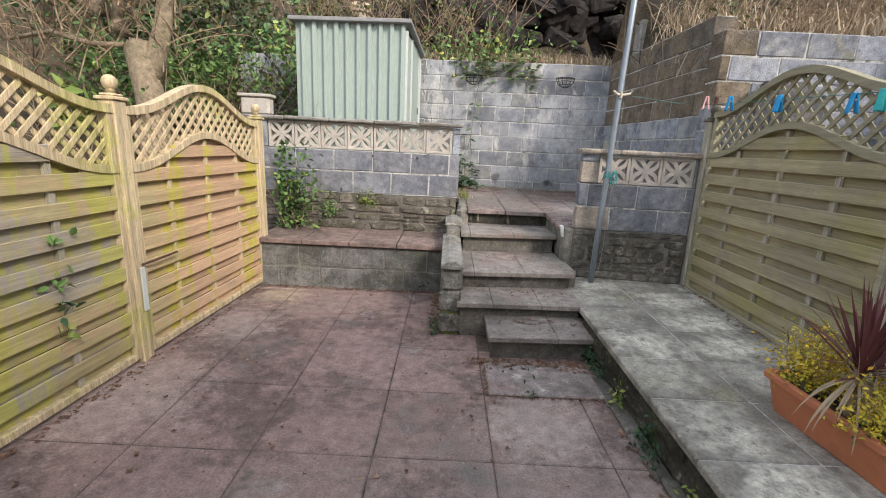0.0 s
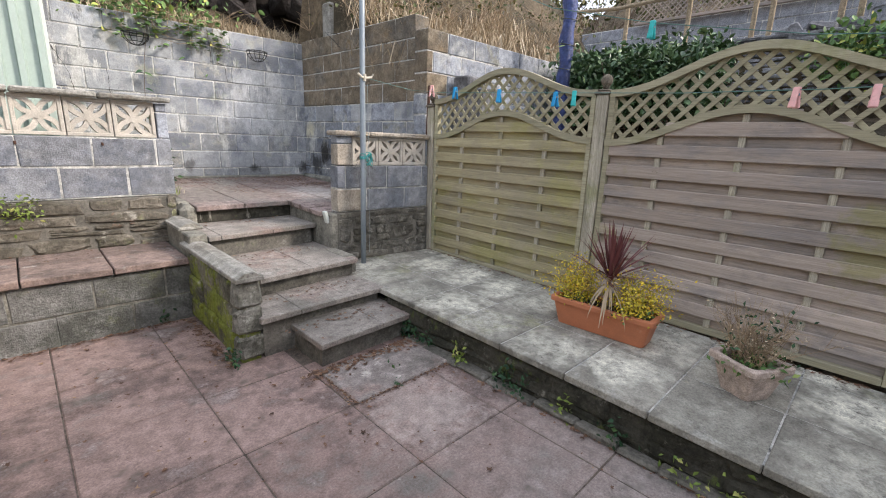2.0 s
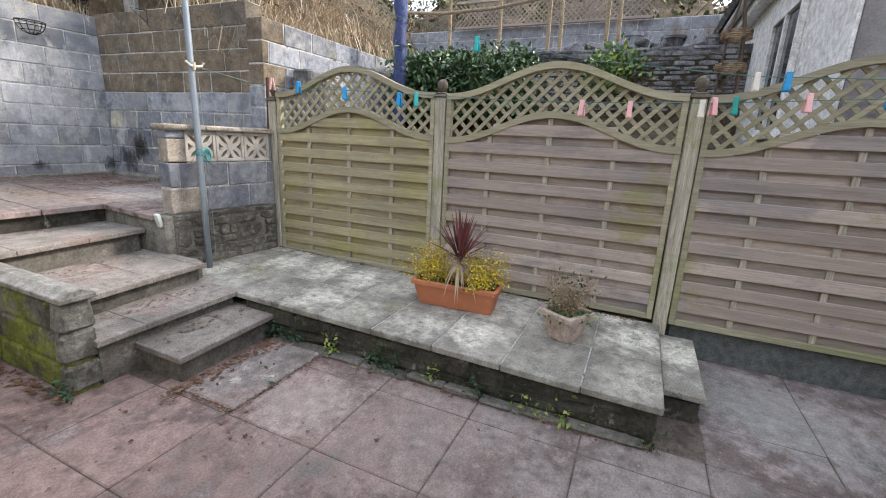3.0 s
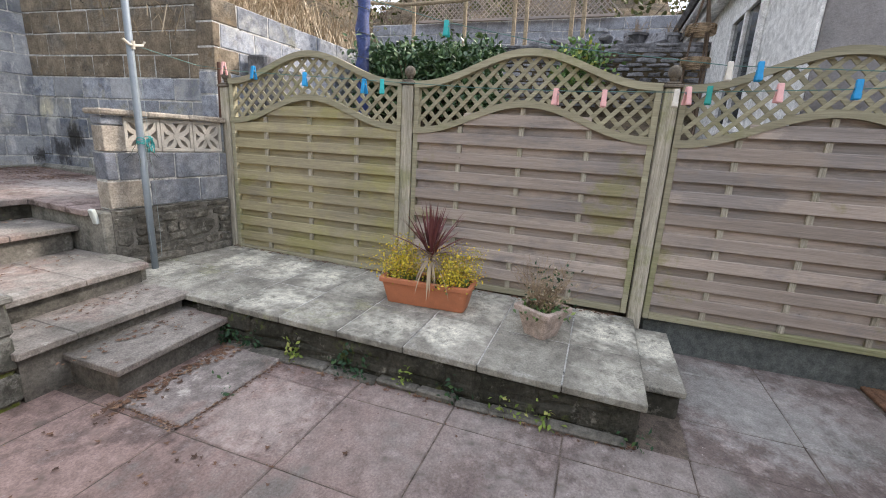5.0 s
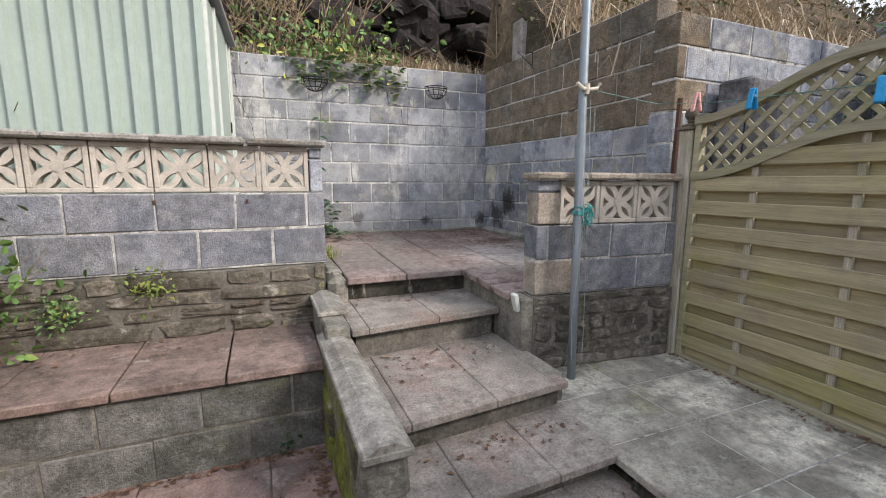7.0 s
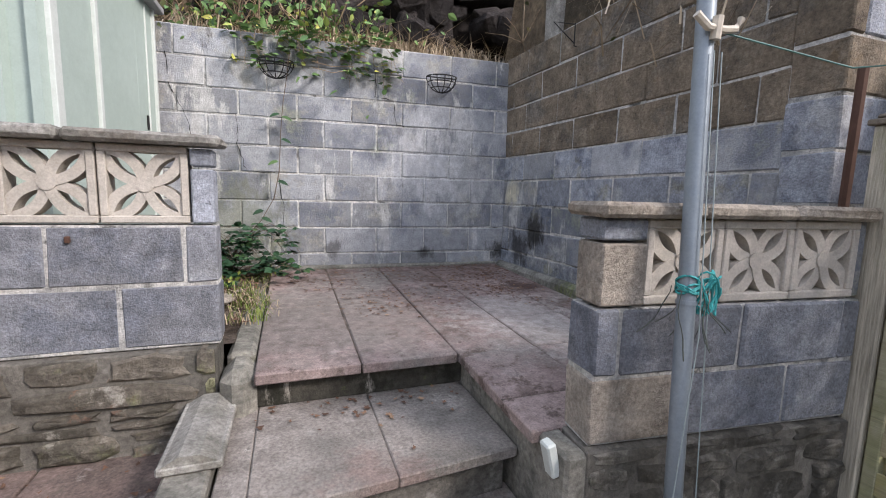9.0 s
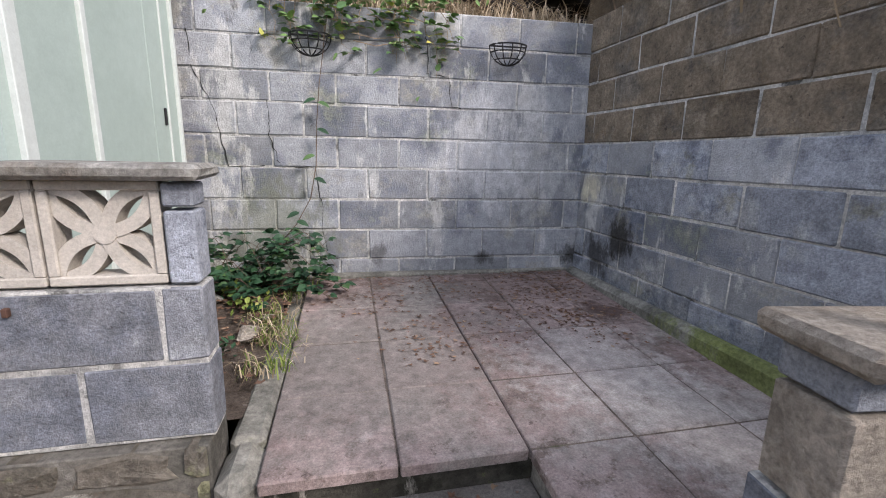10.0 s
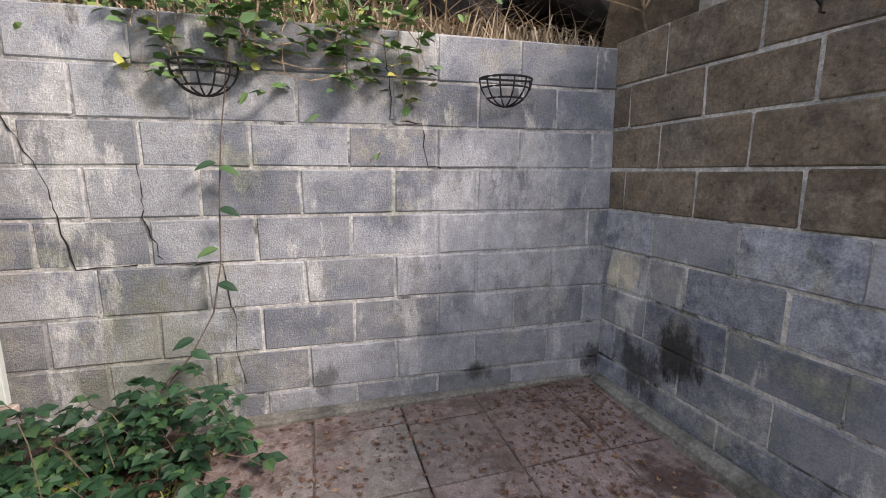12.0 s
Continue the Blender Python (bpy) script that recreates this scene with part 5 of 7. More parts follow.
rng = random.Random(21)
TZ = platform_z(1.8, 1.76) + 0.003
trough = holder("planter_trough", "long terracotta-coloured plastic planter on the raised flags", "planter", pose(1.86, 1.76, TZ, 0, 0, 93))
part("body", trough_bm(0.3, 0.085, 0.335, 0.115, 0.0, 0.2), M_TERRACOTTA, trough)
bm = bmesh.new()
add_box(bm, -0.31, 0.31, -0.095, 0.095, 0.11, 0.165, 0.004)
part("soil", bm, M_SOIL, trough)
for px, n in ((0.2, 2600), (-0.2, 2600)):
    sh = holder("yellow_shrub", "bushy yellow-green shrub growing in the terracotta planter", "shrub", pose(1.86 - px * 0.05, 1.76 + px, TZ + 0.16), "", "shrubs in the trough")
    _, tips = twigs("brushwood", M_TWIG, sh, rng, 34, lambda r: (r.gauss(0, 0.03), r.gauss(0, 0.03), 0), (0.18, 0.36), 0.42, 0.003)
    pts = list(tips)
    leaf_cloud("foliage", L_YELLOW, sh, rng, n, lambda r: (lambda t: (t[0] * r.uniform(0.45, 1.02) + r.gauss(0, 0.03), t[1] * r.uniform(0.45, 1.02) + r.gauss(0, 0.03), t[2] * r.uniform(0.3, 1.0) + r.gauss(0, 0.02)))(r.choice(pts)), (0.009, 0.017))
    leaf_cloud("low_leaves", L_GREEN, sh, rng, 240, lambda r: (r.gauss(0, 0.06), r.gauss(0, 0.06), r.uniform(0.0, 0.07)), (0.012, 0.024))


def strap(bm, base, d, length, width, droop, fold=0.25):
    """A strap leaf that arches over."""
    d = d.normalized()
    side = d.cross(Vector((0, 0, 1)))
    side = side.normalized() if side.length > 1e-3 else Vector((1, 0, 0))
    p, rows = Vector(base), []
    for k in range(7):
        u = k / 6
        w = width * (0.5 + 1.3 * u - 1.8 * u * u) if u < 1 else 0.0005
        w = max(w, 0.0008)
        n = side.cross(d)
        rows.append([bm.verts.new(p - side * w), bm.verts.new(p - n * w * fold), bm.verts.new(p + side * w)])
        p = p + d * length / 6
        d = (d + Vector((0, 0, -droop * (0.4 + u)))).normalized()
    for a, b in zip(rows, rows[1:]):
        for k in range(2):
            bm.faces.new((a[k], a[k + 1], b[k + 1], b[k]))


cord = holder("cordyline", "spiky dark red cordyline with withered leaves hanging from its stem", "plant", pose(1.85, 1.75, TZ + 0.15))
bm = bmesh.new()
add_tube(bm, [(0, 0, 0), (0.01, 0.0, 0.12), (-0.005, 0.005, 0.24)], [0.02, 0.017, 0.015], 8)
part("stem", bm, M_TWIG, cord)
for k in range(44):
    el, az = radians(rng.uniform(8, 80) if k > 12 else rng.uniform(60, 88)), rng.uniform(0, 6.28)
    bm = bmesh.new()
    strap(bm, (0, 0, 0.22 + rng.uniform(-0.02, 0.03)), Vector((math.cos(el) * math.cos(az), math.cos(el) * math.sin(az), math.sin(el))), rng.uniform(0.3, 0.42), rng.uniform(0.012, 0.019), rng.uniform(0.0, 0.07))
    part("leaf", bm, L_RED, cord)
for k in range(16):
    az = rng.uniform(2.0, 4.4) if k % 2 else rng.uniform(0, 6.28)
    bm = bmesh.new()
    strap(bm, (0.01 * math.cos(az), 0.01 * math.sin(az), 0.2), Vector((math.cos(az) * 0.8, math.sin(az) * 0.8, -0.3)), rng.uniform(0.2, 0.36), rng.uniform(0.006, 0.011), 0.35)
    part("withered_leaf", bm, L_STRAW, cord, "withered straw-coloured leaf")

PZ = platform_z(1.7, 0.9) + 0.003
pot = holder("square_pot", "square stone-coloured pot with a chipped pale rim", "plant pot", pose(1.74, 0.895, PZ, 0, 0, 60))
part("body", trough_bm(0.085, 0.085, 0.125, 0.125, 0.0, 0.2), M_POT, pot)
bm = bmesh.new()
add_box(bm, -0.1, 0.1, -0.1, 0.1, 0.1, 0.17, 0.004)
part("soil", bm, M_SOIL, pot)
pl = holder("twiggy_plant", "dry brown twiggy plant with few green leaves", "plant", pose(1.74, 0.895, PZ + 0.16))
_, tips = twigs("brushwood", M_TWIG, pl, rng, 70, lambda r: (r.uniform(-0.07, 0.07), r.uniform(-0.07, 0.07), 0), (0.18, 0.42), 0.28, 0.0028, forks=4)
leaf_cloud("seed_heads", L_STRAW, pl, rng, 500, lambda r: Vector(r.choice(tips)) * r.uniform(0.7, 1.02), (0.005, 0.011), kind="stuff")
leaf_cloud("foliage", L_GREEN, pl, rng, 260, lambda r: (r.gauss(0, 0.07), r.gauss(0, 0.07), abs(r.gauss(0.02, 0.03))), (0.014, 0.028))
leaf_cloud("grey_leaves", L_BRAMBLE, pl, rng, 90, lambda r: (r.gauss(0, 0.08), r.gauss(0, 0.08), r.uniform(0.1, 0.3)), (0.012, 0.022))

# ---- neighbouring house beyond the fence ----
house = holder("neighbour_house", "grey rendered house with a white gable side and white window", "house", pose(2.72, -0.56, 0))
bm = bmesh.new()
add_box(bm, 0.0, 6.0, -5.2, -0.02, -0.3, 4.6, 0.01)
part("grey_wall", bm, M_HOUSEGREY, house)
bm = bmesh.new()
add_box(bm, 0.012, 5.2, -0.018, 0.01, -0.3, 3.35, 0.004)
part("white_wall", bm, M_WHITE, house)
bm = bmesh.new()
add_box(bm, -0.03, 5.4, 0.011, 0.16, 3.3, 3.48, 0.01)
part("fascia", bm, M_UPVC, house)
bm = bmesh.new()
add_tube(bm, [(-0.05, 0.22, 3.46), (5.4, 0.22, 3.46)], 0.055, 10)
part("gutter", bm, M_UPVC, house, smooth=True)
win = new("window")
win.parent = house
win.matrix_basis = pose(1.2, 0.012, 1.75)
piece("window_frame", M_UPVC, win, 0, 1.1, 0, 0.05, 0, 0.06, 0.004)
piece("window_frame", M_UPVC, win, 0, 1.1, 0, 0.05, 1.14, 1.2, 0.004)
for x in (0, 0.52, 1.04):
    piece("window_frame", M_UPVC, win, x, x + 0.06, 0, 0.05, 0.062, 1.138, 0.004)
for x in (0.062, 0.582):
    piece("pane", M_GLASS, win, x, x + 0.455, 0.01, 0.02, 0.063, 1.137, 0.001)
piece("window_sill", M_UPVC, win, -0.05, 1.15, 0.0, 0.1, -0.05, -0.002, 0.004)
# low window beyond the last post
win2 = new("window")
win2.parent = house
win2.matrix_basis = pose(-0.13, -1.42, 0)
piece("window_frame", M_UPVC, win2, -0.04, 0.02, -1.3, 0.08, 0.62, 0.68, 0.004)
piece("window_sill", M_UPVC, win2, -0.09, 0.02, -1.34, 0.12, 0.28, 0.33, 0.004)
for y in (-1.28, -0.6, -0.0):
    piece("window_frame", M_UPVC, win2, -0.03, 0.02, y, y + 0.06, 0.332, 0.618, 0.004)
for y in (-1.215, -0.535):
    piece("pane", M_GLASS, win2, -0.012, 0.0, y, y + 0.53, 0.333, 0.617, 0.001)
bm = bmesh.new()
v = [bm.verts.new(p) for p in ((-0.2, 0.3, 3.5), (6.2, 0.3, 3.5), (6.2, -2.6, 6.0), (-0.2, -2.6, 6.0), (-0.2, -5.5, 4.6), (6.2, -5.5, 4.6))]
bm.faces.new((v[0], v[1], v[2], v[3]))
bm.faces.new((v[3], v[2], v[5], v[4]))
roof = part("roof", bm, M_SLATE, house)
roof.modifiers.new("thick", "SOLIDIFY").thickness = 0.08
# dark plinth under the last fence panel
bm = bmesh.new()
add_box(bm, 2.43, 2.7, -5.2, 0.2, -0.2, 0.24, 0.01)
tagged(part("wall_plinth", bm, M_DARKWALL), "dark green rendered plinth wall under the fence", "wall", "", "structure")
bm = bmesh.new()
add_box(bm, 2.60, 2.712, -5.4, -0.57, -0.2, 0.9, 0.004)
tagged(part("wall_house_foot", bm, M_DARKWALL), "dark grey-green foot of the house wall", "wall", "", "structure")
# the home's own back wall closes the yard behind the camera
bm = bmesh.new()
add_box(bm, -2.8, 2.6, -3.6, -3.3, -0.3, 3.0, 0.01)
tagged(part("wall_home", bm, M_WHITE), "plain pale rendered back wall of the home", "wall", "", "structure")

# ---- ground, hill and growth behind the walls ----
def hill_z(x, y):
    n = noise.noise(Vector((x * 0.7, y * 0.7, 0))) * 0.25 + noise.noise(Vector((x * 2.3, y * 2.3, 3))) * 0.1
    if -2.5 < x < 2.62 and y < 7.3:
        return -0.35
    if x <= -2.5:
        z = max(-0.1, (y - 3.0) * 0.35) if y < 7.3 else 1.5 + (y - 7.3) * 1.0
        z += max(0, -x - 4.0) * 0.5
    elif y >= 7.3:
        z = 2.62 + max(0, y - 7.7) * 0.9 + (0 if y > 7.7 else 0)
        if x > 2.5 and y < 9:
            z = 2.5 + (y - 7.3) * 0.5
    else:
        z = 0.9 + min(x - 2.62, 8) * 0.32
        if y > 4.6:
            z = max(z, 2.4 + (y - 4.8) * 0.3 + (x - 2.6) * 0.12 + max(0, y - 5.6) * 0.75)
        if x > 8.8:
            z = 3.6 + (x - 8.8) * 0.55
        if y < -0.4:
            z = min(z, 0.3 + max(0, x - 8.5) * 0.5)
    return min(z, 9.0) + n * (0.4 if z < 2 else 1.0)


def axis(lo, hi, fine_lo, fine_hi, fine=0.16):
    pts, v = [], fine_lo
    while v < fine_hi:
        pts.append(round(v, 3))
        v += fine
    out, s, v = [], fine, fine_hi
    while v < hi:
        out.append(v)
        s *= 1.5
        v += s
    back_, s, v = [], fine, fine_lo
    while v > lo:
        s *= 1.5
        v -= s
        back_.append(v)
    return back_[::-1] + pts + out + [hi]


ground = sheet("ground", M_HILL, axis(-90, 90, -6, 10), axis(-90, 90, -4, 13), hill_z, "rough earth bank rising steeply behind the garden walls")

# dark cliff rocks behind the back wall
rng = random.Random(31)
cliff = holder("rock_face", "dark broken rock face behind the block wall", "rock", None)
for k in range(150):
    x, z = rng.uniform(-0.8, 4.2), rng.uniform(2.75, 5.2)
    s = rng.uniform(0.15, 0.5)
    y = 8.35 + (z - 2.7) * 0.28 + rng.uniform(-0.12, 0.12)
    v, f = chamfer_data(s * rng.uniform(0.9, 1.9), s, s * rng.uniform(0.5, 0.9), s * 0.15, s * 0.16, rng)
    mesh = bpy.data.meshes.new("rock")
    mesh.from_pydata(v, [], f)
    link_mesh("rock", mesh, M_ROCK, cliff, "", pose(x, y, z, rng.uniform(-25, 25), rng.uniform(-30, 30), rng.uniform(-30, 30)))
bm = bmesh.new()
add_box(bm, -1.6, 4.6, 8.6, 9.6, 2.3, 5.6, 0.1)
for v in bm.verts:
    v.co.y += (v.co.z - 2.5) * 0.25
part("rock_core", bm, M_ROCK, cliff)

# scrub behind the left fence and the shed
def scrub(name, label, mat, n, box, size, twig_n, twig_h, seed, twig_mat=None, cat="shrub"):
    r = random.Random(seed)
    x0, x1, y0, y1, z0, z1 = box
    ob = holder(name, label, cat, None)
    centres = [(r.uniform(x0, x1), r.uniform(y0, y1), r.uniform(z0, z1), r.uniform(0.12, 0.42)) for _ in range(60)]

    def spot(q):
        c = q.choice(centres)
        return (c[0] + q.gauss(0, c[3]), c[1] + q.gauss(0, c[3]), c[2] + q.gauss(0, c[3] * 0.8))
    if n:
        leaf_cloud("foliage", mat, ob, r, n, spot, size)
    if twig_n:
        twigs("brushwood", twig_mat or M_TWIG_DARK, ob, r, twig_n, lambda q: (q.uniform(x0, x1), q.uniform(y0, y1), q.uniform(z0 - 0.6, z0 + 0.2)), twig_h, 0.45, 0.012, forks=5)
    return ob


scrub("green_thicket", "dense dark green and olive thicket behind the timber fence", L_GREEN, 9000, (-6.2, -2.7, 5.3, 8.0, 0.6, 2.9), (0.03, 0.06), 110, (1.0, 2.6), 41, M_TWIG)
scrub("olive_thicket", "olive-brown tangled scrub on the bank", L_OLIVE, 9000, (-6.0, -1.2, 6.8, 9.2, 1.6, 3.9), (0.025, 0.06), 170, (1.0, 2.6), 42)
scrub("briar_tangle", "bare brown briars tangled on the bank", L_OLIVE, 1800, (-2.6, 0.8, 7.8, 8.8, 2.8, 4.2), (0.02, 0.05), 150, (0.8, 2.2), 43, M_TWIG)
scrub("ivy_bush", "pale green ivy growing by the shed", L_IVY, 3500, (-2.6, -1.6, 6.8, 7.8, 1.7, 3.0), (0.03, 0.065), 30, (0.6, 1.4), 44)
scrub("creeper_bush", "ivy on top of the back wall", L_IVY, 1500, (-0.3, 1.2, 7.5, 7.9, 2.8, 3.15), (0.025, 0.06), 30, (0.3, 0.8), 45)
scrub("dark_thicket", "dark evergreen thicket high on the bank", L_LAUREL, 6000, (-7.0, -3.0, 7.5, 10.0, 2.6, 4.8), (0.04, 0.09), 60, (1.0, 2.4), 46)
scrub("far_scrub", "grey-brown scrub on the far bank", L_OLIVE, 5000, (9.0, 13.0, -1.0, 8.0, 3.8, 6.0), (0.05, 0.1), 160, (0.8, 2.4), 48)
scrub("bank_scrub", "withered scrub on the bank over the side wall", L_OLIVE, 4200, (2.8, 7.5, 5.4, 8.0, 2.9, 4.6), (0.02, 0.05), 200, (0.5, 1.5), 47, M_TWIG)

# tree behind the left fence
tree = holder("bare_tree", "leaning pale-barked tree with bare spreading branches", "tree", pose(-3.15, 4.9, 0))
bm = bmesh.new()
add_tube(bm, [(-0.02, 0, -0.1), (-0.06, 0.0, 0.7), (-0.1, 0.0, 1.4), (-0.11, 0.01, 1.9), (-0.14, 0.0, 2.2), (-0.2, 0.0, 2.42), (-0.32, 0.0, 2.6), (-0.5, 0.0, 2.76), (-0.8, 0.0, 2.92), (-1.3, 0.0, 3.15), (-2.0, 0.05, 3.3)],
         [0.2, 0.17, 0.15, 0.14, 0.145, 0.13, 0.105, 0.09, 0.08, 0.06, 0.03], 14)
part("trunk", bm, M_TRUNK, tree, smooth=True)
for pts, r in (([(-0.1, 0.03, 2.05), (-0.02, 0.05, 2.35), (0.07, 0.06, 2.62), (0.13, 0.06, 2.95), (0.17, 0.06, 3.6), (0.2, 0.06, 4.4)], 0.115), ([(-0.2, 0, 2.42), (-0.6, -0.1, 2.4), (-1.0, -0.1, 2.5), (-1.5, -0.05, 2.42)], 0.03), ([(-0.36, 0, 2.63), (-0.36, 0.05, 3.0), (-0.5, 0.1, 3.8)], 0.05)):
    bm = bmesh.new()
    add_tube(bm, [Vector(p) for p in pts], [r * (1 - 0.12 * k) for k in range(len(pts))], 10)
    part("limb", bm, M_TRUNK, tree, smooth=True)
twigs("brushwood", M_TWIG, tree, rng, 110, lambda q: (q.uniform(-1.6, 0.3), q.gauss(-0.1, 0.2), q.uniform(2.0, 3.1)), (0.4, 1.3), 0.8, 0.008, forks=5)

# dry grass on the wall tops
def grass(name, label, mat, n, spot, h, seed, w=0.004, droop=0.5, parent=None):
    r = random.Random(seed)
    V, F = [], []
    for _ in range(n):
        p = Vector(spot(r))
        a = r.uniform(0, 6.28)
        out = Vector((math.cos(a), math.sin(a), 0))
        l = r.uniform(*h)
        side = Vector((-out.y, out.x, 0)) * w
        q = p + out * l * 0.25 + Vector((0, 0, l * 0.6))
        e = p + out * l * (0.5 + droop * r.random()) + Vector((0, 0, l * r.uniform(0.9 - droop * 1.2, 1.0)))
        i = len(V)
        V += [p - side, p + side, q + side * 0.8, q - side * 0.8, e]
        F += [(i, i + 1, i + 2, i + 3), (i + 3, i + 2, i + 4)]
    mesh = bpy.data.meshes.new(name)
    mesh.from_pydata(V, [], F)
    return tagged(link_mesh(name, mesh, mat, parent), label, "grass", "", "stuff")


def tufts(r, cs, s=0.12):
    c = r.choice(cs)
    return (c[0] + r.gauss(0, s), c[1] + r.gauss(0, s), c[2])


_r = random.Random(5)
cs = [(_r.uniform(0.9, 2.4), _r.uniform(7.42, 7.7), 2.8) for _ in range(26)] + [(_r.uniform(-0.4, 1), 7.6, 2.8) for _ in range(8)]
grass("dry_grass", "straw-coloured dry grass spilling over the back wall", L_STRAW, 1900, lambda r: tufts(r, cs, 0.1), (0.12, 0.4), 51, 0.005, 0.8)
cs2 = [(_r.uniform(2.7, 6.5), _r.uniform(4.85, 6.0), 0) for _ in range(46)]
cs2 = [(x, y, hill_z(x, y) - 0.02) for x, y, _ in cs2]
grass("dry_grass", "straw-coloured dry grass on the bank", L_STRAW, 2800, lambda r: tufts(r, cs2, 0.2), (0.2, 0.55), 52, 0.006, 0.8)
cs3 = [(_r.uniform(0, 4), _r.uniform(7.9, 8.3), 2.95) for _ in range(20)]
grass("dry_grass", "withered grass along the foot of the rock", L_STRAW, 500, lambda r: tufts(r, cs3, 0.15), (0.15, 0.45), 53, 0.005, 0.8)
piece("stone_slab", M_COPING, None, 2.55, 3.05, 6.5, 6.7, 2.6, 3.35, 0.02)["label"] = "upright pale stone slab on the bank"
bpy.data.objects["stone_slab"]["category"] = "stone"

# laurel hedge and stone terraces beyond the fence
r_ = random.Random(61)
hedge = holder("laurel_hedge", "clipped dark green laurel hedge behind the fence", "hedge", None)
leaf_cloud("foliage", L_LAUREL, hedge, r_, 13000, lambda q: (5.2 + q.gauss(0, 0.28), q.uniform(2.15, 4.2), q.uniform(1.9, 2.75) + q.gauss(0, 0.06)), (0.028, 0.052), long=2.0)
twigs("brushwood", M_TWIG_DARK, hedge, r_, 50, lambda q: (5.2 + q.gauss(0, 0.15), q.uniform(2.2, 4.2), 1.4), (0.6, 1.2), 0.25, 0.01)
rubble_wall("wall_terrace_low", pose(6.3, 5.4, 0, 0, 0, -90), 7.0, 2.1, 3.0, 0.4, "dark dry-stone terrace wall in the next garden", seed=71, mat=M_SLATE, row=(0.045, 0.085), wide=(0.14, 0.36), mortar=M_SLATE)
block_wall("wall_terrace_top", pose(8.6, 6.0, 0, 0, 0, -90), 8.0, 2.4, 3.95, [2.4 + 0.22 * k for k in range(8)], 0.2, [M_FARWALL], "dull grey block wall on the upper terrace", seed=72)
bm = bmesh.new()
add_box(bm, 6.3, 9.5, -1.6, 7.0, 0.5, 2.92, 0.05)
tagged(part("ground_terrace", bm, M_HILL), "earth of the raised terrace next door", "ground", "", "structure")
for y, h in ((4.1, 4.6), (3.15, 4.5), (2.3, 4.6), (2.1, 4.2), (1.38, 4.5), (1.2, 4.1)):
    st = holder("garden_stake", "thin pale timber stake on the next terrace", "stake", pose(6.55, y, 0, 0, 2, 0), "", "stakes")
    bm = bmesh.new()
    add_tube(bm, [(0, 0, 2.7), (0.02, 0.02, 3.5), (0.0, 0.05, h)], 0.035, 7)
    part("stake_shaft", bm, M_TRUNK, st)
tr = holder("trellis", "grey timber trellis on the upper terrace", "trellis", pose(8.5, 4.6, 0, 0, 0, -90))
for k in range(38):
    for s in (-1, 1):
        link_key = ("tr", s)
        mesh = _boxes.get(link_key)
        if mesh is None:
            v, f = chamfer_data(0.7, 0.012, 0.02, 0.002)
            mesh = bpy.data.meshes.new("lattice_slat")
            mesh.from_pydata(v, [], f)
            _boxes[link_key] = mesh
        link_mesh("lattice_slat", mesh, M_WOOD_GREY, tr, "", Matrix.Translation((k * 0.1, 0.013 * s, 4.2)) @ pose(0, 0, 0, 0, 45 * s, 0))
piece("rail", M_WOOD_GREY, tr, -0.2, 3.8, -0.03, 0.03, 3.93, 3.98, 0.004)
piece("rail", M_WOOD_GREY, tr, -0.2, 3.8, -0.03, 0.03, 4.44, 4.49, 0.004)
bp = holder("wrapped_pole", "pole wrapped in dark blue tarpaulin tied with cord", "pole", pose(4.5, 3.87, 0))
bm = bmesh.new()
add_tube(bm, [(0.01 * math.sin(k * 2.1), 0.01 * math.cos(k * 1.7), 1.2 + 0.15 * k) for k in range(18)], [0.085 + 0.012 * math.sin(k * 1.9) for k in range(18)], 12)
part("tarpaulin", bm, M_BLUEWRAP, bp, smooth=True)
for k in range(5):
    bm = bmesh.new()
    add_tube(bm, [(0.1 * math.cos(a), 0.1 * math.sin(a), 2.2 + 0.3 * k + 0.02 * math.sin(a)) for a in (6.2832 * j / 14 for j in range(15))], 0.006, 5)
    part("tie", bm, M_DARKLINE, bp)
rp = holder("rusty_pipe", "thin rusty iron pipe standing beside the end post", "pipe", None)
bm = bmesh.new()
add_tube(bm, [(2.455, 4.29, 1.3), (2.485, 4.3, 2.1)], 0.018, 8)
part("pipe_shaft", bm, M_RUST, rp)
for y in (3.15, 2.95):
    piece("stone_slab", M_SLATE, None, 2.85, 3.15, y + 0.9, y + 1.15, 0.9, 2.24 if y > 3 else 2.1, 0.02)
for ob in bpy.data.objects:
    if ob.name.startswith("stone_slab") and "category" not in ob:
        tagged(ob, "dark square stone pier behind the fence", "stone")
rng = random.Random(77)
for k in range(26):
    y = rng.uniform(0.1, 2.0)
    v, f = chamfer_data(rng.uniform(0.12, 0.36), rng.uniform(0.12, 0.28), rng.uniform(0.08, 0.2), 0.025, 0.03, rng)
    mesh = bpy.data.meshes.new("boulder")
    mesh.from_pydata(v, [], f)
    tagged(link_mesh("boulder", mesh, M_SLATE, None, "", pose(6.5 + rng.uniform(0, 0.5), y, 3.0 + rng.uniform(0, 0.1), rng.uniform(-20, 20), rng.uniform(-20, 20), rng.uniform(0, 90))), "dark rounded stone on the terrace wall", "stone", "stones on the terrace")

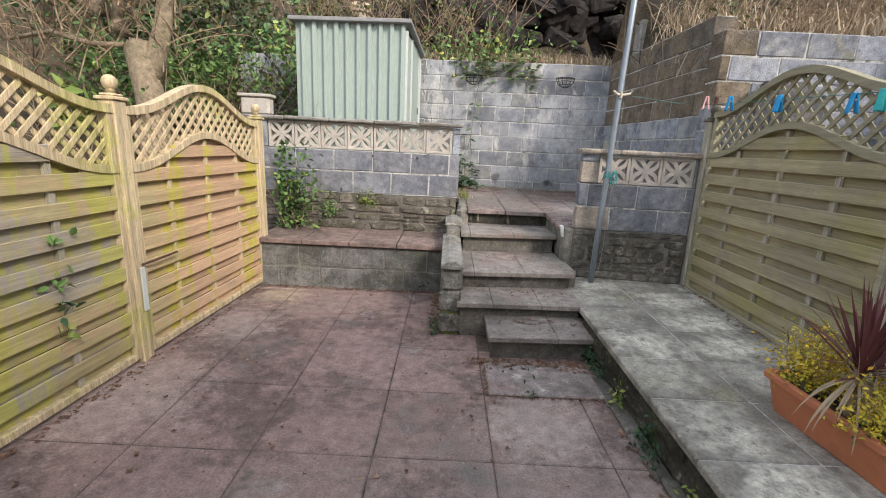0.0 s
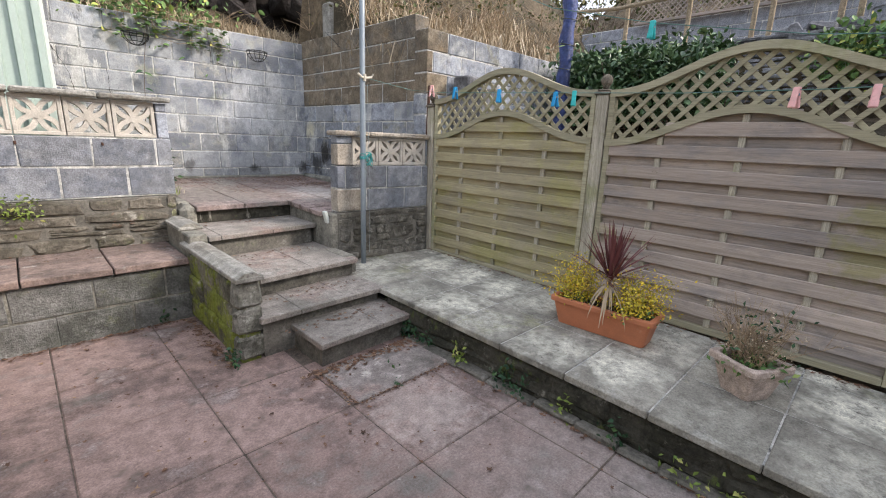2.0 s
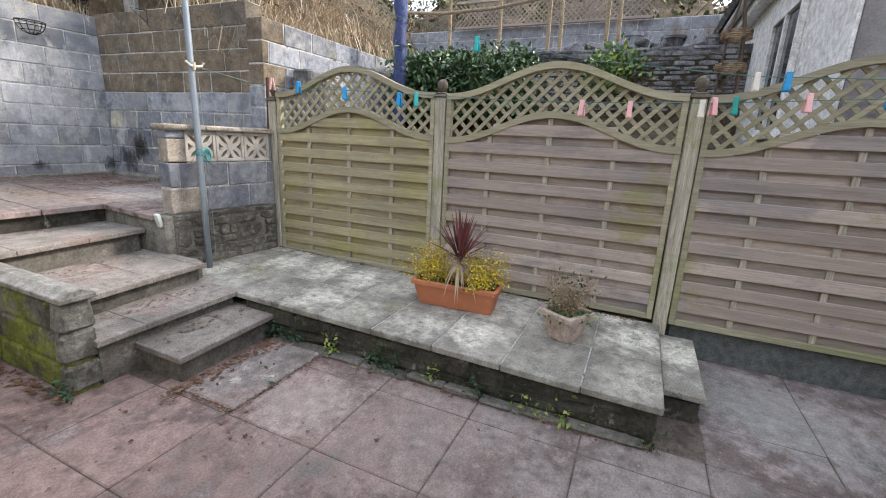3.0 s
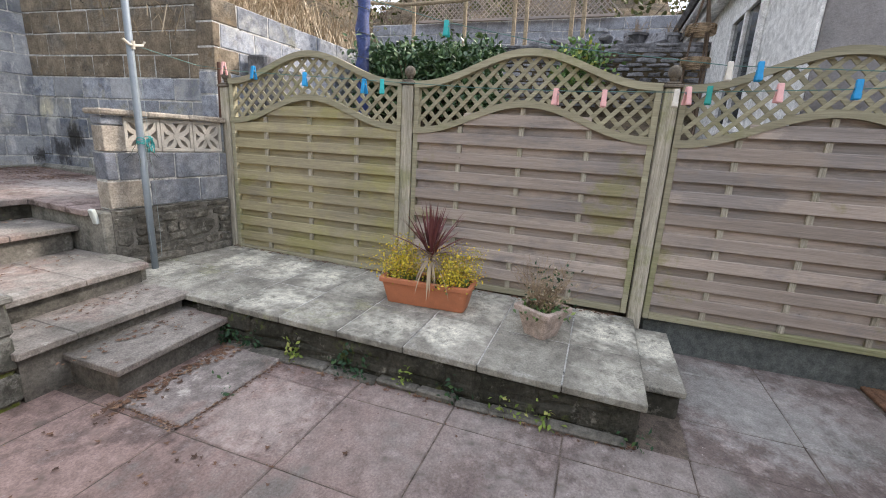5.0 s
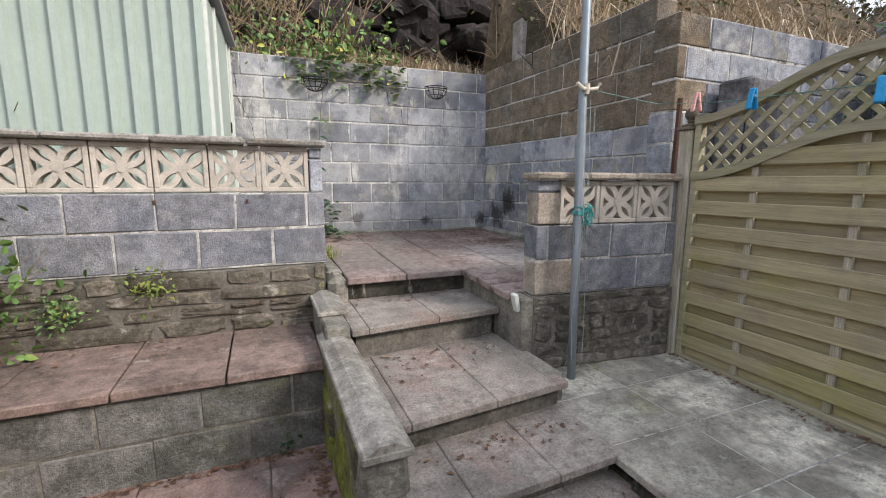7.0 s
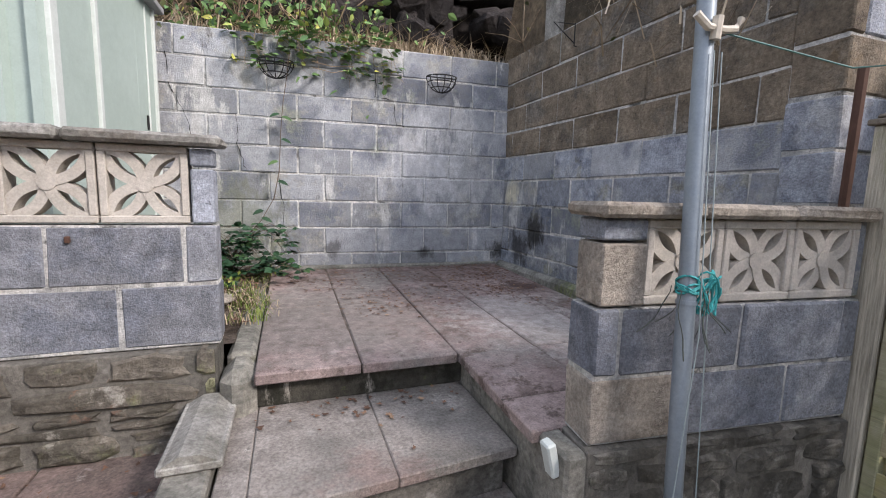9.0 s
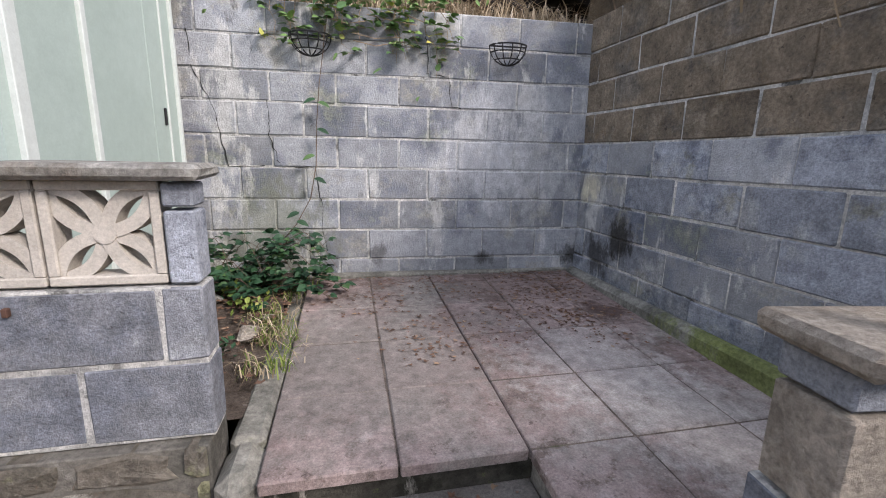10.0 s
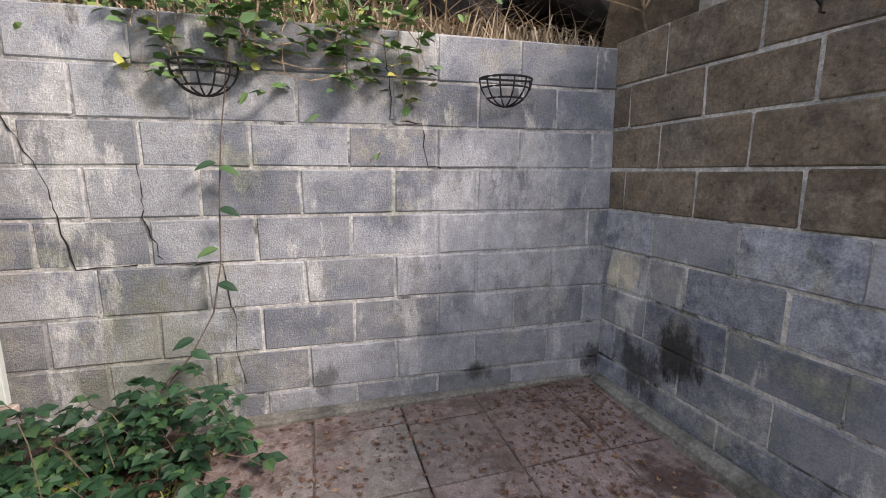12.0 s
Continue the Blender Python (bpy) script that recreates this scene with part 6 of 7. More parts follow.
# ---- soil bed, creepers and litter ----
bed = sheet("ground_bed", M_BED, [-3.2 + 0.12 * k for k in range(29)], [5.36 + 0.12 * k for k in range(17)], lambda x, y: 0.86 + 0.04 * (y - 5.4) + 0.03 * noise.noise(Vector((x * 4, y * 4, 1))), "dark soil bed beside the terrace flags")
bm = bmesh.new()
add_box(bm, 0.14, 0.258, 5.25, 7.0, 0.6, 0.862, 0.02)
tagged(part("kerb_bed", bm, M_RENDER), "crumbling cement edging of the soil bed", "kerb", "", "structure")
rng = random.Random(81)
cs = [(rng.uniform(0.06, 0.27), rng.uniform(5.5, 7.0), 0.875) for _ in range(12)]
grass("bed_grass", "rough green and straw grass along the bed edge", L_GRASS, 240, lambda r: tufts(r, cs, 0.04), (0.05, 0.15), 82, 0.003, 0.9)
grass("bed_grass", "straw-coloured dead grass along the bed edge", L_STRAW, 260, lambda r: tufts(r, cs, 0.06), (0.04, 0.13), 83, 0.003, 0.95)
def leaflet(V, F, p, d, up, length, width, saw=0.16):
    """One toothed leaf blade from p along d, folded a little at the midrib."""
    w = d.cross(up)
    w = w.normalized() if w.length > 1e-4 else d.orthogonal().normalized()
    n = w.cross(d).normalized()
    i, us = len(V), (0.0, 0.16, 0.36, 0.58, 0.8, 1.0)
    prof = (0.05, 0.72, 1.0, 0.86, 0.5, 0.0)
    for u in us:
        V.append(p + d * (length * u) - n * (length * 0.22 * u * u))
    for sd in (1, -1):
        for k, u in enumerate(us[:-1]):
            q = V[i + k] + w * (width * 0.5 * prof[k] * sd * (1 + (saw if k % 2 else -saw * 0.4))) + n * (width * 0.16 * prof[k])
            V.append(q)
    for k in range(4):
        F += [(i + k, i + 6 + k, i + 7 + k, i + k + 1), (i + k + 1, i + 12 + k, i + 11 + k, i + k)]
    F += [(i + 4, i + 10, i + 5), (i + 5, i + 15, i + 4)]


def cane(bm, V, F, rng, pts, gap, size, count=(3, 5), r=0.0035):
    """A stem through pts that bears stalked leaves of three or five leaflets every gap metres."""
    add_tube(bm, pts, [r * (1 - 0.6 * k / len(pts)) for k in range(len(pts))], 5)
    for a, b in zip(pts, pts[1:]):
        a, b = Vector(a), Vector(b)
        for k in range(max(1, round((b - a).length / gap))):
            p = a.lerp(b, rng.random())
            t = Vector((rng.gauss(0, 1), rng.gauss(-0.5, 0.8), rng.uniform(-0.1, 0.9))).normalized()
            stalk = rng.uniform(0.02, 0.06)
            e = p + t * stalk
            add_tube(bm, [p, e], 0.0014, 3)
            side = t.cross(Vector((0, 0, 1)))
            side = side.normalized() if side.length > 1e-3 else Vector((1, 0, 0))
            up = Vector((rng.gauss(0, 0.35), rng.gauss(-0.3, 0.35), 1)).normalized()
            n, ln = rng.choice(count), rng.uniform(*size)
            flat = Vector((t.x, t.y, t.z * 0.3)).normalized()
            leaflet(V, F, e, flat, up, ln, ln * 0.72)
            for sd in (1, -1):
                if n > 2:
                    leaflet(V, F, e, (flat * 0.35 + side * sd).normalized(), up, ln * 0.85, ln * 0.6)
                if n > 4:
                    leaflet(V, F, e - t * stalk * 0.4, (side * sd - flat * 0.3).normalized(), up, ln * 0.65, ln * 0.45)


def leafy(name, mat, parent, V, F):
    mesh = bpy.data.meshes.new(name)
    mesh.from_pydata(V, [], F)
    link_mesh(name, mesh, mat, parent)["kind"] = "stuff"


br = holder("bramble", "sprawling bramble with dark green toothed leaves beside the block wall", "bramble", None)
bm, V, F = bmesh.new(), [], []
for _ in range(30):
    x, y = rng.uniform(-0.75, 0.1), rng.uniform(6.7, 7.0)
    a, ln, rise = rng.uniform(-0.5, 0.9), rng.uniform(0.25, 0.62), rng.uniform(0.1, 0.42)
    pts = [(x + math.cos(a) * ln * u, min(7.08, y + math.sin(a) * 0.25 * u - 0.18 * u * u), 0.9 + rise * math.sin(2.6 * u) + 0.02) for u in (0, 0.2, 0.4, 0.6, 0.8, 1.0)]
    cane(bm, V, F, rng, pts, 0.075, (0.045, 0.08))
for x, y, dx, dy in ((0.1, 6.9, 0.42, -0.04), (0.15, 6.8, 0.4, -0.12), (0.0, 6.75, 0.45, -0.22), (0.2, 6.95, 0.3, 0.02), (-0.3, 6.7, 0.35, -0.25)):
    cane(bm, V, F, rng, [(x + dx * u, y + dy * u, 0.91 + 0.1 * math.sin(3 * u)) for u in (0, 0.25, 0.5, 0.75, 1.0)], 0.05, (0.05, 0.085), (3,))
leafy("foliage", L_BRAMBLE, br, V, F)
part("brushwood", bm, M_TWIG_DARK, br)["kind"] = "stuff"
run_ = holder("wall_creeper", "long thin creeper runner reaching down the back wall", "creeper", None)
bm, V, F = bmesh.new(), [], []
sp = [(-0.05, 7.02, 1.02), (0.08, 7.0, 1.2), (0.2, 7.02, 1.34), (0.3, 7.05, 1.52), (0.345, 7.07, 1.75), (0.36, 7.08, 2.05), (0.385, 7.08, 2.3), (0.42, 7.07, 2.52), (0.46, 7.06, 2.8)]
add_tube(bm, sp, [0.0045, 0.0045, 0.004, 0.004, 0.0035, 0.003, 0.003, 0.003, 0.003], 6)
for p, sd in (((0.36, 7.07, 2.2), -1), ((0.37, 7.07, 2.18), 1), ((0.36, 7.06, 2.0), 1), ((0.34, 7.06, 1.82), -1), ((0.33, 7.05, 1.66), 1), ((0.22, 7.02, 1.42), -1), ((0.2, 7.02, 1.36), 1)):
    leaflet(V, F, Vector(p), Vector((sd, -0.4, -0.25)).normalized(), Vector((0, -0.5, 0.8)), 0.095, 0.05, 0.08)
leafy("foliage", L_BRAMBLE, run_, V, F)
part("long_stem", bm, M_TWIG_DARK, run_)
iv = holder("wall_creeper", "creeper with yellowing leaves hanging over the back wall", "creeper", None)
bm, V, F = bmesh.new(), [], []
for k in range(22):
    x = 0.1 + 0.055 * k + rng.uniform(-0.05, 0.05)
    ln = rng.uniform(0.2, 0.4) * (1.6 if 0.82 < x < 1.2 else 1.0)
    y = 7.186 - 0.05 * x
    pts = [(x, 7.38, 2.9), (x + rng.uniform(-0.05, 0.05), y - 0.02, 2.9)]
    for q in range(1, 6):
        pts.append((pts[-1][0] + rng.gauss(0.01, 0.035), y - rng.uniform(0.02, 0.1), 2.89 - ln * q / 5))
    cane(bm, V, F, rng, pts[1:], 0.048, (0.055, 0.085), (1, 1, 3), 0.0028)
    add_tube(bm, pts[:2], 0.003, 4)
for _ in range(5):
    x, z = rng.uniform(0.2, 0.9), rng.uniform(2.6, 2.9)
    add_tube(bm, [(x, 7.12, z), (x + 0.15, 7.06, z - 0.04), (x + 0.34, 7.08, z - rng.uniform(-0.05, 0.1))], 0.0032, 4)
leafy("foliage", L_IVY, iv, V, F)
part("brushwood", bm, M_TWIG, iv)["kind"] = "stuff"
iv2 = holder("ivy_clump", "green ivy growing beside the fence end on the ledge", "ivy", None)
leaf_cloud("foliage", L_GREEN, iv2, rng, 620, lambda q: (-1.92 + abs(q.gauss(0, 0.2)), 5.05 - abs(q.gauss(0, 0.1)), q.uniform(0.54, 1.15) if q.random() < 0.75 else q.uniform(1.0, 1.5)), (0.025, 0.055), long=1.3)
twigs("brushwood", M_TWIG, iv2, rng, 14, lambda q: (q.uniform(-1.95, -1.7), q.uniform(4.85, 5.05), 0.52), (0.4, 0.9), 0.2, 0.005)
for x, z, n in ((-0.93, 0.9, 110), (-1.38, 0.78, 150)):
    w = holder("wall_weed", "small bright green weed rooted in the rubble wall", "weed", pose(x, 5.1, z), "", "weeds in the wall")
    leaf_cloud("foliage", L_GRASS if n < 120 else L_IVY, w, rng, n, lambda q: (q.gauss(0, 0.06), -abs(q.gauss(0, 0.04)), q.gauss(0, 0.06)), (0.014, 0.03))
for x, y, n in ((1.13, 2.75, 40), (1.12, 2.4, 60), (1.12, 2.05, 40), (1.13, 1.6, 30), (1.12, 0.75, 30), (1.1, 0.3, 20), (0.6, 2.46, 14), (-0.2, 4.4, 20)):
    w = holder("floor_weed", "small weed in the joint at the foot of the kerb", "weed", pose(x, y, 0.0), "", "weeds by the kerb")
    leaf_cloud("foliage", L_BRAMBLE if n % 3 else L_GRASS, w, rng, n, lambda q: (q.gauss(0, 0.02), q.gauss(0, 0.035), abs(q.gauss(0.045, 0.055))), (0.012, 0.03))


def litter(name, label, n, spot, seed, size=(0.01, 0.026)):
    """Withered leaves with ragged, lobed and curled outlines, lying flat."""
    r = random.Random(seed)
    V, F = [], []
    for _ in range(n):
        p, sz, a0 = Vector(spot(r)), r.uniform(*size), r.uniform(0, 6.283)
        i, m, stretch = len(V), r.choice((7, 9, 11)), r.uniform(0.45, 0.8)
        V.append(p + Vector((0, 0, 0.002)))
        for k in range(m):
            a = 6.283 * k / m
            rad = sz * (r.uniform(0.75, 1.1) if k % 2 else r.uniform(0.35, 0.6))
            x, y = rad * math.cos(a), rad * math.sin(a) * stretch
            V.append(p + Vector((x * math.cos(a0) - y * math.sin(a0), x * math.sin(a0) + y * math.cos(a0), 0.001 + r.uniform(0, 0.35) * sz * (rad / sz))))
        F += [(i, i + 1 + k, i + 1 + (k + 1) % m) for k in range(m)]
    mesh = bpy.data.meshes.new(name)
    mesh.from_pydata(V, [], F)
    return tagged(link_mesh(name, mesh, L_DEAD), label, "leaf litter", "", "stuff")


drifts = [(rng.uniform(0.3, 2.3), 7.02 - abs(rng.gauss(0, 0.55))) for _ in range(26)] + [(rng.uniform(1.9, 2.25), rng.uniform(5.8, 6.9)) for _ in range(6)]
litter("leaf_litter", "brown fallen leaves scattered on the terrace flags", 1500, lambda q: (lambda c: (lambda x, y: (x, y, terrace_z(x, y) + 0.004))(min(2.3, max(0.3, c[0] + q.gauss(0, 0.14))), min(7.04, c[1] + q.gauss(0, 0.09))))(q.choice(drifts)), 91, (0.007, 0.024))
litter("leaf_litter", "brown fallen leaves on the soil bed", 420, lambda q: (q.uniform(-0.45, 0.2), 7.0 - abs(q.gauss(0, 0.6)), 0.905 + 0.03 * q.random()), 92, (0.015, 0.042))
litter("leaf_litter", "few brown leaves and bits on the yard floor", 430, lambda q: (q.uniform(-1.95, 1.1), 4.4 - abs(q.gauss(0, 1.7)), 0.006), 93, (0.006, 0.024))
litter("leaf_litter", "brown leaves gathered along the bench wall", 220, lambda q: (q.uniform(-1.95, -0.1), 4.41 - abs(q.gauss(0, 0.03)), 0.008), 94)
litter("leaf_litter", "leaf bits along the fence foot on the raised flags", 240, lambda q: (lambda y: (2.36 - abs(q.gauss(0, 0.03)), y, platform_z(0, y) + 0.006))(q.uniform(0.4, 4.1)), 95)
for z, a, b in ((0.196, 3.0, 3.3), (0.311, 3.4, 3.7), (0.466, 3.85, 4.45), (0.666, 4.6, 5.1)):
    litter("leaf_litter", "brown leaf bits on a step tread", 48, lambda q: (q.uniform(0.25, 1.15), b - abs(q.gauss(0, (b - a) * 0.35)), z), int(z * 1000))
litter("leaf_litter", "brown leaves on the bench ledge", 60, lambda q: (q.uniform(-1.9, -0.05), 5.1 - abs(q.gauss(0, 0.15)), 0.53), 97)

# ---- paving, piece by piece ----
xs = [-2.745 + 0.61 * k for k in range(7)] + [1.15, 1.52, 2.13, 2.62]
ys = [-1.17 + 0.61 * k for k in range(9)] + [4.32, 4.44]
slabs(yard, M_RED, xs, ys, lambda x, y: 0.0, 0.05, seed=14, jit=0.002, gap=0.006, skip=lambda x, y: (x > 1.16 and y > 0.35) or (0.1 < x < 1.2 and y > 3.4))
bm = bmesh.new()
add_box(bm, -2.6, 2.6, -3.3, -1.19, -0.05, -0.006, 0.004)
deck = tagged(part("floor_deck_base", bm, M_DECK), "brown stained timber deck base", "deck", "", "structure")
for k in range(14):
    piece("deck_board", M_DECK, deck, -2.6, 2.59, -1.19 - 0.145 * (k + 1) + 0.003, -1.19 - 0.145 * k - 0.003, -0.004, 0.018, 0.004)
    for j in range(5):
        piece("deck_ridge", M_DECK, deck, -2.6, 2.59, -1.19 - 0.145 * (k + 1) + 0.014 + 0.026 * j, -1.19 - 0.145 * (k + 1) + 0.027 + 0.026 * j, 0.0185, 0.022, 0.001)
piece("flagstone", M_GREYPAVE, yard, 0.335, 1.13, 2.475, 2.93, 0.0, 0.021, 0.008, 0.004, random.Random(3))
sheet("trim_platform_joint", M_MORTAR, [1.15, 2.36], [0.285 + 0.4375 * k for k in range(10)], lambda x, y: platform_z(x, y) - 0.004, "pale mortar bed between the raised flags", "structure", "mortar")
slabs(plat, M_PLATFORM, [1.135, 1.68, 2.22, 2.37], [0.275, 0.70, 1.17, 1.63, 2.09, 2.54, 2.99, 3.43, 3.85, 4.22], platform_z, 0.045, seed=15, gap=0.004, jit=0.0015)
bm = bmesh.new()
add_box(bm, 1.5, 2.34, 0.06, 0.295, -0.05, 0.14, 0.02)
low = tagged(part("kerb_low_step", bm, M_DARKKERB), "dark stone step at the end of the raised walk", "step", "", "structure")
piece("paving_slab", M_PLATFORM, low, 1.47, 2.33, 0.04, 0.27, 0.145, 0.19, 0.008)
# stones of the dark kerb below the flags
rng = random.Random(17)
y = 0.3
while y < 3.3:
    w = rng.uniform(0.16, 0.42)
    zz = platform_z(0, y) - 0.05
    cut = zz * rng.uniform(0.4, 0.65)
    piece("stone", M_DARKKERB, plinth, 1.16 + rng.uniform(-0.015, 0.01), 1.25, y + 0.001, min(y + w, 3.3) - 0.001, 0.02, cut, 0.02, 0.014, rng)
    piece("stone", M_DARKKERB, plinth, 1.16 + rng.uniform(-0.015, 0.01), 1.25, y + 0.001, min(y + w, 3.3) - 0.001, cut + 0.002, zz, 0.02, 0.012, rng)
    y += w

toy = holder("plastic_watering_pot", "teal plastic tube with a pink bent handle lying by the wall", "garden tool", pose(-0.18, 5.77, 0.9))
bm = bmesh.new()
add_tube(bm, [(0, 0, -0.02), (0, 0, 0.14), (0.0, 0.0, 0.16)], [0.032, 0.032, 0.03], 18)
part("tube", bm, PEG_MAT["teal"], toy, smooth=True)
bm = bmesh.new()
add_tube(bm, [(0, 0, 0.15), (0.005, 0.03, 0.185), (0.012, 0.09, 0.2), (-0.02, 0.12, 0.2), (-0.1, 0.1, 0.19)], [0.022, 0.022, 0.021, 0.021, 0.02], 10)
part("handle", bm, PEG_MAT["pink"], toy, "pink plastic handle", smooth=True)

# cracks that step through the back wall
M_CRACK = plain("dark_crack", (0.02, 0.02, 0.018), 0.9)
face = lambda x, z: (x, 7.186 - 0.0507 * x - 0.003, z)
cracks = holder("trim_wall_cracks", "dark stepped cracks in the block wall", "crack", None, "structure")
for run_ in (((1.13, 2.69), (1.15, 2.62), (1.15, 2.42), (1.31, 2.40), (1.33, 2.19), (1.42, 2.18)), ((0.02, 2.19), (0.03, 2.05), (0.02, 1.96), (0.06, 1.83), (0.09, 1.74), (0.34, 1.73), (0.35, 1.52), (0.37, 1.5), (0.37, 1.28), (0.4, 1.05)),
             ((-0.46, 2.63), (-0.44, 2.39), (-0.36, 2.2), (-0.31, 2.05), (-0.3, 1.95), (-0.26, 1.73), (0.06, 1.735))):
    bm = bmesh.new()
    jag = random.Random(len(run_))
    pts = []
    for a, b in zip(run_, run_[1:]):
        for k in range(4):
            u = k / 4
            pts.append(face(a[0] + (b[0] - a[0]) * u + jag.uniform(-0.008, 0.008), a[1] + (b[1] - a[1]) * u + jag.uniform(-0.008, 0.008)))
    add_tube(bm, pts, [jag.uniform(0.001, 0.0045) for _ in pts], 5)
    part("crack", bm, M_CRACK, cracks)
stub = holder("pipe_stub", "short white plastic pipe stub on the step wall", "pipe", pose(1.185, 4.3, 0.76, 0, -14, 0))
piece("stub_body", M_SHED_TRIM, stub, -0.02, 0.014, -0.025, 0.025, -0.06, 0.06, 0.006)
for x in (-0.88, -0.36):
    hole = holder("wall_fixing", "small rusty wall plug in the planter wall", "fixing", pose(x, 5.16, 1.385), "", "wall fixings")
    piece("plug", M_RUST, hole, -0.008, 0.008, -0.004, 0.02, -0.013, 0.013, 0.003)

litter("leaf_litter", "dark leaf litter gathered along the kerb foot", 700, lambda q: (1.14 - abs(q.gauss(0, 0.035)), q.uniform(0.3, 3.2), 0.006), 101, (0.008, 0.026))
litter("leaf_litter", "brown leaf litter gathered along the timber fence foot", 380, lambda q: (lambda y: (-2.1 + 0.052 * (y - 2.7) + 0.1 + abs(q.gauss(0, 0.04)), y, 0.006))(q.uniform(0.5, 4.4)), 102, (0.008, 0.024))

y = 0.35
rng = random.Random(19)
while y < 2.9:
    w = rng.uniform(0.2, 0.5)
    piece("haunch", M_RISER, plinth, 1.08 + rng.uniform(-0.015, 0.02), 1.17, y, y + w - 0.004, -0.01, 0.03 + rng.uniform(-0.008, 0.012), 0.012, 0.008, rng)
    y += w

# rubble and weeds on the soil bed
rng = random.Random(110)
for x, y, w, mt, lab in ((-0.27, 6.62, 0.1, M_COPING, "grey broken stone lying on the soil bed"), (0.04, 6.05, 0.12, M_BLOCK_TAN, "ochre broken brick lying on the soil bed"), (-0.07, 5.62, 0.11, M_COPING, "grey broken stone lying on the soil bed"), (-0.02, 5.45, 0.08, M_STONE, "brown broken stone lying on the soil bed"), (0.1, 6.3, 0.06, M_BLOCK_TAN, "small ochre stone lying on the soil bed")):
    v, f = chamfer_data(w, w * 0.7, w * 0.45, w * 0.12, w * 0.14, rng)
    mesh = bpy.data.meshes.new("rubble_stone")
    mesh.from_pydata(v, [], f)
    tagged(link_mesh("rubble_stone", mesh, mt, None, "", pose(x, y, 0.875 + 0.04 * (y - 5.4) + w * 0.15, 4, -5, rng.uniform(0, 180))), lab, "stone", "rubble on the bed")
for x, y, n in ((-0.08, 5.84, 130), (-0.03, 6.45, 50), (-0.2, 6.75, 80)):
    w = holder("bed_weed", "small leafy green weed growing in the soil bed", "weed", pose(x, y, 0.885 + 0.04 * (y - 5.4)), "", "weeds in the bed")
    leaf_cloud("foliage", L_BRAMBLE if n > 100 else L_GRASS, w, rng, n, lambda q: (q.gauss(0, 0.05), q.gauss(0, 0.05), abs(q.gauss(0.02, 0.035))), (0.014, 0.034))
# sprigs of ivy pushing through the timber fence
for z, n, mt in ((0.74, 9, L_GREEN), (0.6, 14, L_BRAMBLE), (0.45, 8, L_GRASS), (0.96, 4, L_GREEN)):
    w = holder("ivy_sprig", "small leafy sprig growing through the fence slats", "weed", pose(-2.045, 2.18, z), "", "sprigs in the fence")
    leaf_cloud("foliage", mt, w, rng, n, lambda q: (0.01 + abs(q.gauss(0.02, 0.015)), q.gauss(0, 0.035), q.gauss(0, 0.025)), (0.02, 0.036), long=1.9)
    bm = bmesh.new()
    add_tube(bm, [(-0.03, 0, -0.03), (0.01, 0.0, -0.02), (0.03, 0.01, 0.01)], 0.003, 5)
    part("stem", bm, M_TWIG, w)
w = holder("laurel_sprig", "bright yellow-green laurel sprig behind the timber fence", "shrub", pose(-2.35, 2.78, 1.5))
leaf_cloud("foliage", L_GRASS, w, rng, 46, lambda q: (q.gauss(0, 0.07), q.gauss(0, 0.09), q.uniform(0.05, 0.3)), (0.035, 0.06), long=2.2)
twigs("brushwood", M_TWIG, w, rng, 6, lambda q: (q.gauss(0, 0.05), q.gauss(0, 0.05), -0.9), (0.9, 1.15), 0.1, 0.005)
# cream stone trough on the end of the coping
tr_ = holder("stone_trough", "small cream stone trough on the coping by the fence end", "trough", pose(-2.24, 5.23, 1.792))
piece("trough_body", M_SCREEN, tr_, -0.16, 0.17, -0.075, 0.075, 0.0, 0.19, 0.02)
piece("trough_rim", M_SCREEN, tr_, -0.19, 0.19, -0.09, 0.09, 0.192, 0.228, 0.008)
# rail, pots and plant stand in the next garden
rl = holder("garden_rail", "pale round timber rail between the stakes", "rail", None)
bm = bmesh.new()
add_tube(bm, [(6.5, 5.1, 3.8), (6.5, 4.2, 3.72), (6.5, 3.2, 3.74), (6.5, 2.2, 3.86)], 0.03, 8)
part("rail_shaft", bm, M_TRUNK, rl)


def garden_pot(y, z, r, h, label, mat):
    pot = holder("flower_pot", label, "pot", pose(6.55, y, z), "", "pots on the terrace")
    bm = bmesh.new()
    add_tube(bm, [(0, 0, 0), (0, 0, h * 0.8), (0, 0, h * 0.81), (0, 0, h)], [r * 0.72, r * 0.95, r * 1.06, r * 1.06], 18)
    part("pot_body", bm, mat, pot)
    bm = bmesh.new()
    add_tube(bm, [(0, 0, h * 0.98), (0, 0, h * 1.02)], [r * 0.9, r * 0.86], 14)
    part("soil", bm, M_SOIL, pot)
    return pot


garden_pot(0.97, 2.99, 0.13, 0.26, "grey urn-shaped flower pot on the terrace wall", M_FARWALL)
p_ = garden_pot(0.42, 2.97, 0.17, 0.2, "wide grey-brown flower pot with withered stalks", M_SLATE)
twigs("stalks", M_TWIG, p_, rng, 16, lambda q: (q.gauss(0, 0.05), q.gauss(0, 0.05), 0.2), (0.12, 0.24), 0.5, 0.004)
p_ = garden_pot(-0.06, 2.96, 0.13, 0.2, "dark flower pot with withered stalks", M_SLATE)
twigs("stalks", M_TWIG, p_, rng, 14, lambda q: (q.gauss(0, 0.05), q.gauss(0, 0.05), 0.2), (0.1, 0.2), 0.5, 0.004)
gb = holder("garden_bush", "light green bush before the dry-stone wall", "shrub", pose(6.0, 1.15, 1.6))
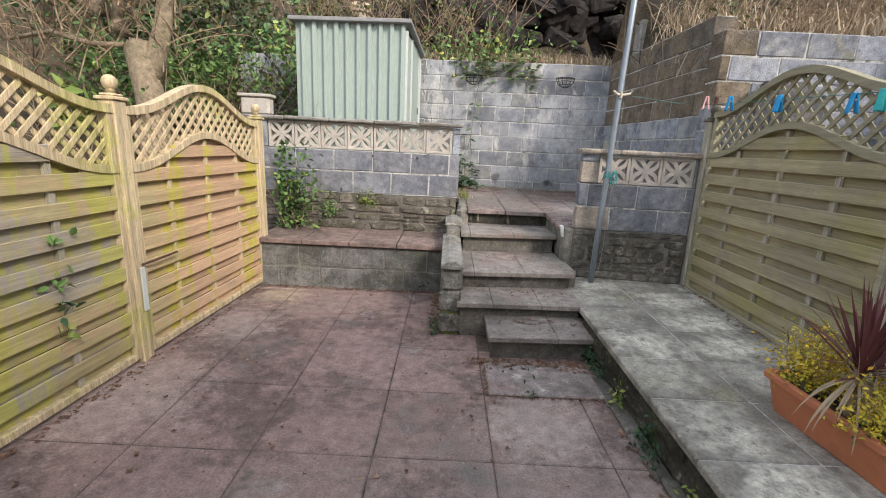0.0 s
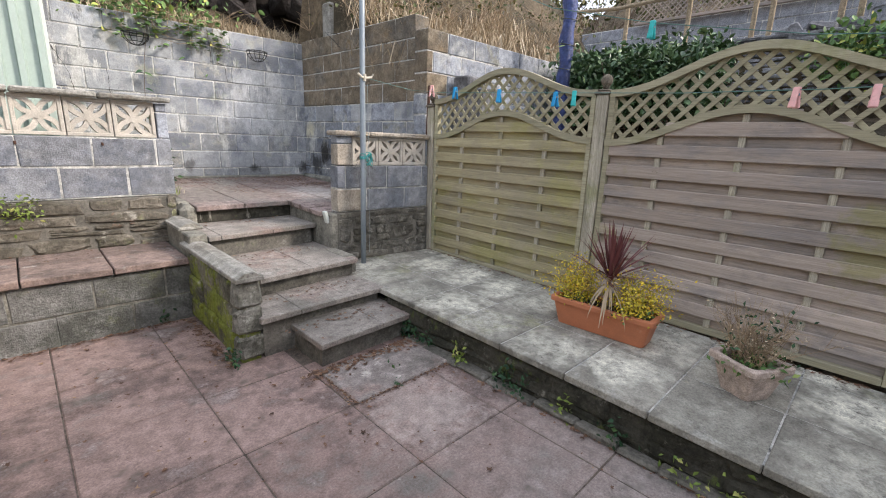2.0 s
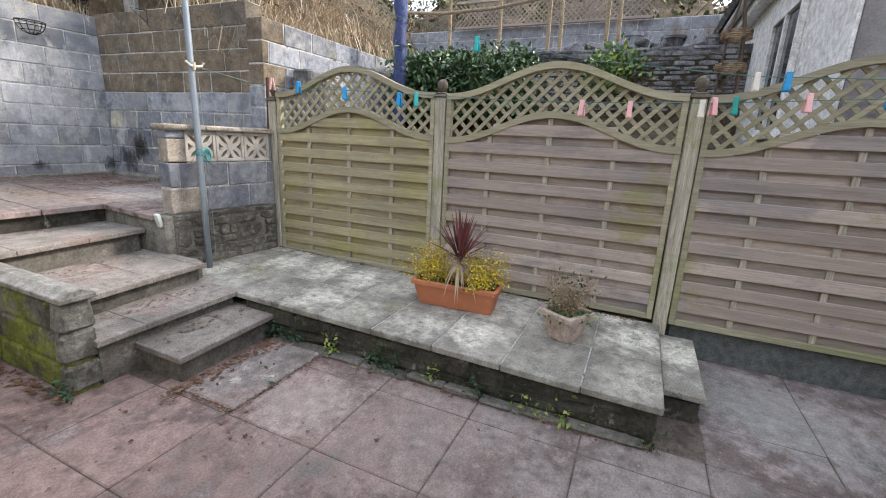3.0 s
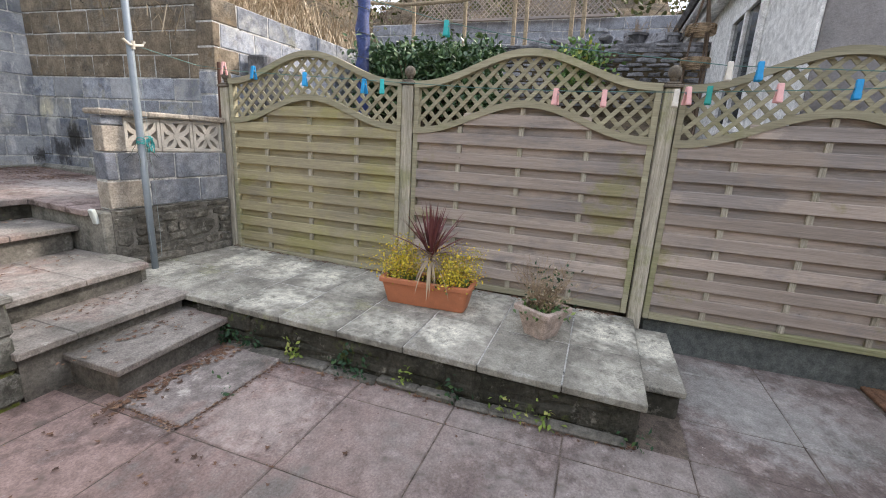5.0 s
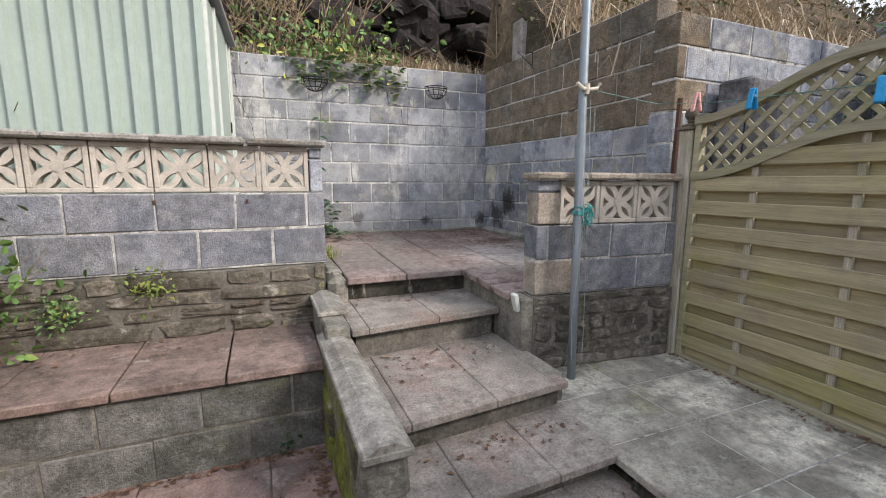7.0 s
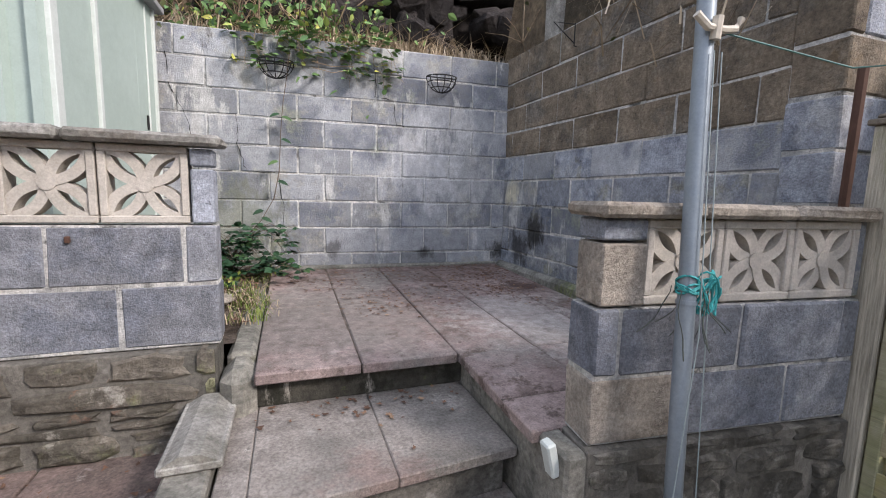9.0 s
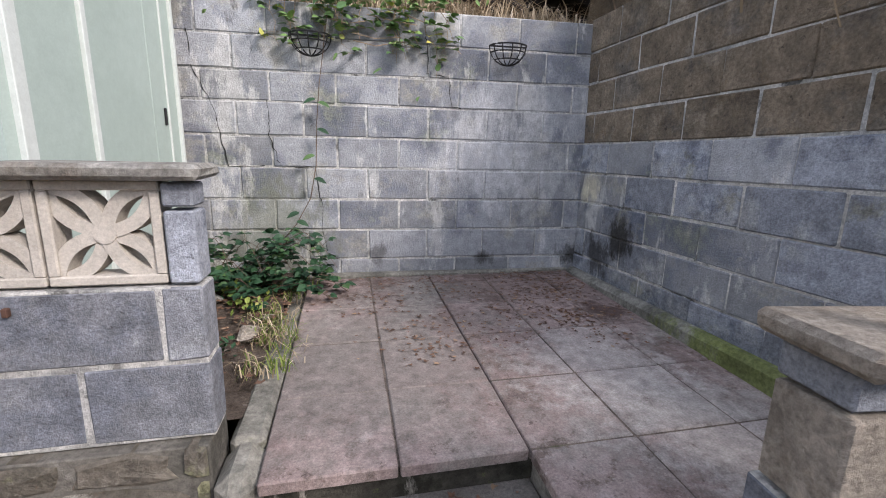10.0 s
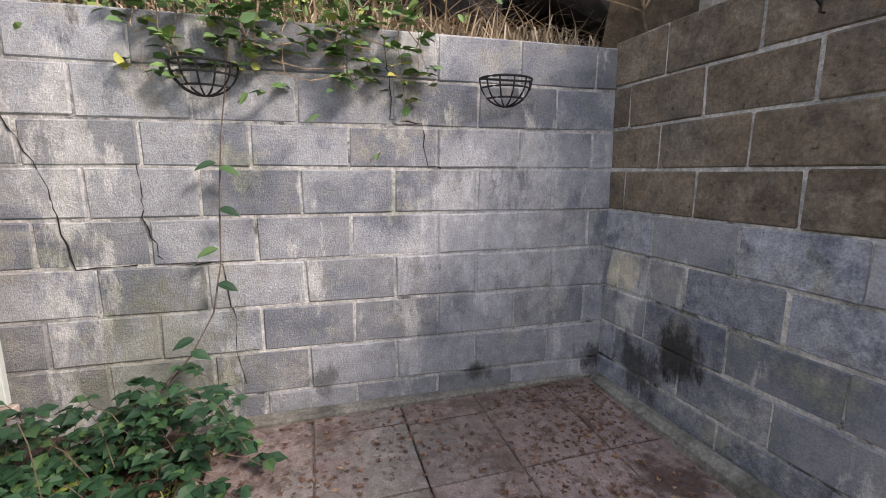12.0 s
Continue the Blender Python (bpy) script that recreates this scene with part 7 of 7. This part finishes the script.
leaf_cloud("foliage", L_IVY, gb, rng, 700, lambda q: (q.gauss(0, 0.14), q.gauss(0, 0.2), 1.05 + q.gauss(0, 0.16)), (0.03, 0.06))
twigs("brushwood", M_TWIG_DARK, gb, rng, 12, lambda q: (q.gauss(0, 0.06), q.gauss(0, 0.1), 0), (0.7, 1.1), 0.15, 0.008)
st_ = holder("plant_stand", "rustic tiered hanging plant stand of twigs", "plant stand", pose(4.0, -0.06, 0.6))
for dx, dy in ((0.0, 0.09), (0.08, -0.08), (-0.08, -0.08)):
    bm = bmesh.new()
    add_tube(bm, [(dx * 1.2, dy * 1.2, -0.4), (dx, dy, 1.6), (dx * 0.7, dy * 0.7, 2.05), (0, 0, 2.42)], 0.011, 6)
    part("leg", bm, M_TWIG_DARK, st_)
for z in (1.7, 1.99):
    bm = bmesh.new()
    for k in range(5):
        add_tube(bm, [(0.125 * math.cos(a) + 0.006 * math.sin(5 * a + k), 0.125 * math.sin(a), z + 0.016 * k) for a in (6.2832 * j / 16 for j in range(17))], 0.009, 5)
    part("tier", bm, M_TWIG, st_)

# dirt and weeds round the foot of the steps
litter("leaf_litter", "brown leaves and twigs drifted against the lowest step", 260, lambda q: (0.2 + q.random() * 0.95, 2.93 - abs(q.gauss(0, 0.06)), 0.024), 111, (0.008, 0.03))
litter("leaf_litter", "brown leaves drifted round the mossy cheek wall", 160, lambda q: (-0.02 - abs(q.gauss(0, 0.05)), q.uniform(3.35, 4.4), 0.006), 112, (0.008, 0.03))
litter("leaf_litter", "dirt and leaf bits round the sunken flagstone", 220, lambda q: (lambda u: (0.335 + u * 0.8, 2.46 + q.gauss(0, 0.014), 0.012) if q.random() < 0.6 else (0.32 + q.gauss(0, 0.014), 2.47 + u * 0.5, 0.012))(q.random()), 113, (0.006, 0.018))
rng = random.Random(120)
for x, y, n in ((1.13, 3.0, 60), (1.12, 2.88, 50), (1.12, 1.95, 60), (1.12, 1.3, 40), (1.11, 0.95, 30), (-0.03, 3.36, 40)):
    w = holder("floor_weed", "straggling weed in the joint at the foot of the kerb", "weed", pose(x, y, 0.0), "", "weeds by the kerb")
    leaf_cloud("foliage", L_BRAMBLE if n > 35 else L_GRASS, w, rng, n, lambda q: (-abs(q.gauss(0, 0.02)), q.gauss(0, 0.06), abs(q.gauss(0.06, 0.06))), (0.012, 0.028))

# iron bracket high on the side wall
bk = holder("iron_bracket", "thin black iron bracket on the brown block wall", "bracket", pose(2.425, 6.05, 2.83, 0, 0, 1.8))
bm = bmesh.new()
add_tube(bm, [(0.01, 0, -0.14), (-0.012, 0, -0.14), (-0.012, 0, 0.02)], 0.005, 6)
part("back_bar", bm, M_BLACKIRON, bk)
bm = bmesh.new()
add_tube(bm, [(-0.012, 0, 0.012), (-0.2, 0.0, 0.0), (-0.012, 0, -0.12)], 0.0045, 6)
part("arm", bm, M_BLACKIRON, bk)
